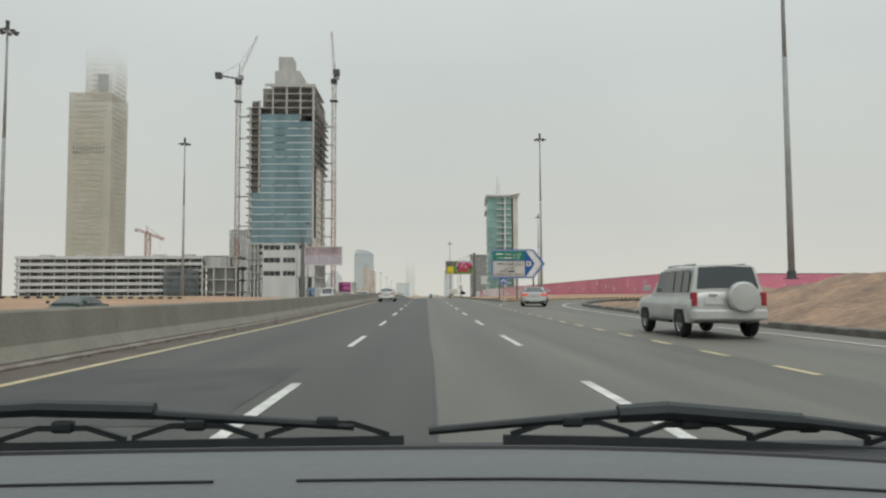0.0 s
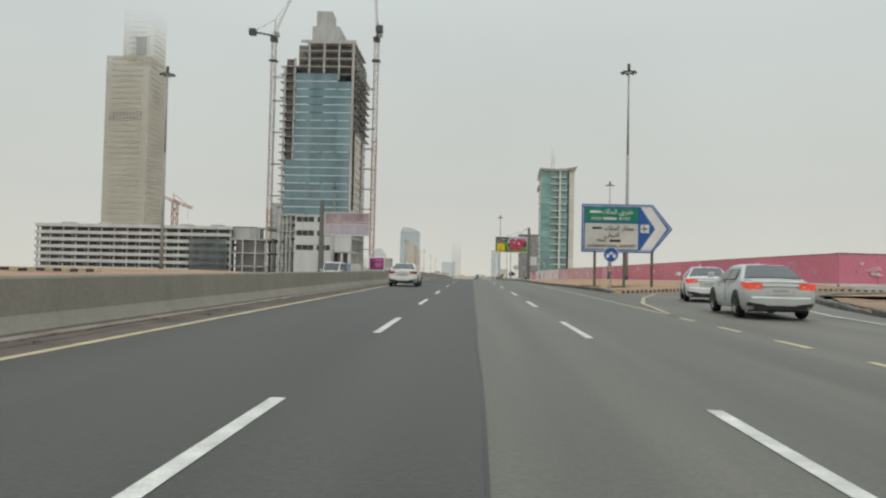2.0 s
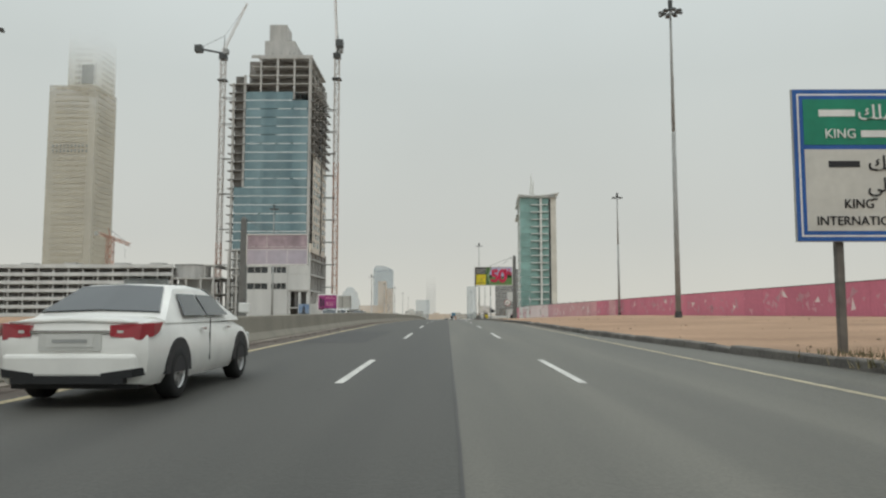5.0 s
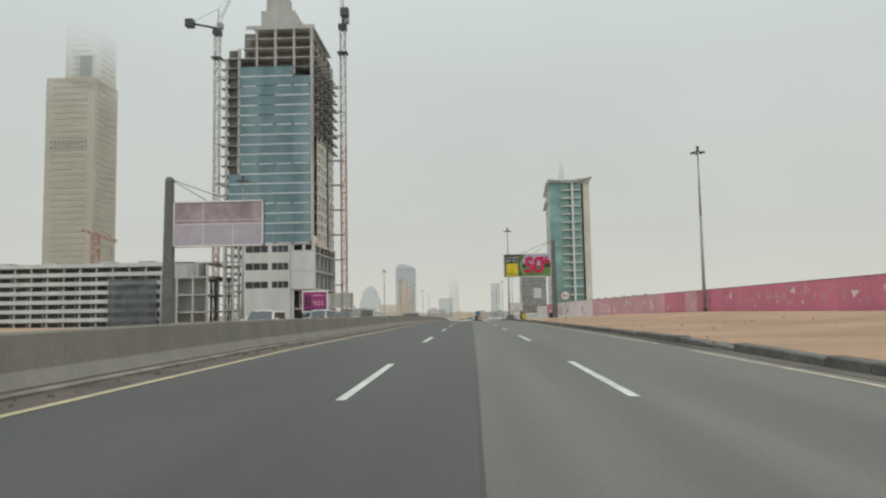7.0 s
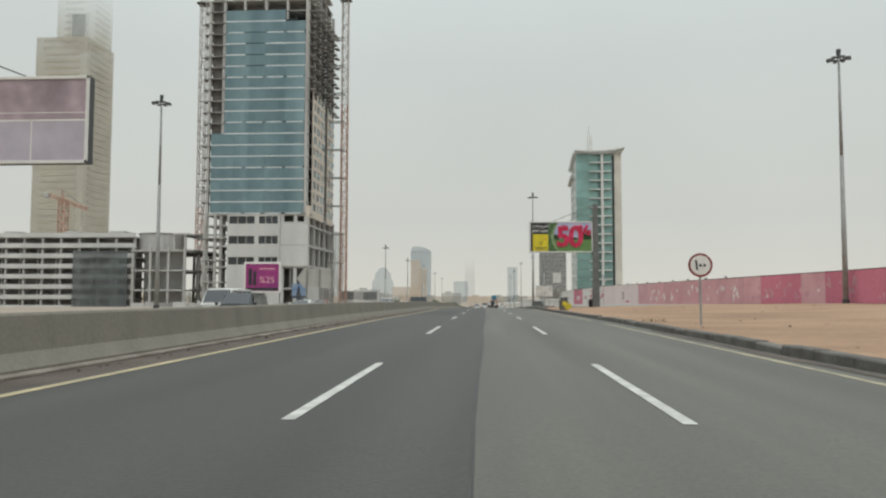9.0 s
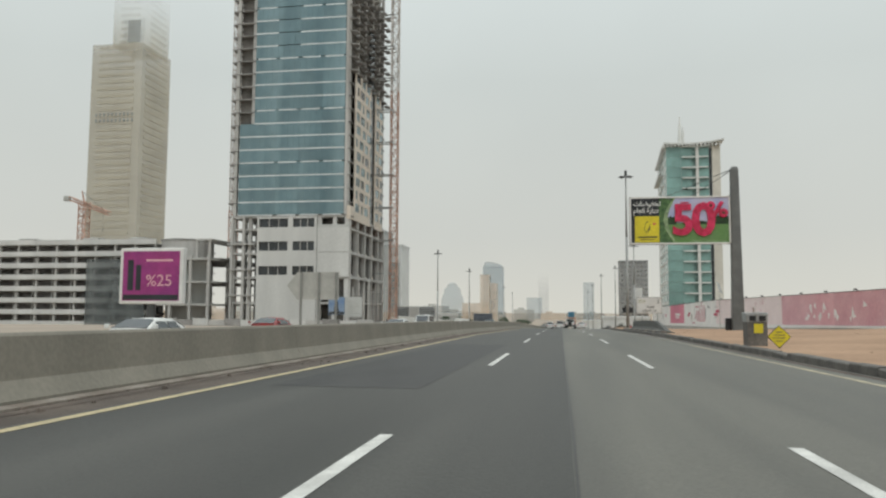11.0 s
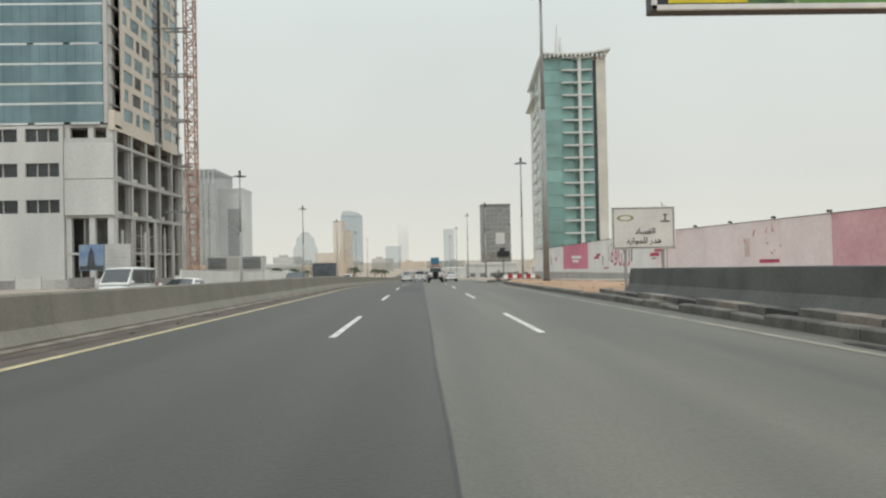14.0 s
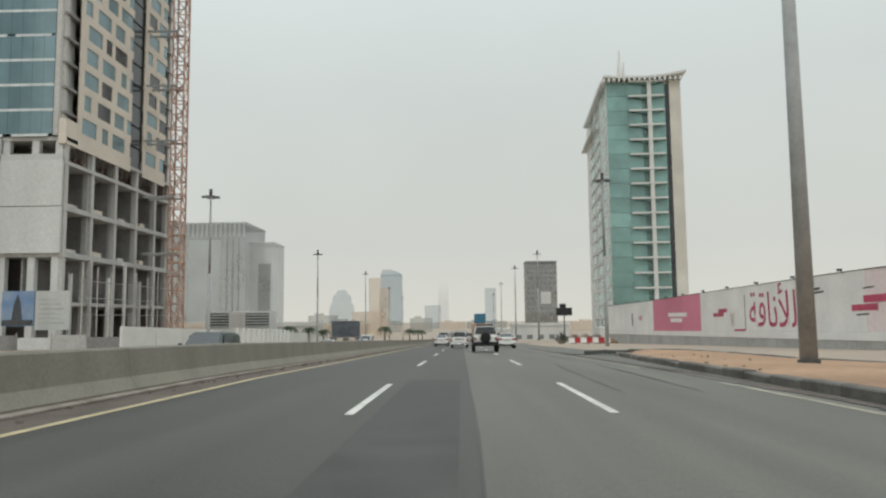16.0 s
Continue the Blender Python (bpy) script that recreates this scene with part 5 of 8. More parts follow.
part("text_board", Geo().box(-53.0, 384, -0.8, -48.6, 384.15, 4.2), BAY_WALL, site, "pale printed board")
for k in range(6):
    part("text_bar", Geo().box(-52.6, 383.97, 0.0 + k * 0.6, -52.6 + 3.4 - (k % 3) * 0.6, 384.0, 0.14 + k * 0.6), SIGN_GREY, site)
for x in (-57.2, -53.1, -48.8):
    part("post", Geo().box(x - 0.08, 384.15, gz(384), x + 0.08, 384.35, 4.2), STEEL_POLE, site)
fence = thing("site_fence", "low chain-link and board fence before the building site", "fence")
for k in range(16):
    x = -108 + k * 4.4
    part("fence_post", Geo().tube((x, 381.2, gz(381)), (x, 381.2, gz(381) + 2.2), 0.05, n=6), STEEL_POLE, fence)
    part("board", Geo().box(x + 0.1, 381.25, gz(381) + 0.1, x + 4.3, 381.3, gz(381) + 1.6 + 0.3 * (k % 2)), (CONCRETE_PALE, CONCRETE_RAW, CONCRETE_SHADE)[k % 3], fence)
wallw = thing("boundary_wall", "long low whitewashed boundary wall", "wall", kind="structure")
for k in range(14):
    y0 = 372 + k * 9
    part("wall_panel", Geo().sweep([(0, -0.3), (0, 2.7), (0.25, 2.7), (0.25, -0.3)], [(-38.0 + 0.0 * k, y0, gz(y0)), (-38.0, y0 + 8.95, gz(y0 + 9))]), CLAD_WHITE, wallw)

# back of a large arrow sign on the other carriageway
POST_BACK = material("sign_post_grey", (0.25, 0.25, 0.235), 0.6, var=0.1, fine=5, bump=0.03)
bs = thing("direction_sign", "back of a grey arrow-shaped road sign on three posts", "road sign", at=(-29.7, 282.0, gz(282)))
part("panel", Geo().prism([(-0.0, 3.2), (-1.2, 4.75), (-0.0, 6.3), (4.9, 6.3), (4.9, 3.2)], 0.0, 0.06), SIGN_GREY, bs, "plain grey sheet back")
for x in (0.5, 2.6, 4.6):
    part("post", Geo().box(x - 0.12, -0.17, 0, x + 0.12, 0.0, 6.25), POST_BACK, bs)

# ---------------- parking structure shell on the left ----------------
deck = thing("unfinished_car_park", "open unfinished concrete car park with stacked floors", "building")
DX0, DX1, DY0, DY1 = -205.0, -112.0, 392.0, 428.0
for i in range(8):
    z = -3.8 + i * 3.3
    part("floor_slab", Geo().box(DX0, DY0, z - 0.35, DX1, DY1, z), CONCRETE_RAW, deck)
    part("parapet", Geo().box(DX0, DY0 - 0.3, z - 0.2, DX1, DY0 - 0.02, z + 1.2), CONCRETE_PALE, deck, "pale concrete parapet strip")
for k in range(16):
    x = DX0 + 1 + k * 6.1
    part("column", Geo().box(x - 0.3, DY0 + 0.2, -4, x + 0.3, DY0 + 0.9, 19.2), CONCRETE_RAW, deck)
# darker concrete puts the shade inside the decks into colour
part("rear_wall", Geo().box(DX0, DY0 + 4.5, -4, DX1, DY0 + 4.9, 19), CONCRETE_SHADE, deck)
for k in range(15):
    x = DX0 + 4 + k * 6.1
    part("inner_column", Geo().box(x - 0.3, DY0 + 3, -4, x + 0.3, DY0 + 3.6, 16), CONCRETE_PALE, deck)
for x in (-196, -178, -160, -139, -124):
    part("roof_plant", Geo().box(x, DY0 + 6, 19.2, x + 5, DY0 + 12, 20.6 + (x % 3) * 0.5), CONCRETE_RAW, deck, bevel=0.1)
shell = thing("concrete_frame", "bare grey concrete frame of an unfinished block", "building")
for i in range(4):
    z = -3.8 + i * 6.2
    part("floor_slab", Geo().box(-111.5, 388, z - 0.5, -94, 424, z), CONCRETE_RAW, shell)
for k, x in enumerate((-111, -105.4, -99.6, -94.4)):
    for y in (388.5, 400, 412, 423):
        part("column", Geo().box(x - 0.35, y - 0.35, -4, x + 0.35, y + 0.35, 15.6), CONCRETE_RAW, shell)
part("infill_wall", Geo().box(-111, 396, -4, -97.5, 396.3, 15), BAY_WALL, shell)
part("ramp_drum", Geo().tube((-106.5, 399.5, 14.6), (-106.5, 399.5, 20.2), 7.2, 7.2, 28), CONCRETE_RAW, shell, "round bare concrete ramp drum on the roof")
part("drum_rim", Geo().tube((-106.5, 399.5, 20.2), (-106.5, 399.5, 20.6), 7.4, 7.4, 28), CONCRETE_SHADE, shell)
part("roof_slab", Geo().box(-113, 393.5, 14.6, -93.6, 424, 15.2), CONCRETE_RAW, shell)
for x in (-98.2, -94.6):
    part("roof_column", Geo().box(x - 0.3, 389, 14.6, x + 0.3, 389.6, 19.6), CONCRETE_RAW, shell)
part("roof_beam", Geo().box(-98.6, 388.8, 19.6, -93.8, 424, 20.1), CONCRETE_RAW, shell)
netting = material("dust_net", (0.17, 0.19, 0.19), 0.9, var=0.2, fine=2, coarse=0.3, bump=0.05, alpha=0.45)
part("scaffold_net", Geo().box(-130, 387.4, -4, -112.4, 387.6, 14.5), netting, shell, "grey dust netting on scaffolding")

# small orange crane beyond
oc = thing("mobile_crane", "small orange lattice crane on the car park roof", "crane")
part("mast", lattice(Geo(), -145, 406.5, 16, 33.6, 1.15, 2.2, 0.2), CRANE_RED, oc)
part("jib", lattice(Geo(), 0, 0, 0, 9.2, 0.55, 1.5, 0.16), CRANE_RED, oc).matrix_local = Matrix.Translation((-145, 406.5, 33.0)) @ Matrix.Rotation(radians(110), 4, "Y")
part("counter_jib", lattice(Geo(), 0, 0, 0, 5.5, 0.5, 1.5, 0.16), CRANE_RED, oc).matrix_local = Matrix.Translation((-145, 406.5, 33.0)) @ Matrix.Rotation(radians(-70), 4, "Y")
part("counterweight", Geo().box(-151.8, 405.8, 34.0, -150.0, 407.2, 35.6), SIGN_GREY, oc, bevel=0.1)
part("crane_head", Geo().tube((-145, 406.5, 33), (-146, 406.5, 37), 0.35, 0.15, 6), CRANE_RED, oc)
part("stay", Geo().tube((-146, 406.5, 36.9), (-136.8, 406.5, 30.1), 0.08, n=5), STEEL_DARK, oc)
part("hook_cable", Geo().tube((-138.5, 406.5, 30.5), (-138.5, 406.5, 24.0), 0.06, n=5), STEEL_DARK, oc)

# ---------------- tall beige tower in the cloud ----------------
bt = thing("stone_tower", "very tall beige stone tower whose top is lost in cloud", "building")
BX0, BX1, BY0, BY1 = -281.5, -248.4, 600.0, 632.0


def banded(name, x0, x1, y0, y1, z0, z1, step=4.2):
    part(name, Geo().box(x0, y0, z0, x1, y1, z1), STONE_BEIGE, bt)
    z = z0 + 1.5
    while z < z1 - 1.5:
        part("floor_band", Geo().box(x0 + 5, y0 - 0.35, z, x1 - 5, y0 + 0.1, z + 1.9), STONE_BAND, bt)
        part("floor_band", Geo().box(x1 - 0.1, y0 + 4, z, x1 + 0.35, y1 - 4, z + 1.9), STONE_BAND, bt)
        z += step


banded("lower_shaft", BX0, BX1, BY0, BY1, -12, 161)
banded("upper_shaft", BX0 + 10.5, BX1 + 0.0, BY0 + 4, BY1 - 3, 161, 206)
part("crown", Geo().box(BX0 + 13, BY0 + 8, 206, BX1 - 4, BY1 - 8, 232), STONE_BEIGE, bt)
# raised grey panel: the recess is not cut, its shade is put into colour
part("dark_recess", Geo().box(-261.0, BY0 + 3.5, 163, -252.5, BY0 + 4.0, 177), GREY_BLOCK, bt, "grey panel with the shade of a recess put into its colour, between two tall slits")
for x in (-263.6, -252.0):
    part("tall_opening", Geo().box(x, BY0 + 3.3, 163.5, x + 1.9, BY0 + 4.0, 178), FAR_PALE, bt)
for row in range(2):
    for k in range(10):
        x = BX0 + 4.0 + k * 2.6
        part("dark_opening", Geo().box(x, BY0 - 0.5, 112.5 + row * 3.6, x + 1.1, BY0 - 0.1, 114.6 + row * 3.6), GREY_BLOCK, bt)

# ---------------- green glass tower ----------------
# darker copy of the green glass: shade beside the spine put into colour
GREEN_SHADE = material("shade_green_glass", (0.11, 0.19, 0.17), 0.25, metal=0.2, var=0.12, fine=0.5, bump=0.0, spec=0.7)
gt_ = thing("green_tower", "slender green glass office tower with white fins and a swept roof", "building")
QX0, QX1, QY0, QY1 = 38.6, 55.0, 481.0, 532.0
QB, QF, QN = -6.8, 3.85, 17
QT = QB + 3 + QF * QN
part("shaft", Geo().box(QX0 + 0.3, QY0 + 0.3, QB, QX1, QY1, QT), CONCRETE_RAW, gt_)
part("white_side", Geo().box(QX1 - 0.3, QY0 - 0.2, QB, QX1 + 2.6, QY1 - 6, QT), CREAM_WALL, gt_, "plain cream side wall")
part("dark_joint", Geo().box(QX1 - 1.3, QY0 - 0.1, QB + 3, QX1 - 0.4, QY0 + 0.2, QT - 1), GLASS_DARK, gt_)
for i in range(QN):
    z = QB + 3 + QF * i
    for a, b in ((QX0, QX0 + 5.3), (QX0 + 5.3, QX0 + 10.2), (QX0 + 10.2, QX1 - 1.4)):
        part("glass_panel", Geo().box(a + 0.03, QY0, z + 0.05, b - 0.03, QY0 + 0.25, z + QF - 0.05), GLASS_GREEN, gt_)
    part("fin", Geo().box(QX0 + 5.6, QY0 - 1.1, z + QF - 0.5, QX1 - 1.7, QY0, z + QF - 0.05), CLAD_WHITE, gt_)
    # flat darker panel: the shade of a recess is put into its colour
    part("recess", Geo().box(QX0 + 9.1, QY0 - 0.06, z + 0.3, QX0 + 10.4, QY0 + 0.02, z + QF - 0.6), GREEN_SHADE, gt_)
    # wedges below each fin take the same darker green
    for a, b in ((QX0 + 5.6, QX0 + 10.4), (QX0 + 11.4, QX1 - 1.7)):
        part("fin_bracket", Geo().prism([(a, z + QF - 0.5), (b, z + QF - 0.5), (b if a < QX0 + 8 else a, z + QF - 1.2)], QY0 - 0.9, QY0 - 0.02), GREEN_SHADE, gt_)
    for y0, y1 in ((QY0 + 3, QY0 + 11), (QY0 + 17, QY0 + 25), (QY0 + 31, QY0 + 39)):
        part("side_window", Geo().box(QX0 - 0.05, y0, z + 0.7, QX0 + 0.2, y1, z + QF - 0.6), GLASS_GREEN, gt_)
    part("side_ledge", Geo().box(QX0 - 0.3, QY0 + 15, z + QF - 0.45, QX0 + 0.2, QY0 + 42, z + QF - 0.15), CLAD_WHITE, gt_)
part("side_wall", Geo().box(QX0 + 0.02, QY0 + 0.4, QB, QX0 + 0.28, QY1, QT), CLAD_WHITE, gt_)
part("spine", Geo().box(QX0 + 10.4, QY0 - 1.0, QB + 3, QX0 + 11.4, QY0 + 0.1, QT), CLAD_WHITE, gt_, "white vertical spine")
rings = []
for k in range(11):
    u = k / 10
    x = QX0 - 0.8 + (QX1 - QX0 + 4.8) * u
    z = QT + 0.5 + 1.3 * (2 * u - 1) ** 2 * (1 if u > 0.5 else 0.4)
    rings.append([(x, QY0 - 1.6, z), (x, QY1 - 4, z), (x, QY1 - 4, z + 0.55), (x, QY0 - 1.6, z + 0.55)])
part("roof", Geo().loft(rings), CLAD_WHITE, gt_, "thin upswept white roof edge")
for k in range(16):
    x = QX0 - 1.0 + k * 1.3
    part("roof_dentil", Geo().box(x, QY0 - 2.0, QT - 0.3, x + 0.55, QY0 - 0.2, QT + 0.5), CLAD_WHITE, gt_)
for k in range(18):
    y = QY0 + 0.5 + k * 2.6
    part("roof_dentil", Geo().box(QX0 - 1.5, y, QT - 0.3, QX0 + 0.1, y + 1.1, QT + 0.5), CLAD_WHITE, gt_)
part("lower_roof", Geo().box(QX0 - 1.4, QY0 + 26, QT - 6.5, QX0 + 2, QY1 + 4, QT - 5.6), CLAD_WHITE, gt_)
part("mast", Geo().tube((QX0 + 7, QY0 + 22, QT), (QX0 + 7, QY0 + 22, QT + 17), 1.5, 0.15, 8).tube((QX0 + 8.2, QY0 + 22, QT), (QX0 + 8.2, QY0 + 22, QT + 13), 1.1, 0.15, 8), CLAD_WHITE, gt_, "twin white roof spires")
gt_.matrix_world = Matrix.Translation((QX0, QY0, 0)) @ Matrix.Rotation(radians(-3.9), 4, "Z") @ Matrix.Translation((-QX0, -QY0, 0))
part("podium", Geo().box(QX0 - 5, QY0 - 12, QB - 1, QX1 + 8, QY0, QB + 4.5), CONCRETE_PALE, gt_)


# ---------------- distant blocks ----------------
def block(name, label, x0, x1, y0, y1, z1, wall, glass, storey=4.0, bay=4.0, cover=0.55, z0=-14.6):
    """A far office block: body, roof edge and a grid of windows on the sides that face the road."""
    root = thing(name, label, "building")
    part("body", Geo().box(x0, y0, z0, x1, y1, z1), wall, root)
    if storey < 300:
        part("roof_edge", Geo().box(x0 - 0.4, y0 - 0.4, z1, x1 + 0.4, y1 + 0.4, z1 + 1.2), wall, root)
    nxw = max(2, int((x1 - x0) / bay))
    z = z0 + 5
    while z < z1 - storey * 0.8:
        for k in range(nxw):
            xa = x0 + (x1 - x0) * (k + 0.5 - cover / 2) / nxw
            xb = x0 + (x1 - x0) * (k + 0.5 + cover / 2) / nxw
            part("window", Geo().box(xa, y0 - 0.12, z, xb, y0 + 0.1, z + storey * 0.5), glass, root)
        z += storey
    return root


# haze is put into these far windows too, as alpha
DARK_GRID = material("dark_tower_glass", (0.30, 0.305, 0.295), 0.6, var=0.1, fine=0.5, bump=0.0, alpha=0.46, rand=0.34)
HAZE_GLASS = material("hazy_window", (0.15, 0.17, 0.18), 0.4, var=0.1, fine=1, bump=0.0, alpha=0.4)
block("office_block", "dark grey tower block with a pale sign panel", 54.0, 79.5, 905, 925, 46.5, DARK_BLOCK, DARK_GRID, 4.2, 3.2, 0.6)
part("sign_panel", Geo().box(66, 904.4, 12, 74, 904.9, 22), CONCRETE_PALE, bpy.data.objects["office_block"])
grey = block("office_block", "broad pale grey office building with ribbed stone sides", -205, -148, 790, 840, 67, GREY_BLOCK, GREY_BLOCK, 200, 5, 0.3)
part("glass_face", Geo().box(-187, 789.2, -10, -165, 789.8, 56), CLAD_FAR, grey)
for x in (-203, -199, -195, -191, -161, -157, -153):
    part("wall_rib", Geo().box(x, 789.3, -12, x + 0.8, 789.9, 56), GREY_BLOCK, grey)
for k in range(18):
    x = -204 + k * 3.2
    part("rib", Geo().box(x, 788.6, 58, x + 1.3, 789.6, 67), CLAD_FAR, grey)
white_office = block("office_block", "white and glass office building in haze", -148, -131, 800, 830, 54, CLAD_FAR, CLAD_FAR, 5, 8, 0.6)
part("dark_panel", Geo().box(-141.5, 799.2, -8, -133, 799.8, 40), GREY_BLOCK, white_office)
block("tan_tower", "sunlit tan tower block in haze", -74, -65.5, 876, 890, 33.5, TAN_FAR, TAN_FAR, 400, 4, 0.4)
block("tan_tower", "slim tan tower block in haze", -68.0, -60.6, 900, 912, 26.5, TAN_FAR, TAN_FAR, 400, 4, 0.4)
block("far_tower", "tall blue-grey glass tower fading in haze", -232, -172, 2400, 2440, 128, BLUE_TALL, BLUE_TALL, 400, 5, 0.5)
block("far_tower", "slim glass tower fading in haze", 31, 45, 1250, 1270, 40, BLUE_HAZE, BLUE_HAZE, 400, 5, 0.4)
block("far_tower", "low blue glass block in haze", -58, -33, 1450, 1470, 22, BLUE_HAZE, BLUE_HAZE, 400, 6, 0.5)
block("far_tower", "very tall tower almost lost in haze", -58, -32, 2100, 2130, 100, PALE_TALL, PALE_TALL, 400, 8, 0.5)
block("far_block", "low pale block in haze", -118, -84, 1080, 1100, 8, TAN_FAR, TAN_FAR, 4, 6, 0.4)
blue_t = bpy.data.objects["far_tower"]
part("curved_top", Geo().loft([[(-232 + 1.5 * k, 2400, 128.05 + 4 * k), (-172 - 2.0 * k * k, 2400, 128.05 + 4 * k), (-172 - 2.0 * k * k, 2440, 128.05 + 4 * k), (-232 + 1.5 * k, 2440, 128.05 + 4 * k)] for k in range(5)]), BLUE_TALL, blue_t)
dome = thing("domed_tower", "pale rounded tower in haze", "building")
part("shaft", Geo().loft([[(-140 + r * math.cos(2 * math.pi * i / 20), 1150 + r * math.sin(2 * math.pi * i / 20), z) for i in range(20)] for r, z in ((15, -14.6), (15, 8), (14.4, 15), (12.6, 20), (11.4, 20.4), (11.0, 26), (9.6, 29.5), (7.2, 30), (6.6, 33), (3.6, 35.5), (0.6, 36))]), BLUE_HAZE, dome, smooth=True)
# low far row, its haze again put in as see-through alpha
rh = random.Random(17)
for k in range(34):
    x = -640 + k * 38 + rh.uniform(-8, 8)
    y = rh.uniform(1120, 1180) if abs(x) > 45 else 1420
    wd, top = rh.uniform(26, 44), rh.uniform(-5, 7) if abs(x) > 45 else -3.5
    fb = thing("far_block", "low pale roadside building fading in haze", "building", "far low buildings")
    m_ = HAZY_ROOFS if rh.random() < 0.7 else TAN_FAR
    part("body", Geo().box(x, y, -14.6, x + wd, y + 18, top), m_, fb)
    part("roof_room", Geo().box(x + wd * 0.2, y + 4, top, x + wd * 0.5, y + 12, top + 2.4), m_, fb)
low = [("low_building", "low tan roadside building", -110, -72, 560, 580, -1.5, TAN_FAR), ("low_building", "low tan roadside building", -70, -46, 640, 655, -3.0, TAN_FAR), ("low_building", "pale grey roadside building", -66, -42, 500, 512, -1.5, CONCRETE_PALE), ("low_building", "low white roadside building", 24, 50, 640, 660, -3.5, CONCRETE_PALE), ("low_building", "low pale roadside building", 14, 30, 700, 715, -6.5, CLAD_WHITE)]
for n_, l_, x0, x1, y0, y1, z1, m_ in low:
    block(n_, l_, x0, x1, y0, y1, z1, m_, HAZE_GLASS, 4, 5, 0.5)


# ---------------- cars ----------------
def paint(name, col, metal=0.0):
    return material(name, col, 0.32, metal=metal, var=0.05, fine=3, coarse=1.1, bump=0.0, tint=tuple(c * 0.82 for c in col), spec=0.6)


CAR_WHITE = paint("car_paint_white", (0.76, 0.755, 0.72))
CAR_SILVER = paint("car_paint_silver", (0.54, 0.55, 0.53), 0.2)
CAR_PALE = paint("car_paint_pale_silver", (0.55, 0.555, 0.53), 0.2)
CAR_DARK = paint("car_paint_dark", (0.035, 0.04, 0.042))
CAR_GREEN = paint("car_paint_dark_green", (0.035, 0.06, 0.05))
CAR_RED = paint("car_paint_red", (0.28, 0.03, 0.03))
CAR_GLASS = material("car_glass", (0.022, 0.028, 0.032), 0.08, var=0.1, fine=2, bump=0.0, spec=0.9)
TYRE = material("tyre_rubber", (0.02, 0.02, 0.02), 0.85, var=0.2, fine=12, bump=0.2)
RIM = material("alloy_rim", (0.42, 0.42, 0.41), 0.35, metal=0.7, var=0.1, fine=6, bump=0.0)
PLASTIC = material("black_trim", (0.022, 0.023, 0.025), 0.55, var=0.15, fine=10, bump=0.05)
CHROME = material("chrome", (0.6, 0.6, 0.6), 0.15, metal=0.9, var=0.05, bump=0.0)
# greyer tone: the shade round the number plate is put into colour
CAR_SHADE = material("car_recess_shade", (0.58, 0.58, 0.55), 0.5, var=0.08, fine=6, bump=0.0)
TAIL_RED = material("tail_lamp_red", (0.36, 0.02, 0.035), 0.2, var=0.15, fine=10, bump=0.0, spec=0.8)
LAMP_CLEAR = material("lamp_clear", (0.6, 0.6, 0.58), 0.12, var=0.05, bump=0.0, spec=0.8)
PLATE = material("plate_white", (0.6, 0.6, 0.57), 0.5, var=0.06, fine=10, bump=0.02)
BRAKE = bpy.data.materials.new("lit_brake_lamp")
BRAKE.use_nodes = True
BRAKE.node_tree.nodes["Principled BSDF"].inputs["Base Color"].default_value = (0.6, 0.05, 0.03, 1)
BRAKE.node_tree.nodes["Principled BSDF"].inputs["Emission Color"].default_value = (1.0, 0.12, 0.06, 1)
BRAKE.node_tree.nodes["Principled BSDF"].inputs["Emission Strength"].default_value = 0.3


def ring_section(y, w, z0, z1, crown=0.06, tuck=0.12, top=0.9):
    """A rounded car section across x at y."""
    return [(-w * (1 - tuck), y, z0), (w * (1 - tuck), y, z0), (w * 0.98, y, z0 + 0.14), (w, y, z0 + (z1 - z0) * 0.45), (w * 0.985, y, z0 + (z1 - z0) * 0.75),
            (w * top, y, z1 - 0.035), (w * 0.6, y, z1 + crown * 0.6), (0, y, z1 + crown), (-w * 0.6, y, z1 + crown * 0.6), (-w * top, y, z1 - 0.035),
            (-w * 0.985, y, z0 + (z1 - z0) * 0.75), (-w, y, z0 + (z1 - z0) * 0.45), (-w * 0.98, y, z0 + 0.14)]


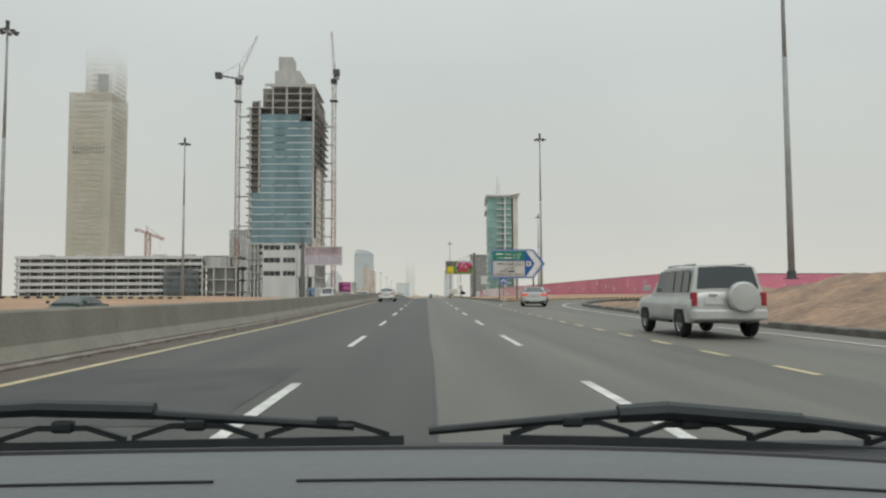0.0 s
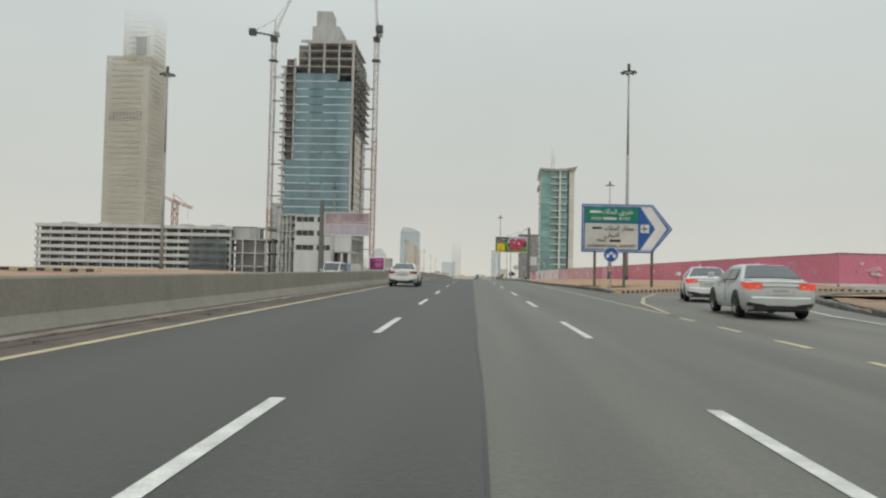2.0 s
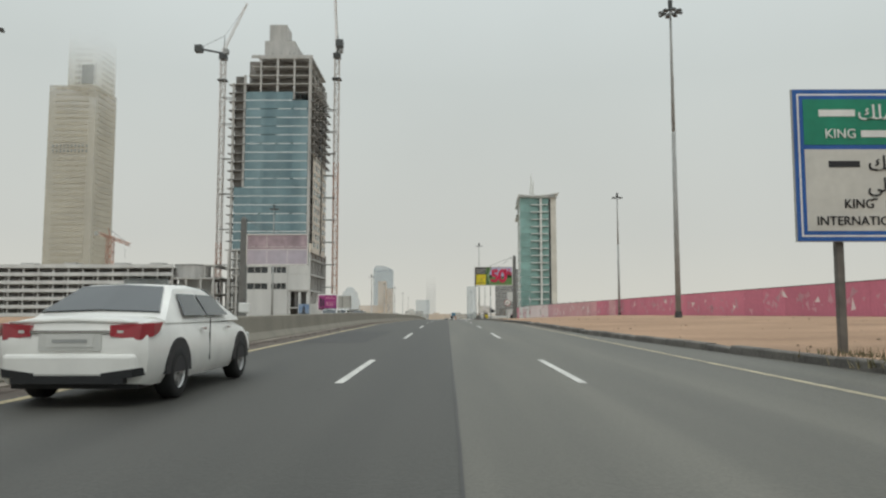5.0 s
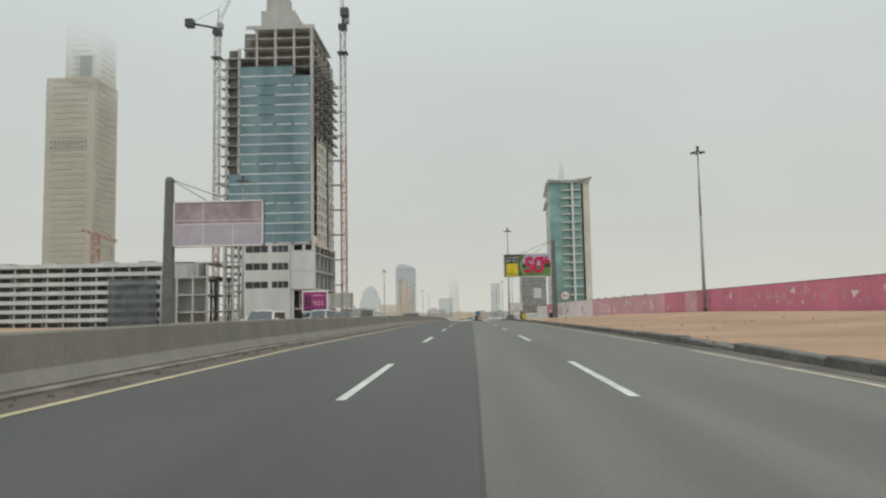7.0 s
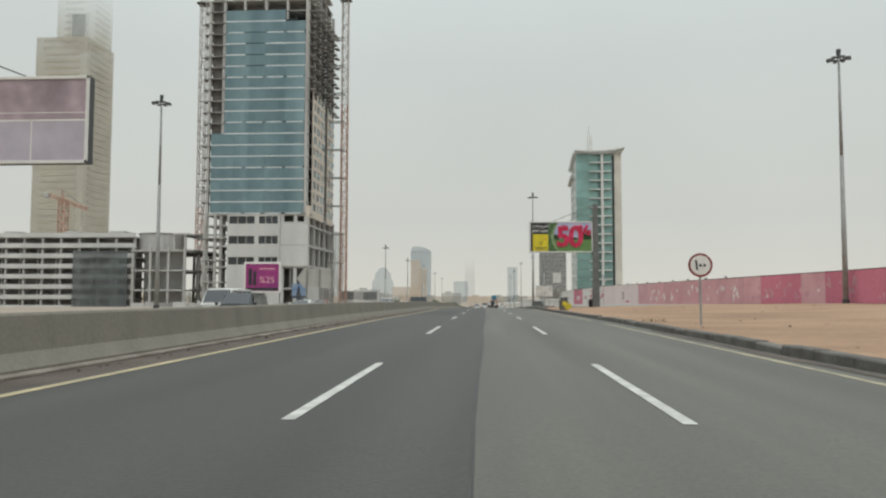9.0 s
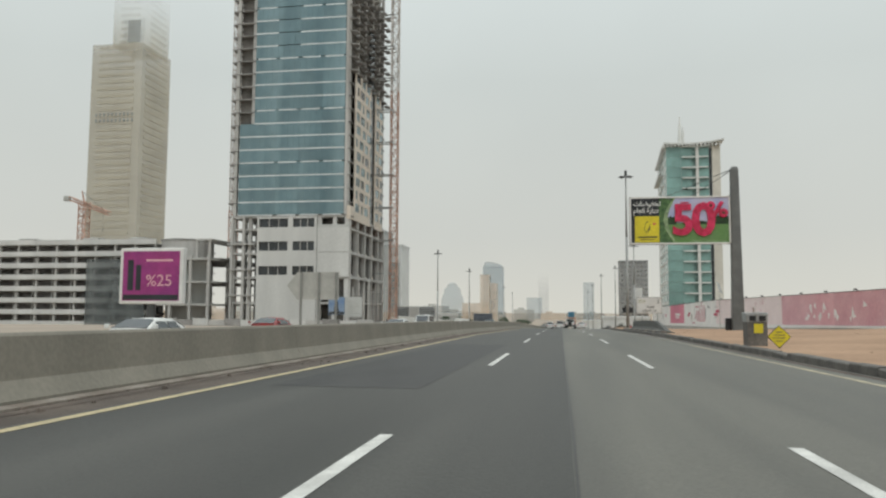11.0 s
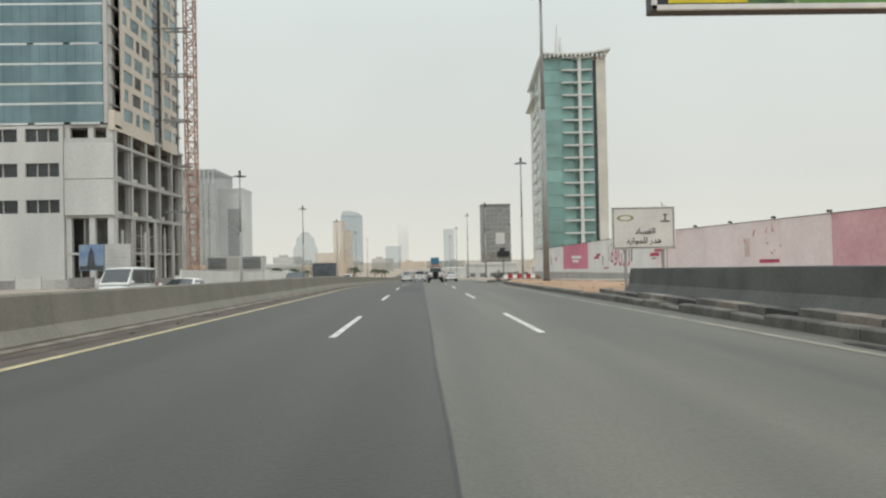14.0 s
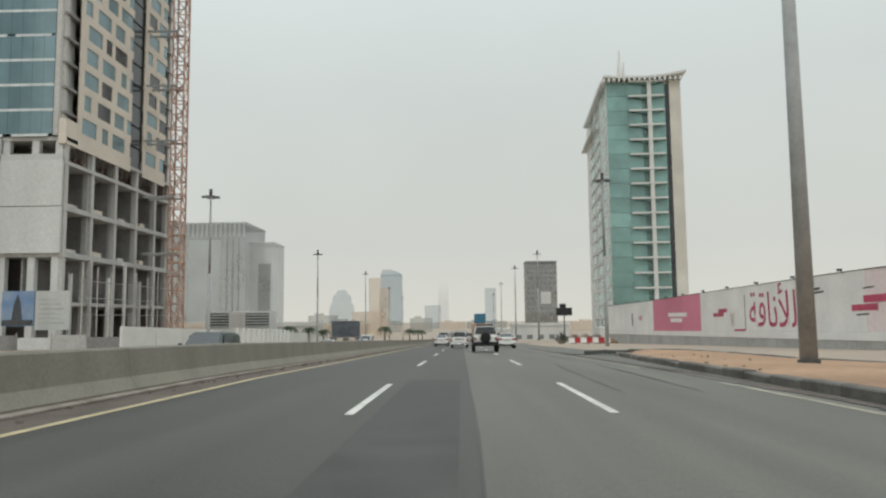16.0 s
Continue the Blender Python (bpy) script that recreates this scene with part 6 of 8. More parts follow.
def wheel(root, x, y, r, w, side):
    tyre = Geo()
    prof = ((r * 0.62, 0.0), (r * 0.9, 0.0), (r * 0.98, 0.03), (r, 0.07), (r, w - 0.07), (r * 0.98, w - 0.03), (r * 0.9, w), (r * 0.62, w))
    n = 24
    rings = [[(x + side * (w - d), y + q * math.cos(2 * math.pi * i / n), r + q * math.sin(2 * math.pi * i / n)) for i in range(n)] for q, d in prof]
    t = part("wheel", tyre.loft(rings, cap=False), TYRE, root, smooth=True)
    g = Geo()
    rim = [[(x + side * (w - d), y + q * math.cos(2 * math.pi * i / n), r + q * math.sin(2 * math.pi * i / n)) for i in range(n)] for q, d in ((r * 0.62, 0.01), (r * 0.58, 0.03), (r * 0.55, 0.08), (0.02, 0.09))]
    g.loft(rim, cap=False)
    for k in range(5):
        a = 2 * math.pi * k / 5
        c, s = math.cos(a), math.sin(a)
        g.add([(x + side * (w - 0.03), y + c * p - s * q, r + s * p + c * q) for p, q in ((0.05, -0.045), (r * 0.58, -0.03), (r * 0.58, 0.03), (0.05, 0.045))]
              + [(x + side * (w - 0.07), y + c * p - s * q, r + s * p + c * q) for p, q in ((0.05, -0.045), (r * 0.58, -0.03), (r * 0.58, 0.03), (0.05, 0.045))],
              [(0, 1, 2, 3), (0, 4, 5, 1), (1, 5, 6, 2), (2, 6, 7, 3), (3, 7, 4, 0)])
    part("rim", g, RIM, t)
    return t


def quad_glass(root, name, pts, mat=None, off=(0, 0, 0)):
    g = Geo()
    o = Vector(off)
    g.add([Vector(p) + o for p in pts] + [Vector(p) - o * 0.2 for p in pts], [(0, 1, 2, 3), (7, 6, 5, 4), (0, 4, 5, 1), (1, 5, 6, 2), (2, 6, 7, 3), (3, 7, 4, 0)])
    return part(name, g, mat or CAR_GLASS, root)


def bowed_glass(root, name, pts, off):
    """A windscreen with a slight crown along its middle, set proud of the cabin."""
    a, b, c, d = [Vector(p) + Vector((0, 0, 0.02)) for p in pts]
    m, q = (a + b) / 2 + Vector((0, 0, 0.026)), (c + d) / 2 + Vector((0, 0, 0.026))
    o = Vector(off)
    front = [v + o for v in (a, m, b, c, q, d)]
    back = [v - o * 2 for v in (a, m, b, c, q, d)]
    g = Geo().add(front + back, [(0, 1, 4, 5), (1, 2, 3, 4), (7, 6, 11, 10), (8, 7, 10, 9)] + [(i, 6 + i, 6 + (i + 1) % 6, (i + 1) % 6) for i in range(6)])
    return part(name, g, CAR_GLASS, root)


def car(kind, label, mat, x, y, heading=0.0, braking=False, dz=0.0, group=""):
    """A parked-looking car, rear at local y = 0, nose towards +y, wheels on the ground."""
    root = thing({"pickup": "pickup_truck", "suv": "off_road_car", "jeep": "off_road_car", "van": "van"}.get(kind, "car"), label, "car" if kind not in ("pickup", "van") else {"pickup": "pickup", "van": "van"}[kind], group)
    P = {"sedan": dict(L=4.75, W=1.82, H=1.45, r=0.33, fl=0.22, wb=(0.95, 3.7)),
         "suv": dict(L=4.75, W=1.9, H=1.84, r=0.39, fl=0.36, wb=(0.85, 3.75)),
         "jeep": dict(L=4.0, W=1.86, H=1.83, r=0.41, fl=0.42, wb=(0.7, 3.2)),
         "pickup": dict(L=5.1, W=1.78, H=1.72, r=0.37, fl=0.36, wb=(1.1, 4.1)),
         "van": dict(L=5.2, W=1.95, H=2.2, r=0.36, fl=0.28, wb=(1.0, 4.2))}[kind]
    L, W, H, r, fl = P["L"], P["W"], P["H"], P["r"], P["fl"]
    w = W / 2
    if kind == "sedan":
        st = ((0.0, 0.86, 0.42, 0.80), (0.08, 0.95, 0.26, 0.98), (0.35, 0.985, fl, 1.01), (0.95, 1.0, fl, 1.0), (2.2, 1.0, fl, 0.97), (3.5, 1.0, fl, 0.95), (4.2, 0.97, fl, 0.84), (4.6, 0.88, 0.24, 0.72), (4.75, 0.72, 0.34, 0.58))
    elif kind == "suv":
        st = ((0.0, 0.94, 0.52, 1.02), (0.06, 0.985, 0.44, 1.12), (0.5, 1.0, fl, 1.13), (2.0, 1.0, fl, 1.12), (3.5, 1.0, fl, 1.1), (4.4, 0.98, fl, 1.02), (4.7, 0.93, 0.42, 0.92), (4.75, 0.86, 0.5, 0.8))
    elif kind == "jeep":
        st = ((0.0, 0.86, 0.55, 1.1), (0.05, 0.88, 0.5, 1.14), (0.6, 0.88, fl, 1.15), (2.3, 0.88, fl, 1.15), (2.4, 0.8, fl, 1.14), (3.7, 0.76, fl, 1.08), (3.95, 0.74, 0.5, 1.0), (4.0, 0.7, 0.56, 0.9))
    elif kind == "pickup":
        st = ((1.62, 1.0, fl, 1.05), (2.4, 1.0, fl, 1.06), (3.7, 1.0, fl, 1.04), (4.5, 0.97, fl, 0.95), (4.95, 0.9, 0.42, 0.85), (5.1, 0.8, 0.5, 0.72))
    else:
        st = ((0.0, 0.93, 0.42, 1.1), (0.08, 0.98, fl, 1.15), (2.0, 1.0, fl, 1.15), (4.2, 1.0, fl, 1.12), (4.9, 0.95, fl, 1.0), (5.2, 0.82, 0.36, 0.75))
    body = part("body", Geo().loft([ring_section(a, w * b, c, d, 0.03) for a, b, c, d in st]), mat, root, smooth=True)
    body.modifiers.new("edge", "EDGE_SPLIT").split_angle = radians(38)
    # cabin
    G = {"sedan": ((0.62, 1.0, 0.86), (1.45, H - 0.02, 0.66), (2.1, H, 0.67), (2.75, H - 0.03, 0.67), (3.72, 0.95, 0.84)),
         "suv": ((0.06, 1.12, 0.92), (0.22, H - 0.04, 0.78), (1.6, H, 0.8), (2.55, H - 0.03, 0.78), (3.35, 1.1, 0.88)),
         "jeep": ((0.06, 1.14, 0.84), (0.12, H - 0.03, 0.78), (1.2, H, 0.78), (1.95, H - 0.02, 0.77), (2.35, 1.14, 0.82)),
         "pickup": ((1.66, 1.05, 0.9), (1.85, H - 0.03, 0.74), (2.5, H, 0.76), (3.0, H - 0.03, 0.75), (3.75, 1.05, 0.86)),
         "van": ((0.08, 1.15, 0.96), (0.16, H - 0.05, 0.86), (2.2, H, 0.88), (3.9, H - 0.06, 0.86), (4.75, 1.08, 0.9))}[kind]
    base_z = G[0][1]

    def cab_ring(y, zt, f, zb):
        bw, tw = w * 0.93, w * f
        if zt - zb < 0.05:
            tw = bw * 0.99
        return [(-bw, y, zb - 0.06), (bw, y, zb - 0.06), (tw, y, zt - 0.05), (tw * 0.85, y, zt), (0, y, zt + 0.02), (-tw * 0.85, y, zt), (-tw, y, zt - 0.05)]
    rings = [cab_ring(G[0][0], base_z + 0.02, 0.93, base_z)] + [cab_ring(a, b, c, base_z) for a, b, c in G[1:4]] + [cab_ring(G[4][0], base_z + 0.02, 0.93, base_z)]
    cabin = part("cabin", Geo().loft(rings), mat, root, smooth=True)
    cabin.modifiers.new("edge", "EDGE_SPLIT").split_angle = radians(28)
    # glazing, laid just proud of the cabin
    r0, r1, r3, r4 = G[0], G[1], G[3], G[4]

    def lerp(a, b, t):
        return a + (b - a) * t
    ra = [(-w * 0.80, lerp(r0[0], r1[0], 0.12), lerp(base_z, r1[1], 0.12)), (w * 0.80, lerp(r0[0], r1[0], 0.12), lerp(base_z, r1[1], 0.12)),
          (w * (r1[2] - 0.08), lerp(r0[0], r1[0], 0.88), lerp(base_z, r1[1], 0.88)), (-w * (r1[2] - 0.08), lerp(r0[0], r1[0], 0.88), lerp(base_z, r1[1], 0.88))]
    bowed_glass(root, "rear_window", ra, (0, -0.02, 0.015))
    fa = [(-w * 0.8, lerp(r4[0], r3[0], 0.1), lerp(base_z, r3[1], 0.1)), (w * 0.8, lerp(r4[0], r3[0], 0.1), lerp(base_z, r3[1], 0.1)),
          (w * (r3[2] - 0.06), lerp(r4[0], r3[0], 0.9), lerp(base_z, r3[1], 0.9)), (-w * (r3[2] - 0.06), lerp(r4[0], r3[0], 0.9), lerp(base_z, r3[1], 0.9))]
    bowed_glass(root, "windscreen", fa, (0, 0.02, 0.015))
    for s in (-1, 1):
        spans = [(lerp(r0[0], r1[0], 0.75) + 0.16, lerp(G[1][0], G[3][0], 0.48)), (lerp(G[1][0], G[3][0], 0.52), lerp(r4[0], r3[0], 0.8) - 0.1)] if kind not in ("pickup",) else [(G[1][0] + 0.12, lerp(r4[0], r3[0], 0.7) - 0.1)]
        if kind in ("suv", "van"):
            a, b = spans[0]
            spans = [(a, lerp(a, b, 0.42)), (lerp(a, b, 0.5), b), spans[1]]
        for a, b in spans:
            zt = min(G[1][1], G[3][1]) - 0.1
            xb, xt = w * 0.925 + 0.012, w * (G[2][2] + 0.035) + 0.014
            ib = lerp(a, b, 0.06) if kind == "sedan" else a
            quad_glass(root, "side_window", [(s * xb, a - (0.18 if kind == "sedan" and a < 1.5 else 0), base_z + 0.03), (s * xb, b + (0.25 if b > 2.2 else 0), base_z + 0.03), (s * xt, b, zt), (s * xt, ib, zt)], off=(s * 0.012, 0, 0))
        part("mirror", Geo().loft([[(s * (w + 0.02), lerp(r4[0], r3[0], 0.25) + a, base_z + 0.06 + c) for a, c in ((-0.05, 0), (0.08, 0), (0.08, 0.14), (-0.05, 0.16))], [(s * (w + 0.2), lerp(r4[0], r3[0], 0.25) + a, base_z + 0.05 + c) for a, c in ((-0.06, 0), (0.04, 0), (0.04, 0.15), (-0.06, 0.17))]]), mat if kind != "jeep" else PLASTIC, root, bevel=0.02)
        for yy in P["wb"]:
            wheel(root, s * (w - 0.21), yy, r, 0.22, s)
            n = 20
            arch = Geo().loft([[(s * (w + 0.004 if k else w - 0.12), yy + q * math.cos(math.pi * i / n), r + q * math.sin(math.pi * i / n)) for i in range(n + 1)] + [(s * (w + 0.004 if k else w - 0.12), yy + (q - 0.05) * math.cos(math.pi * i / n), r + (q - 0.05) * math.sin(math.pi * i / n)) for i in range(n, -1, -1)] for k, q in ((0, r + 0.1), (1, r + 0.1))])
            part("wheel_arch", arch, PLASTIC if kind in ("jeep", "sedan", "van") else mat, root)
            well = Geo().loft([[(s * d, yy + (r + 0.055) * math.cos(math.pi * i / n), r + (r + 0.055) * math.sin(math.pi * i / n)) for i in range(n + 1)] for d in (w - 0.3, w + 0.006)])
            part("wheel_well", well, PLASTIC, root)
    lampm = BRAKE if braking else TAIL_RED
    if kind == "sedan":
        for s in (-1, 1):
            t = part("tail_lamp", Geo().loft([[(s * w * 0.5, -0.015, 0.80), (s * w * 0.5, -0.015, 0.93), (s * w * 0.5, 0.1, 0.93), (s * w * 0.5, 0.1, 0.80)], [(s * w * 0.86, 0.015, 0.76), (s * w * 0.88, 0.03, 0.95), (s * w * 0.88, 0.2, 0.95), (s * w * 0.86, 0.2, 0.76)], [(s * w * 0.985, 0.14, 0.80), (s * w * 0.985, 0.14, 0.95), (s * w * 0.985, 0.42, 0.96), (s * w * 0.985, 0.3, 0.84)]]), lampm, root)
            part("reflector", Geo().box(s * w * 0.55 - 0.1, -0.005, 0.84, s * w * 0.55 + 0.1, 0.02, 0.87), LAMP_CLEAR, t)
            part("exhaust", Geo().tube((s * w * 0.6, -0.02, 0.3), (s * w * 0.6, 0.2, 0.3), 0.04, n=10), CHROME, root)
        # no hollow here: a greyer panel carries the shade behind the plate
        part("plate_shade", Geo().box(-0.36, -0.016, 0.64, 0.36, 0.03, 0.85), CAR_SHADE, root)
        for s in (-1, 1):
            part("bumper_corner", Geo().loft([[(s * w * 0.42, -0.062, 0.34), (s * w * 0.42, -0.062, 0.39), (s * w * 0.42, 0.05, 0.39), (s * w * 0.42, 0.05, 0.34)], [(s * w * 0.80, -0.06, 0.34), (s * w * 0.82, -0.06, 0.44), (s * w * 0.82, 0.05, 0.44), (s * w * 0.80, 0.05, 0.34)], [(s * w * 0.91, 0.08, 0.36), (s * w * 0.92, 0.08, 0.45), (s * w * 0.92, 0.2, 0.45), (s * w * 0.91, 0.2, 0.36)]]), PLASTIC, root)
        part("under_body", Geo().box(-w * 0.8, 0.12, 0.2, w * 0.8, 0.5, 0.34), PLASTIC, root)
        part("boot_lip", Geo().loft([[(x, 0.30, 1.0 - 0.03 * abs(x)), (x, 0.02, 0.99 - 0.03 * abs(x)), (x, 0.06, 0.955 - 0.03 * abs(x)), (x, 0.30, 0.97 - 0.03 * abs(x))] for x in (-w * 0.8, -w * 0.4, 0.0, w * 0.4, w * 0.8)]), mat, root, smooth=True)
        part("plate", Geo().box(-0.27, -0.024, 0.68, 0.27, 0.03, 0.82), PLATE, root)
        part("plate_bar", Geo().box(-0.2, -0.029, 0.73, 0.2, -0.022, 0.77), STEEL_POLE, root)
        part("rear_bumper", Geo().loft([[(-w * 0.9, 0.12, z), (-w * 0.82, -0.05, z), (w * 0.82, -0.05, z), (w * 0.9, 0.12, z)] for z in (0.34, 0.6)]), mat, root, bevel=0.04)
        part("bumper_trim", Geo().box(-w * 0.7, -0.06, 0.27, w * 0.7, 0.1, 0.36), PLASTIC, root)
        part("trunk_strip", Geo().box(-w * 0.5, -0.022, 0.84, w * 0.5, 0.0, 0.87), CHROME, root)
        for s in (-1, 1):
            part("door_line", Geo().box(s * w * 0.996 - 0.006, 2.12, 0.4, s * w * 0.996 + 0.006, 2.135, 1.0), PLASTIC, root)
        for s in (-1, 1):
            for yy in (1.75, 2.85):
                part("door_handle", Geo().box(s * w - 0.015, yy, 0.83, s * w + 0.02, yy + 0.16, 0.86), CHROME, root)
    if kind in ("suv", "jeep"):
        for s in (-1, 1):
            part("tail_lamp", Geo().box(s * w * (0.9 if kind == "suv" else 0.78) - 0.06, -0.02, 0.8, s * w * (0.9 if kind == "suv" else 0.78) + 0.07, 0.16, 1.14 if kind == "suv" else 1.02), lampm, root, bevel=0.02)
        part("rear_bumper", Geo().loft([[(-w * 1.0, 0.14, z), (-w * 0.95, -0.14, z), (w * 0.95, -0.14, z), (w * 1.0, 0.14, z)] for z in (0.46, 0.72)]), CAR_PALE if kind == "suv" else PLASTIC, root, bevel=0.05)
        cx = 0.28 if kind == "suv" else 0.0
        sp = part("spare_wheel", Geo().loft([[(cx + q * math.cos(2 * math.pi * i / 28), -d, 1.02 + q * math.sin(2 * math.pi * i / 28)) for i in range(28)] for q, d in ((0.34, 0.02), (0.37, 0.06), (0.37, 0.22), (0.33, 0.27), (0.1, 0.29))]), CAR_PALE if kind == "suv" else TYRE, root, "pale hard spare-wheel cover" if kind == "suv" else "black spare tyre", smooth=True)
        sp.modifiers.new("edge", "EDGE_SPLIT").split_angle = radians(40)
        part("plate", Geo().box(-0.62, -0.03, 0.84, -0.16, 0.02, 1.0) if kind == "suv" else Geo().box(-0.66, -0.03, 0.8, -0.3, 0.02, 0.94), PLATE, root)
        part("door_handle", Geo().box(-0.5, -0.03, 1.05, -0.3, 0.02, 1.09), CHROME, root)
        if kind == "suv":
            for s in (-1, 1):
                part("roof_rail", Geo().tube((s * w * 0.66, 0.5, H - 0.005), (s * w * 0.66, 2.5, H + 0.0), 0.025, n=6), STEEL_POLE, root)
            for s in (-1, 1):
                part("side_step", Geo().box(s * w - 0.08, 1.4, 0.36, s * w + 0.04, 3.2, 0.42), PLASTIC, root)
            for s in (-1, 1):
                part("side_moulding", Geo().box(s * w - 0.02, 0.3, 0.72, s * w + 0.02, 4.2, 0.84), CAR_PALE, root)
        else:
            part("roof_lamp_bar", Geo().tube((-0.6, 1.9, H + 0.1), (0.6, 1.9, H + 0.1), 0.06, n=8), PLASTIC, root)
            for s in (-1, 1):
                for yy in P["wb"]:
                    part("fender_flare", Geo().box(s * w - 0.14, yy - 0.5, 0.88, s * w + 0.02, yy + 0.5, 0.95), PLASTIC, root, bevel=0.03)
    if kind == "pickup":
        part("bed_side", Geo().box(-w, 0.0, 0.5, -w + 0.08, 1.62, 1.04), mat, root, bevel=0.03)
        part("bed_side", Geo().box(w - 0.08, 0.0, 0.5, w, 1.62, 1.04), mat, root, bevel=0.03)
        part("bed_floor", Geo().box(-w + 0.08, 0.05, 0.5, w - 0.08, 1.62, 0.58), PLASTIC, root)
        tg = part("tailgate", Geo().box(-w + 0.14, -0.03, 0.55, w - 0.14, 0.04, 1.03), mat, root, bevel=0.02)
        part("lettering_bar", Geo().box(-0.45, -0.036, 0.84, 0.45, -0.028, 0.93), PLASTIC, tg)
        for s in (-1, 1):
            part("tail_lamp", Geo().box(s * (w - 0.08) - 0.06, -0.02, 0.6, s * (w - 0.08) + 0.06, 0.08, 0.98), TAIL_RED, root)
        part("rear_bumper", Geo().box(-w, -0.16, 0.36, w, -0.02, 0.5), CHROME, root, bevel=0.03)
        part("plate", Geo().box(-0.25, -0.17, 0.38, 0.25, -0.15, 0.48), PLATE, root)
        part("under_body", Geo().box(-w + 0.2, 0.1, 0.32, w - 0.2, 1.7, 0.5), PLASTIC, root)
        rk = Geo()
        for s in (-1, 1):
            rk.tube((s * 0.78, 1.5, 1.0), (s * 0.7, 1.5, H + 0.05), 0.03, n=6).tube((s * 0.3, 1.5, 1.0), (s * 0.3, 1.5, H + 0.05), 0.02, n=6)
        rk.tube((-0.7, 1.5, H + 0.05), (0.7, 1.5, H + 0.05), 0.03, n=6).tube((-0.74, 1.5, H - 0.3), (0.74, 1.5, H - 0.3), 0.02, n=6)
        part("cab_guard", rk, PLASTIC, root, "black tubular guard behind the cab")
    if kind == "van":
        for s in (-1, 1):
            part("tail_lamp", Geo().box(s * w * 0.9 - 0.07, -0.02, 0.8, s * w * 0.9 + 0.07, 0.1, 1.3), TAIL_RED, root)
        part("rear_bumper", Geo().box(-w * 0.95, -0.08, 0.36, w * 0.95, 0.1, 0.6), PLASTIC, root, bevel=0.04)
        part("plate", Geo().box(-0.25, -0.02, 0.7, 0.25, 0.04, 0.82), PLATE, root)
    for s in (-1, 1):
        part("head_lamp", Geo().box(s * w * 0.68 - 0.16, L - 0.28, P["fl"] + 0.36, s * w * 0.68 + 0.16, L - 0.04, P["fl"] + 0.5), LAMP_CLEAR, root, bevel=0.03)
    part("grille", Geo().box(-w * 0.4, L - 0.1, P["fl"] + 0.3, w * 0.4, L + 0.0, P["fl"] + 0.48), PLASTIC, root)
    slope = math.atan2(gz(y + 4) - gz(y), 4)
    root.matrix_world = Matrix.Translation((x, y, gz(y) + 0.008 + dz)) @ Matrix.Rotation(radians(heading), 4, "Z") @ Matrix.Rotation(slope if abs(heading) < 90 else -slope, 4, "X")
    return root


car("suv", "silver off-road car with a covered spare wheel in the exit lane", CAR_PALE, 7.2, 39.3)
car("sedan", "silver saloon car with glowing brake lamps in the exit lane", CAR_SILVER, 7.8, 75.6, -6, True)
car("sedan", "white saloon car turning into the exit", CAR_WHITE, 9.4, 86.4, -13, True)
car("sedan", "white saloon car in the lane beside the barrier", CAR_WHITE, -4.5, 101.5)
car("jeep", "white and black off-road car with a spare tyre on its tail", CAR_WHITE, 1.42, 343.5)
car("pickup", "white pickup truck with a black cab guard", CAR_WHITE, -0.5, 368.0)
car("sedan", "white saloon car in the lane beside the barrier", CAR_WHITE, -2.86, 385.0)
car("sedan", "white saloon car in the lane beside the kerb", CAR_WHITE, 4.1, 363.0)
car("suv", "dark off-road car far ahead", CAR_DARK, 0.6, 408.0)
car("van", "white van far ahead", CAR_WHITE, -3.6, 425.0)
car("sedan", "white saloon car far ahead", CAR_WHITE, 3.9, 440.0)
# loaded truck ahead of the off-road car
tk = thing("truck", "tall truck with a blue load box over an orange frame", "truck", at=(2.3, 392.0, gz(392)))
LOAD_BLUE = material("load_blue", (0.07, 0.22, 0.33), 0.5, var=0.15, fine=3, bump=0.02)
part("chassis", Geo().box(-1.1, 0, 0.6, 1.1, 7.5, 1.1), PLASTIC, tk, bevel=0.05)
part("cab", Geo().loft([[(-1.15, yy, 0.7), (1.15, yy, 0.7), (1.12, yy, zz), (-1.12, yy, zz)] for yy, zz in ((7.6, 2.8), (9.0, 2.9), (9.5, 1.9))]), CAR_WHITE, tk, bevel=0.08)
part("flat_bed", Geo().box(-1.2, -0.1, 1.1, 1.2, 7.4, 1.3), STEEL_DARK, tk)
part("load_frame", Geo().box(-1.1, 0.2, 1.3, 1.1, 6.8, 3.0), CRANE_RED, tk, "orange painted load frame", bevel=0.05)
part("load_box", Geo().box(-0.75, 0.4, 3.0, 0.75, 6.2, 4.35), LOAD_BLUE, tk, "blue load box", bevel=0.12)
for s in (-1, 1):
    for yy in (1.2, 2.6, 8.2):
        wheel(tk, s * 0.85, yy, 0.5, 0.28, s)
    part("tail_lamp", Geo().box(s * 0.95 - 0.12, -0.14, 0.85, s * 0.95 + 0.12, -0.02, 1.05), TAIL_RED, tk)
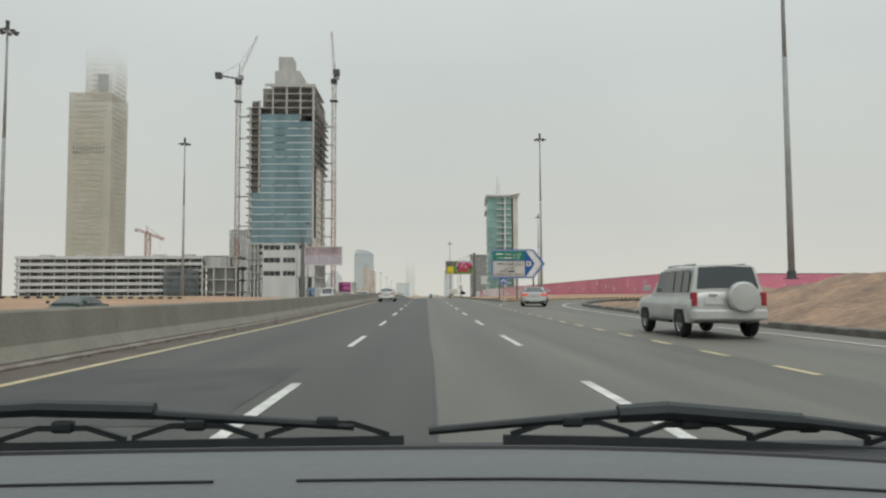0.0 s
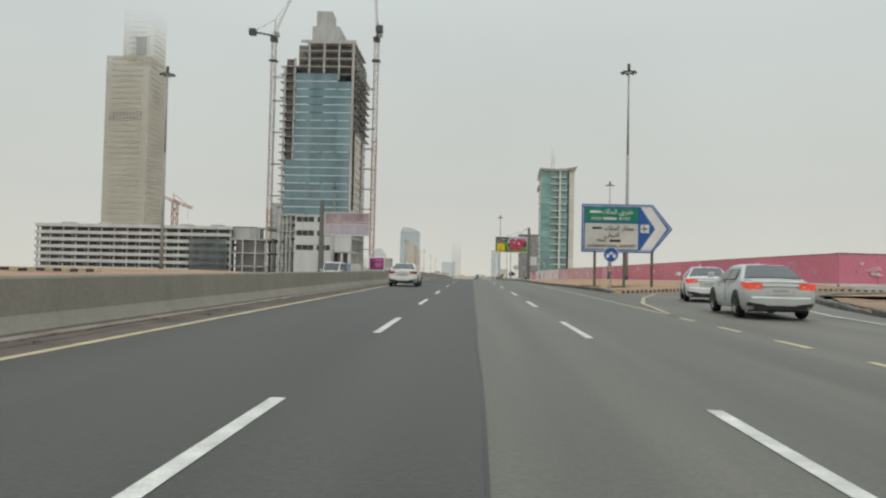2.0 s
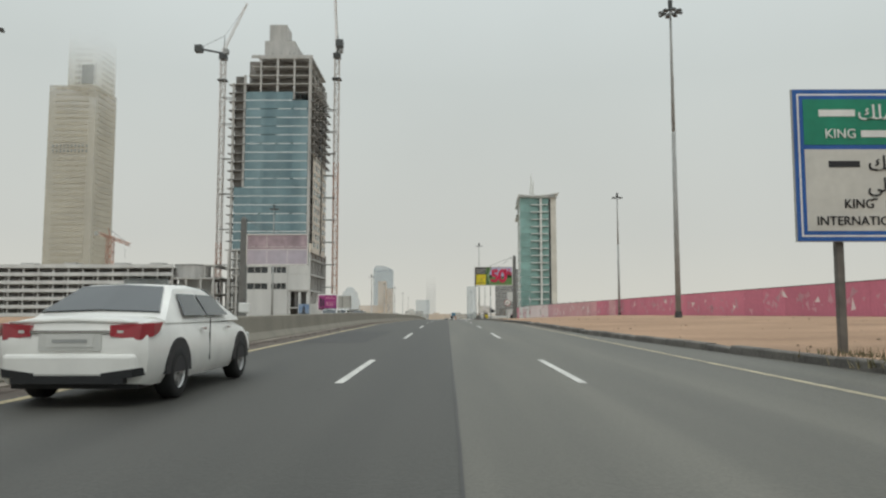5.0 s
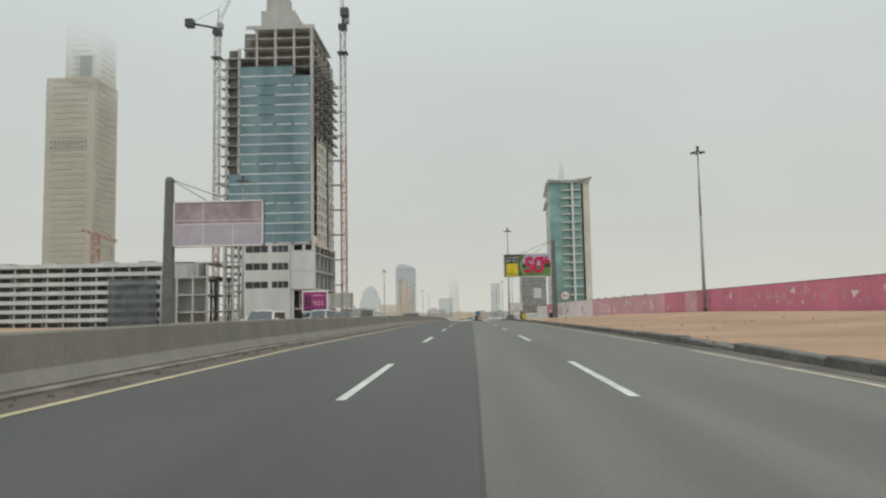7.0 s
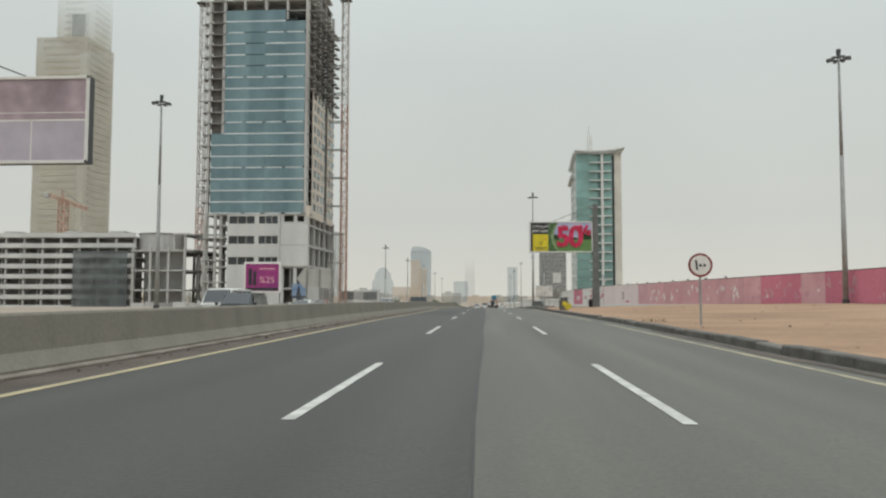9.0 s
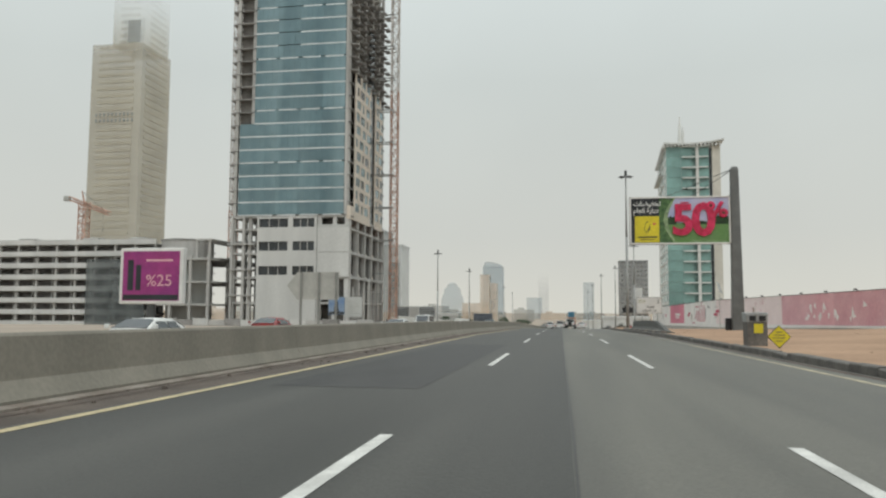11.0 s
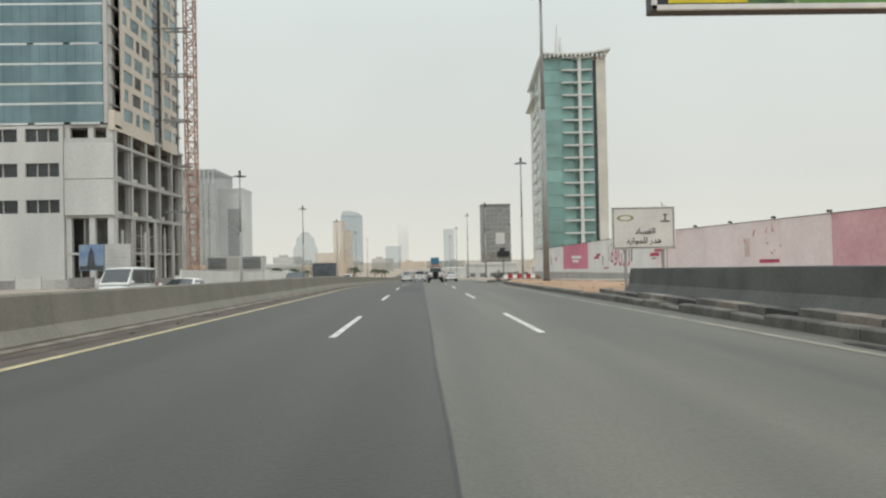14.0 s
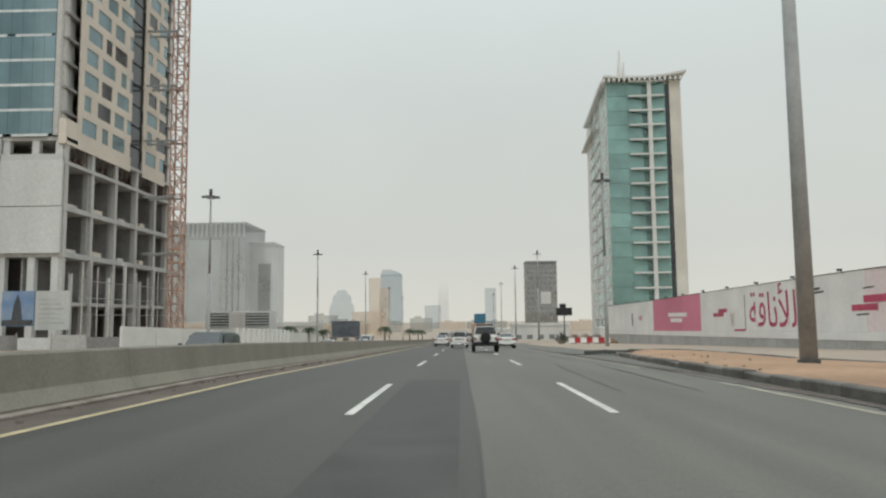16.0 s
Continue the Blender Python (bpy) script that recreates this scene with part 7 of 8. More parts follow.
# traffic beyond the barrier, nose towards the camera
for k_, lab, m_, x_, y_, hd in (("suv", "white off-road car beyond the barrier", CAR_WHITE, -11.5, 176.0, 180), ("van", "white van beyond the barrier", CAR_WHITE, -15.6, 214.0, 180), ("suv", "dark off-road car beyond the barrier", CAR_DARK, -12.0, 206.0, 180),
                              ("sedan", "white saloon car beyond the barrier", CAR_WHITE, -15.0, 232.0, 180), ("van", "long white van beyond the barrier", CAR_WHITE, -17.5, 306.0, 180), ("sedan", "red saloon car beyond the barrier", CAR_RED, -18.0, 252.0, 180),
                              ("sedan", "pale saloon car beyond the barrier", CAR_PALE, -11.5, 262.0, 180), ("sedan", "white saloon car beyond the barrier", CAR_WHITE, -12.0, 300.0, 180), ("suv", "dark green car beyond the barrier", CAR_GREEN, -10.6, 328.0, 180),
                              ("sedan", "silver saloon car beyond the barrier", CAR_SILVER, -13.0, 372.0, 180), ("sedan", "green saloon car beyond the barrier", CAR_GREEN, -18.5, 66.0, 180), ("van", "white van beyond the barrier", CAR_WHITE, -14.0, 140.0, 180),
                              ("sedan", "white saloon car beyond the barrier", CAR_WHITE, -11.5, 388.0, 180), ("van", "white van beyond the barrier", CAR_WHITE, -15.0, 420.0, 180)):
    car(k_, lab, m_, x_ - 1.5, y_, hd, dz=-0.45)

# ---------------- the car that carries the camera, at the start of the drive ----------------
EZ = 1.143
DASH = material("dashboard_plastic", (0.145, 0.15, 0.15), 0.6, var=0.06, fine=90, coarse=1.5, bump=0.08)
WIPER = material("wiper_rubber", (0.026, 0.032, 0.034), 0.5, var=0.15, fine=30, bump=0.05)
own = thing("minivan", "silver minivan with a grey dashboard and parked wipers", "car", at=Matrix.Translation((-0.195, 21.5, 0)) @ Matrix.Rotation(radians(-0.56), 4, "Z") @ Matrix.Translation((0.024, 0, 0)))
# lower shell: bonnet, flanks and tail, open above the belt line
st = ((0.95, 0.84, 0.86), (1.2, 0.84, 0.84), (1.55, 0.82, 0.76), (1.85, 0.76, 0.63), (2.0, 0.62, 0.5))
part("bonnet", Geo().loft([ring_section(a, b, 0.3, c, 0.02) for a, b, c in st]), CAR_SILVER, own, smooth=True)
for s in (-1, 1):
    part("side_panel", Geo().box(s * 0.88 - 0.05, -2.6, 0.28, s * 0.88 + 0.05, 1.0, 0.98), CAR_SILVER, own, bevel=0.03)
    part("roof_pillar", Geo().tube((s * 0.88, 0.85, 0.98), (s * 0.74, 0.1, 1.62), 0.045, n=8), CAR_SILVER, own)
    part("roof_pillar", Geo().box(s * 0.84 - 0.04, -0.95, 0.98, s * 0.84 + 0.04, -0.85, 1.64), CAR_SILVER, own)
    part("roof_pillar", Geo().box(s * 0.84 - 0.05, -2.6, 0.98, s * 0.84 + 0.05, -2.4, 1.64), CAR_SILVER, own)
    for yy in (1.25, -1.6):
        wheel(own, s * 0.68, yy, 0.33, 0.2, s)
part("roof", Geo().box(-0.8, -2.6, 1.62, 0.8, 0.1, 1.68), CAR_SILVER, own, bevel=0.02)
part("tailgate", Geo().box(-0.86, -2.65, 0.3, 0.86, -2.58, 1.0), CAR_SILVER, own)
part("floor_pan", Geo().box(-0.85, -2.6, 0.24, 0.85, 1.0, 0.3), PLASTIC, own)
# dashboard top: gently crowned, its far edge bowing back towards the sides
rings = []
n = 25
for d, drop in ((0.30, 0.235), (0.42, 0.196), (0.52, 0.182), (0.60, 0.170), (0.66, 0.163), (0.70, 0.160), (0.755, 0.158), (0.77, 0.175), (0.77, 0.30)):
    row = []
    for i in range(n):
        u = -1 + 2 * i / (n - 1)
        bow = 0.16 * max(0, u) ** 2 * (d / 0.77) + 0.02 * u * u
        row.append((0.8 * u, d - bow, EZ - drop - 0.018 * max(0, u) ** 2 - 0.006 * u * u))
    rings.append(row)
g = Geo()
for r_ in rings:
    g.v += r_
g.f = [(i * n + j, i * n + j + 1, (i + 1) * n + j + 1, (i + 1) * n + j) for i in range(len(rings) - 1) for j in range(n - 1)]
dash = part("dashboard", g, DASH, own, "matt grey dashboard top", smooth=True)


def dash_line(u0, u1, d, drop, r, mat, name):
    g = Geo()
    m = 14
    pts = []
    for i in range(m + 1):
        u = u0 + (u1 - u0) * i / m
        bow = 0.16 * max(0, u) ** 2 * (d / 0.77) + 0.02 * u * u
        pts.append((0.8 * u, d - bow, EZ - drop - 0.018 * max(0, u) ** 2 - 0.006 * u * u))
    for a, b in zip(pts, pts[1:]):
        g.tube(a, b, r, n=6)
    return part(name, g, mat, dash)


dash_line(-0.95, -0.27, 0.655, 0.1625, 0.0014, PLASTIC, "vent_slot")
dash_line(-0.18, 0.95, 0.655, 0.1625, 0.0014, PLASTIC, "vent_slot")
dash_line(-0.98, 0.98, 0.765, 0.161, 0.006, SIGN_BLACK, "edge_seal")
part("cowl", Geo().loft([[(-0.84, a, z), (0.84, a, z), (0.84, a, z - 0.05), (-0.84, a, z - 0.05)] for a, z in ((0.78, EZ - 0.178), (0.93, EZ - 0.19), (1.0, EZ - 0.2))]), PLASTIC, own, "black plastic windscreen cowl")


def wiper(x0, x1, spine, name_label):
    """Blade from x0 to x1 with a sprung frame; spine lists the arm's points."""
    w_ = part("wiper", Geo().loft([[(x, 0.9 - 0.10 * max(0, x) ** 2 + a, z0 + b) for a, b in ((-0.006, -0.012), (0.006, -0.012), (0.003, 0.006), (-0.003, 0.006))] for x, z0 in ((x0 + (x1 - x0) * i / 12, EZ - 0.176 - 0.03 * max(0, x0 + (x1 - x0) * i / 12) ** 2 - 0.012 * abs((x0 + (x1 - x0) * i / 12))) for i in range(13))]), WIPER, own, name_label)
    for (a, b, r0, r1), piece in zip(spine, ("arm_tip", "arm_cover", "arm", "arm_root") if spine[0][0][0] < -0.5 else ("arm_tip", "arm_joint", "arm_cover", "arm")):
        part(piece, Geo().tube(a, b, r0, r1, n=8), WIPER, w_)
    for k in range(4):
        c = x0 + (x1 - x0) * (0.14 + 0.24 * k)
        z0 = EZ - 0.168 - 0.03 * max(0, c) ** 2 - 0.012 * abs(c)
        pts = [(c - 0.075, 0.9, z0), (c - 0.03, 0.9, z0 + 0.014), (c + 0.03, 0.9, z0 + 0.014), (c + 0.075, 0.9, z0)]
        yoke = Geo().loft([[(x, 0.9 + a * 0.0034, z + b * 0.0034) for a, b in ((-1, -1), (1, -1), (1, 1), (-1, 1))] for x, _, z in pts])
        part("yoke", yoke, WIPER, w_)
        part("pivot", Geo().box(c - 0.013, 0.893, z0 + 0.008, c + 0.013, 0.907, z0 + 0.023), WIPER, w_, bevel=0.004)
    return w_


wz = EZ - 0.148
wiper(-0.72, -0.06, (((-0.75, 0.9, wz), (-0.5, 0.9, wz + 0.012), 0.006, 0.010), ((-0.5, 0.9, wz + 0.012), (-0.36, 0.9, wz + 0.008), 0.0105, 0.0105), ((-0.36, 0.9, wz + 0.004), (-0.12, 0.9, wz - 0.012), 0.006, 0.005)), "black wiper with a sprung frame")
wiper(0.06, 0.66, (((-0.03, 0.9, wz - 0.018), (0.2, 0.9, wz + 0.001), 0.005, 0.006), ((0.2, 0.9, wz + 0.001), (0.26, 0.9, wz + 0.004), 0.011, 0.012), ((0.26, 0.9, wz + 0.004), (0.42, 0.89, wz - 0.008), 0.012, 0.010), ((0.42, 0.89, wz - 0.008), (0.62, 0.87, wz - 0.03), 0.0075, 0.005)), "black wiper with a sprung frame")

# ---------------- roadside clutter ----------------
bn = thing("litter_bin", "weathered grey litter bin standing behind the kerb", "bin", at=(7.0, 231.7, gz(231.7) + 0.12))
part("bin_body", Geo().loft([[(-f, -0.33, z), (f, -0.33, z), (f, 0.33, z), (-f, 0.33, z)] for f, z in ((0.36, 0), (0.365, 0.86), (0.375, 0.9))]), KERB, bn, bevel=0.03)
part("bin_hood", Geo().loft([[(-f, -g_, z), (f, -g_, z), (f, g_, z), (-f, g_, z)] for f, g_, z in ((0.37, 0.33, 0.9), (0.39, 0.36, 1.2), (0.37, 0.34, 1.26))]), STEEL_POLE, bn, bevel=0.02)
for x in (-0.16, 0.18):
    part("opening", Geo().box(x - 0.11, -0.37, 0.96, x + 0.11, -0.34, 1.14), PLASTIC, bn)
part("yellow_mark", Geo().box(-0.12, -0.345, 0.5, 0.2, -0.328, 0.84), SIGN_YELLOW, bn)
yd = thing("warning_sign", "yellow diamond warning sign low on a post behind the kerb", "road sign", at=(7.1, 229.0, gz(229) + 0.1))
part("post", Geo().tube((0, 0.04, 0), (0, 0.04, 0.75), 0.03, n=8), STEEL_POLE, yd)
part("plate", Geo().prism([(0, 0.05), (0.39, 0.44), (0, 0.83), (-0.39, 0.44)], -0.02, 0.0), SIGN_BLACK, yd)
part("face", Geo().prism([(0, 0.08), (0.36, 0.44), (0, 0.80), (-0.36, 0.44)], -0.026, -0.019), SIGN_YELLOW, yd)
for k, z in enumerate((0.3, 0.4, 0.5, 0.6)):
    w_ = 0.3 - abs(z - 0.44)
    part("lettering_bar", Geo().box(-w_ * 0.75, -0.031, z - 0.015, w_ * 0.75, -0.025, z + 0.015), STEEL_DARK, yd)
fl_ = thing("floodlight_mast", "thin mast with a tilted floodlight frame in front of the hoarding", "street lamp", at=(27.1, 337.0, gz(337) - 0.75))
part("mast", Geo().tube((0, 0, 0), (0, 0, 7.5), 0.06, 0.05, 8), SIGN_GREY, fl_)
for dx in (-0.2, 0.16):
    part("lamp_head", Geo().loft([[(dx - 0.1, 0.9, 9.0 - dx), (dx + 0.1, 0.9, 9.0 - dx), (dx + 0.1, 1.0, 9.1 - dx), (dx - 0.1, 1.0, 9.1 - dx)], [(dx + 0.2, -0.3, 7.15 - dx), (dx + 0.4, -0.3, 7.15 - dx), (dx + 0.4, -0.2, 7.25 - dx), (dx + 0.2, -0.2, 7.25 - dx)]]), STEEL_POLE, fl_)
part("head_bar", Geo().tube((-0.25, 0, 7.45), (0.5, 0, 7.5), 0.04, n=6), STEEL_POLE, fl_)
# striped barriers and a dark round sign by the side street
for k in range(7):
    rb = thing("striped_barrier", "red and white plastic road barrier", "barrier", "plastic road barriers", at=Matrix.Translation((17.4 + 0.98 * k, 414, gz(414) + 0.1)) @ Matrix.Rotation(radians(-90), 4, "Z"))
    part("base_block", Geo().prism([(-0.3, 0), (0.3, 0), (0.14, 0.45), (-0.14, 0.45)], 0, 0.94, "y"), SIGN_RED if k % 2 else WHITE_PANEL, rb, bevel=0.04)
    part("top_rail", Geo().prism([(-0.14, 0.45), (0.14, 0.45), (0.1, 0.85), (-0.1, 0.85)], 0, 0.94, "y"), SIGN_RED if k % 2 else WHITE_PANEL, rb, bevel=0.03)
BARK = material("palm_bark", (0.13, 0.105, 0.08), 0.9, var=0.25, fine=8, bump=0.3)
BUSH = material("dark_bush_leaf", (0.05, 0.075, 0.04), 0.8, var=0.3, fine=6, bump=0.0, rand=0.1)
PETAL = material("dark_red_petal", (0.20, 0.045, 0.045), 0.8, var=0.3, fine=6, bump=0.0)


def shrub(name, label, mat, x, y, wide, high, count, seed, category="shrub"):
    """Many small leaf blades in an uneven heap on short stems."""
    rs = random.Random(seed)
    root = thing(name, label, category, at=(x, y, gz(y) + 0.1))
    g, st = Geo(), Geo()
    for i in range(count):
        a, r = rs.uniform(0, 6.28), wide * math.sqrt(rs.random())
        px, py = r * math.cos(a), 0.5 * r * math.sin(a)
        z = high * (1 - 0.6 * (r / wide) ** 2) * rs.uniform(0.25, 1.0)
        b, q = rs.uniform(0, 6.28), rs.uniform(0.10, 0.2)
        dx, dy = q * math.cos(b), q * math.sin(b)
        g.add([(px - dx, py - dy, z), (px + dy * 0.5, py - dx * 0.5, z + q * 0.4), (px + dx, py + dy, z + q * 0.8), (px - dy * 0.5, py + dx * 0.5, z + q * 0.5)], [(0, 1, 2, 3)])
        if i % 14 == 0:
            st.tube((px * 0.4, py * 0.4, -0.15), (px, py, z), 0.03, 0.015, 5)
    part("leaves", g, mat, root)
    part("stems", st, BARK, root)


shrub("bush", "dense dark green roadside bush", BUSH, 16.5, 416, 1.1, 1.9, 420, 5)
for k in range(3):
    shrub("flower_bed", "low bed of dark red flowers behind the striped barriers", PETAL, 18.7 + 1.9 * k, 416.5, 1.15, 1.55, 340, 11 + k, "flowers")
rings = []
for q, z in ((1.0, -0.1), (0.82, 0.35), (0.55, 0.75), (0.2, 0.95)):
    rings.append([(24.3 + 1.9 * q * math.cos(6.283 * i / 14) * (1 + 0.2 * math.sin(3.1 * i)), 417 + 1.6 * q * math.sin(6.283 * i / 14), gz(417) + z) for i in range(14)])
solid("earth_heap", Geo().loft(rings), SAND_DARK, "small heap of red-brown earth beside the striped barriers", "earth", smooth=True)
ds = thing("advert_lightbox", "dark double lightbox sign on a pole", "road sign", at=(20.5, 441, gz(441)))
part("pole", Geo().tube((0, 0, 0), (0, 0, 5.5), 0.14, 0.12, 8), STEEL_DARK, ds)
part("panel", Geo().box(-1.6, -0.2, 5.4, 1.6, 0.2, 7.0), PLASTIC, ds, bevel=0.1)
part("panel", Geo().box(-0.9, -0.15, 7.0, 0.4, 0.15, 7.8), PLASTIC, ds, bevel=0.1)
SCREEN = material("screen_slate", (0.115, 0.13, 0.155), 0.4, var=0.15, fine=2, coarse=0.6, bump=0.0)
sc_ = thing("roadside_screen", "dark slate-blue roadside screen on short legs", "billboard", at=(-31.8, 470, gz(470)))
part("screen", Geo().box(0, 0, 1.6, 6.8, 0.3, 5.45), SCREEN, sc_, bevel=0.05)
part("frame", Geo().box(-0.12, -0.04, 1.48, 6.92, -0.002, 1.6).box(-0.12, -0.04, 5.45, 6.92, -0.002, 5.57).box(-0.12, -0.04, 1.6, 0, -0.002, 5.45).box(6.8, -0.04, 1.6, 6.92, -0.002, 5.45), STEEL_POLE, sc_)
for x in (0.6, 3.4, 6.2):
    part("leg", Geo().box(x - 0.1, 0.05, 0, x + 0.1, 0.25, 1.6), STEEL_DARK, sc_)
# dark louvred roadside sheds beyond the left wall
sh = thing("utility_shed", "pale utility shed with two dark louvred openings", "shed", at=(-59.4, 460, gz(460)))
part("body", Geo().box(0, 0, 0, 15.4, 5, 7.7), CONCRETE_PALE, sh, bevel=0.05)
part("centre_panel", Geo().box(5.9, -0.06, 4.0, 9.0, 0.0, 7.3), CONCRETE_RAW, sh)
for xa, xb in ((0.5, 5.6), (9.3, 14.9)):
    part("opening", Geo().box(xa, -0.03, 4.1, xb, 0.0, 7.3), GLASS_DARK, sh)
    for k in range(5):
        part("louvre", Geo().prism([(-0.22, 4.15 + k * 0.64), (-0.04, 4.45 + k * 0.64), (-0.04, 4.5 + k * 0.64), (-0.22, 4.2 + k * 0.64)], xa, xb, "x"), STEEL_POLE, sh)


# palms
LEAF = material("palm_leaf", (0.055, 0.085, 0.04), 0.6, var=0.25, fine=6, bump=0.0)


def palm(h):
    root = thing("palm_tree", "date palm with drooping grey-green fronds", "tree", "roadside palms")
    part("trunk", Geo().loft([[(r * math.cos(2 * math.pi * i / 9), r * math.sin(2 * math.pi * i / 9), z) for i in range(9)] for r, z in ((0.34, 0), (0.26, 0.6), (0.22, h * 0.6), (0.26, h - 0.3), (0.18, h))]), BARK, root)
    g = Geo()
    rp = random.Random(3)
    for k in range(26):
        a = k * 2.399
        lift = rp.uniform(-0.1, 1.0)
        c, s = math.cos(a), math.sin(a)
        prev = (0, 0, h)
        for j in range(1, 7):
            u = j / 6
            rr = 2.6 * u
            z = h + 1.7 * lift * u - 2.4 * u * u
            cur = (c * rr, s * rr, z)
            wv = 0.38 * (1 - 0.7 * u)
            g.add([(prev[0] - s * wv, prev[1] + c * wv, prev[2] - 0.12), prev, cur, (cur[0] - s * wv, cur[1] + c * wv, cur[2] - 0.2)], [(0, 1, 2, 3)])
            g.add([(prev[0] + s * wv, prev[1] - c * wv, prev[2] - 0.12), prev, cur, (cur[0] + s * wv, cur[1] - c * wv, cur[2] - 0.2)], [(0, 1, 2, 3)])
            prev = cur
    part("crown", g, LEAF, root)
    return root


p0 = palm(5.0)
p0.matrix_world = Matrix.Translation((-42.0, 470, gz(470))) @ Matrix.Scale(0.85, 4)
for x_, y_, s_ in ((-37.8, 472, 0.92), (-33.8, 470, 0.8), (-26.2, 540, 1.2), (-22, 601, 1.15), (-22, 660, 1.2), (-22.3, 704, 1.2)):
    copy_thing(p0, Matrix.Translation((x_, y_, gz(y_))) @ Matrix.Rotation(x_ * 3.1, 4, "Z") @ Matrix.Scale(s_, 4))


# resurfaced patches and a drain in the lanes
PATCH = material("asphalt_patch", (0.057, 0.055, 0.052), 0.63, var=0.2, fine=50, coarse=1.0, bump=0.3)
for x0, x1, y0, y1 in ((-5.3, -2.1, 28, 33), (-5.2, -3.0, 118, 131), (-4.9, -2.4, 214, 233), (-1.5, -0.3, 296, 309)):
    solid("road_patch", ribbon(x0, x1, y0, y1, 0.004, 2.0), PATCH, "slightly darker patch of asphalt", "road", "structure")

# sand and a striped kerb beyond the other carriageway
g = Geo()
for i in range(30):
    y = -40 + i * 8
    for j in range(9):
        a = j / 8
        x = -21.2 - (62 + 16 * noise.noise((y * 0.035, 4.0, 1.0))) * a
        yj = y + 34 * (i / 29) ** 4 * noise.noise((a * 2.6, 7.0, 2.0))
        g.v.append((x, yj, gz(yj) - 0.02 + 0.8 * math.sin(math.pi * a) * (0.6 + 0.5 * noise.noise((x * 0.06, y * 0.05, 3))) + 0.12 * noise.noise((x * 0.4, y * 0.4, 9)) * math.sin(math.pi * a)))
g.f = [(i * 9 + j, i * 9 + j + 1, (i + 1) * 9 + j + 1, (i + 1) * 9 + j) for i in range(29) for j in range(8)]
solid("sand_verge", g, SAND, "low uneven orange sand beyond the other carriageway", "sand", "structure", smooth=True)
kerb_run("striped_kerb", [(-48 + i * 2.2, 104 + 0.5 * i + 0.12 * i * i, gz(104) + 0.62 - 0.03 * i) for i in range(9)], [PAINT_YELLOW, PAINT_BLACK], "black and yellow striped kerb on the far sand", 0.6, 0.2, 0.3)

# stones and scraps lying on the sand, and grit blown against the kerb
STONE = material("loose_stone", (0.36, 0.26, 0.18), 0.95, var=0.25, fine=9, bump=0.4)
rl = random.Random(21)
g = Geo()
for i in range(300):
    y = rl.uniform(106, 330)
    a = rl.random()
    x = 6.9 + (min(table(HX, y), table(SX, y)) - 8.5) * a ** 1.6
    if y < 127 and x > table(GORE, y) - 0.5:
        continue
    b = (x - 6.3) / (min(table(HX, y), table(SX, y)) - 6.25)
    b = b * b * (3 - 2 * b)
    edge = sand_edge(y)
    z = (gz(y) + 0.14) * (1 - b) + edge * b
    r = rl.choice((0.02, 0.03, 0.04, 0.05, 0.07))
    k = 6
    base = [(x + r * 1.3 * math.cos(6.283 * j / k + i), y + r * math.sin(6.283 * j / k + i) * rl.uniform(0.7, 1.3), z - 0.06) for j in range(k)]
    top = [(x + r * 0.7 * math.cos(6.283 * j / k + i), y + r * 0.6 * math.sin(6.283 * j / k + i), z + r * rl.uniform(0.5, 0.9)) for j in range(k)]
    g.loft([base, top])
solid("loose_stones", g, STONE, "small brown stones and clods scattered over the sand", "stones", "stuff")
for x0, y0, y1, w in ((5.75, 130, 190, 0.28), (5.8, 215, 262, 0.25), (5.78, 300, 360, 0.3), (-6.35, 40, 120, 0.3), (-6.4, 190, 300, 0.28)):
    g = Geo()
    n = int((y1 - y0) / 1.5)
    for i in range(n + 1):
        y = y0 + (y1 - y0) * i / n
        ww = w * (0.35 + 0.9 * abs(noise.noise((y * 0.21, x0, 0)))) * min(1, i / 4, (n - i) / 4)
        g.v += [(x0 - ww, y, gz(y) + 0.003), (x0, y, gz(y) + 0.025), (x0 + ww, y, gz(y) + 0.003)]
    for i in range(n):
        a = 3 * i
        g.f += [(a, a + 1, a + 4, a + 3), (a + 1, a + 2, a + 5, a + 4)]
    solid("blown_sand", g, SHOULDER, "thin drift of dusty sand along the road edge", "sand", "stuff", smooth=True)
# bollards and a dark screen beyond the other carriageway
for k in range(12):
    y = 369 + k * 2.1
    bo = thing("bollard", "tall white painted bollard beside the far carriageway", "bollard", "white bollards", at=(-24.0, y, gz(y)))
    part("stub", Geo().tube((0, 0, 0), (0, 0, 2.2), 0.2, 0.17, 8).tube((0, 0, 2.2), (0, 0, 2.35), 0.17, 0.07, 8), CLAD_WHITE, bo)

# weeds round the sign posts and along the kerb
WEED = material("dry_weed", (0.085, 0.085, 0.045), 0.9, var=0.3, fine=9, bump=0.0, tint=(0.16, 0.12, 0.07))
rw = random.Random(8)
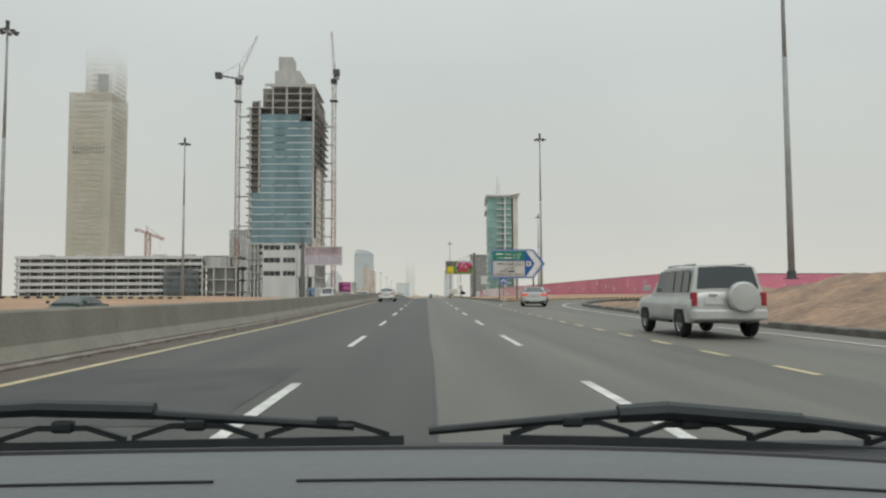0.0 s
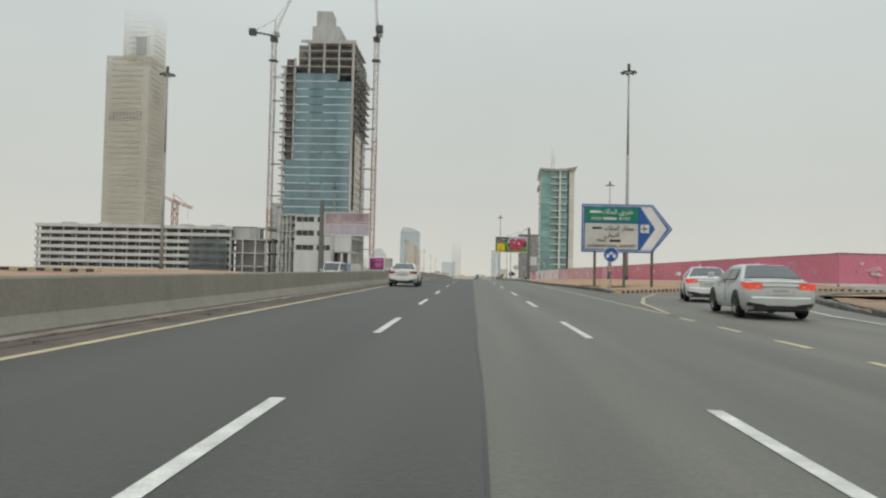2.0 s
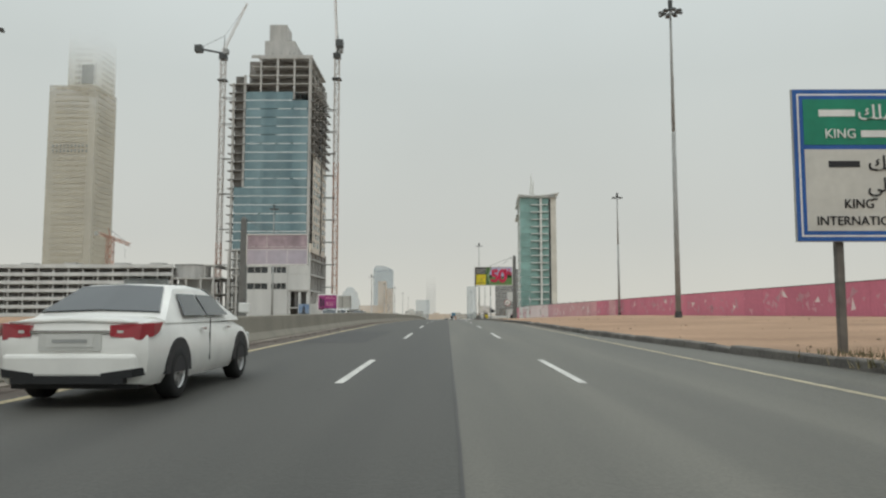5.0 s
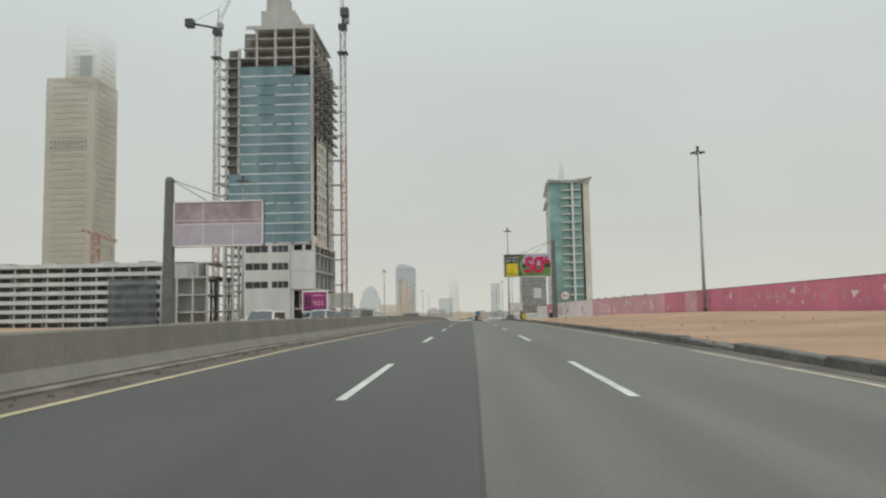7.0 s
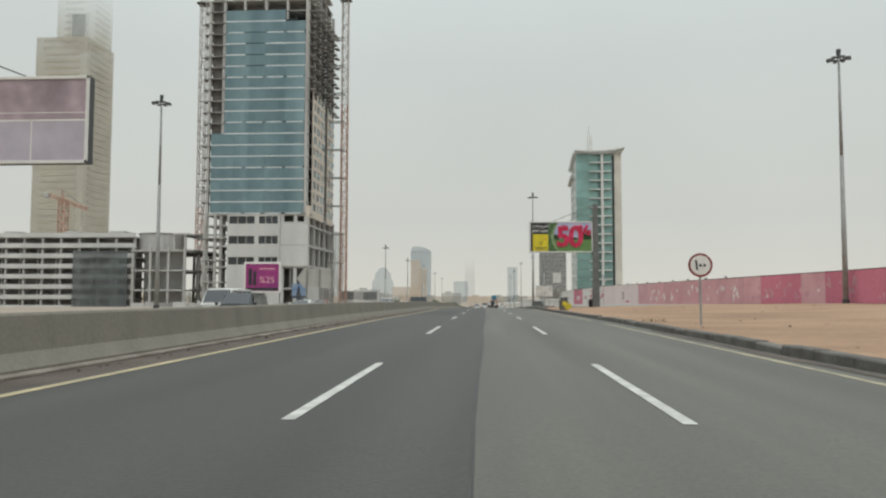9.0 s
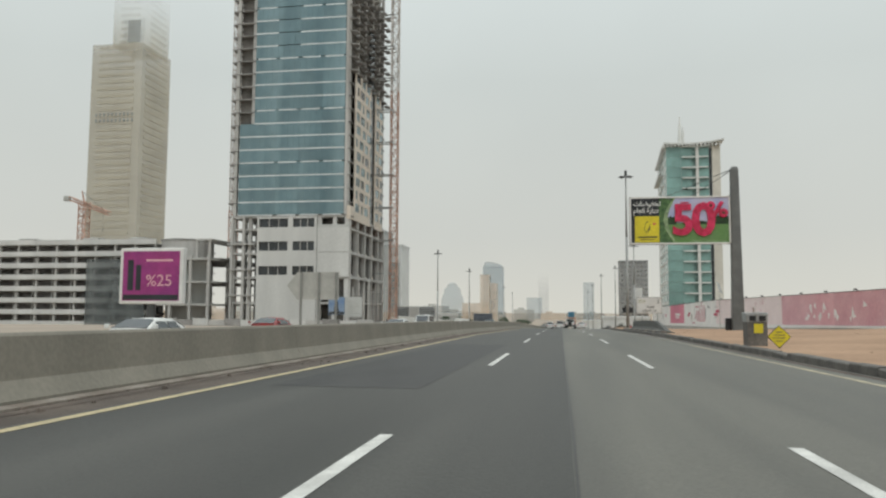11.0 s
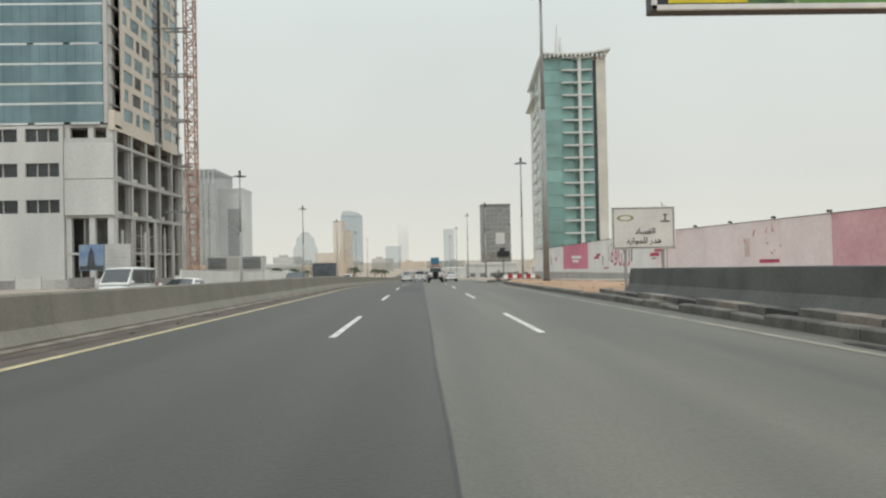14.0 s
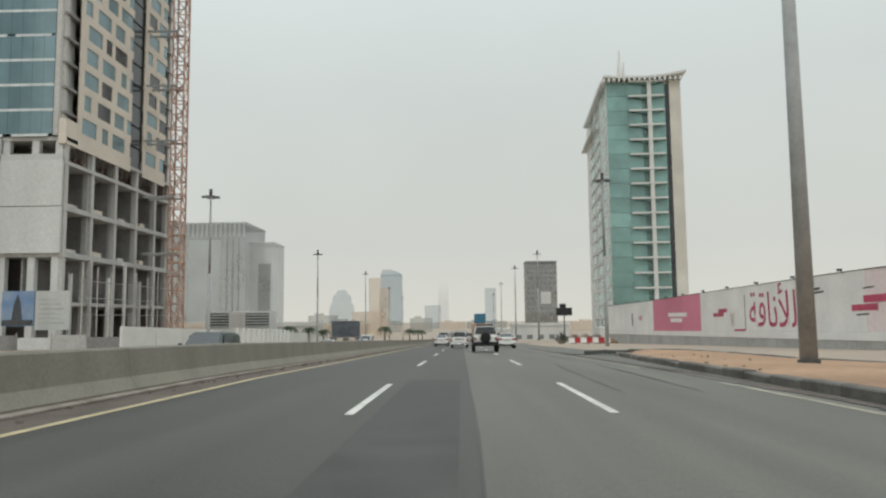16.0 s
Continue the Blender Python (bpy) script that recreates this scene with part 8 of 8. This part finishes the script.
for cx, cy, n_w in ((8.2, 108.6, 26), (9.9, 107.4, 30), (11.1, 109.4, 18), (7.4, 106.2, 12), (16.3, 153.2, 14), (7.2, 196.0, 10)):
    g = Geo()
    for i in range(n_w * 5):
        x, y = cx + rw.gauss(0, 0.35), cy + rw.gauss(0, 0.35)
        z, h, a = gz(y) + 0.1, rw.uniform(0.08, 0.26), rw.uniform(0, 6.28)
        dx, dy = 0.02 * math.cos(a), 0.02 * math.sin(a)
        g.add([(x - dx, y - dy, z), (x + dx, y + dy, z), (x + dy * 4 + dx * 0.3, y - dx * 4 + dy * 0.3, z + h)], [(0, 1, 2)])
    solid("weeds", g, WEED, "low tuft of dry weeds in the sand", "weeds", "stuff")

# tar-sealed cracks and tyre marks on the lanes
TAR = material("tar_seal", (0.042, 0.041, 0.039), 0.5, var=0.2, fine=20, bump=0.05)
for x0, y0, y1, amp in ((-0.1, 20, 360, 0.05), (-3.2, 312, 340, 0.2)):
    g = Geo()
    n = int((y1 - y0) / 1.1)
    for i in range(n + 1):
        y = y0 + (y1 - y0) * i / n
        x = x0 + amp * noise.noise((y * 0.16, x0 * 3, 2)) + 0.2 * amp * noise.noise((y * 0.9, x0, 5))
        w_ = 0.010 + 0.010 * abs(noise.noise((y * 0.7, x0, 8)))
        g.v += [(x - w_, y, gz(y) + 0.005), (x + w_, y, gz(y) + 0.005)]
    g.f = [(2 * i, 2 * i + 1, 2 * i + 3, 2 * i + 2) for i in range(n)]
    solid("crack_seal", g, TAR, "thin wavy tar-sealed crack in the asphalt", "road", "structure")
SKID = material("tyre_mark", (0.082, 0.079, 0.073), 0.6, var=0.3, fine=6, bump=0.1)
for x0, y0, ln, bend in ((2.7, 305, 14, 0.5), (3.0, 322, 9, -0.3)):
    for dx in (0.0, 1.45):
        g = Geo()
        for i in range(13):
            u = i / 12
            x, y = x0 + dx + bend * u * u, y0 + ln * u
            w_ = 0.08 * math.sin(math.pi * (0.08 + 0.84 * u))
            g.v += [(x - w_, y, gz(y) + 0.004), (x + w_, y, gz(y) + 0.004)]
        g.f = [(2 * i, 2 * i + 1, 2 * i + 3, 2 * i + 2) for i in range(12)]
        solid("tyre_mark", g, SKID, "faint dark tyre mark on the asphalt", "road marking", "structure")

# damp stains in the gutter beside the kerb
DAMP = material("damp_asphalt", (0.038, 0.037, 0.035), 0.35, var=0.25, fine=14, coarse=1.5, bump=0.15)
rd = random.Random(52)
for cx, cy, ln, wd in ((5.62, 246.0, 3.2, 0.3), (5.55, 252.5, 2.6, 0.42), (5.7, 257.0, 2.0, 0.25), (5.75, 262.0, 4.5, 0.22), (5.75, 299.0, 5.0, 0.24), (5.72, 308.5, 4.0, 0.3), (5.8, 180.0, 3.0, 0.2)):
    g = Geo()
    ring = []
    for i in range(22):
        a = 2 * math.pi * i / 22
        q = 0.7 + 0.5 * rd.random()
        y = cy + ln * q * math.sin(a)
        ring.append((min(cx + wd * q * math.cos(a), 6.0), y, gz(y) + 0.007))
    g.add(ring, [tuple(range(22))])
    solid("damp_stain", g, DAMP, "dark damp stain in the gutter", "road", "structure")

# crumbs of concrete and dirt along the barrier foot
rb_ = random.Random(44)
g = Geo()
for i in range(520):
    y = rb_.uniform(20, 380)
    x = -6.5 + abs(rb_.gauss(0, 0.22))
    r, z, k = rb_.choice((0.02, 0.03, 0.03, 0.05)), gz(y) + 0.0, 5
    base = [(x + r * 1.3 * math.cos(6.283 * j / k + i), y + r * math.sin(6.283 * j / k + i) * 1.3, z - 0.02) for j in range(k)]
    top = [(x + r * 0.7 * math.cos(6.283 * j / k + i), y + r * 0.6 * math.sin(6.283 * j / k + i), z + r * rb_.uniform(0.5, 1.0)) for j in range(k)]
    g.loft([base, top])
solid("loose_rubble", g, SHOULDER, "crumbs of concrete and dirt along the barrier foot", "rubble", "stuff")
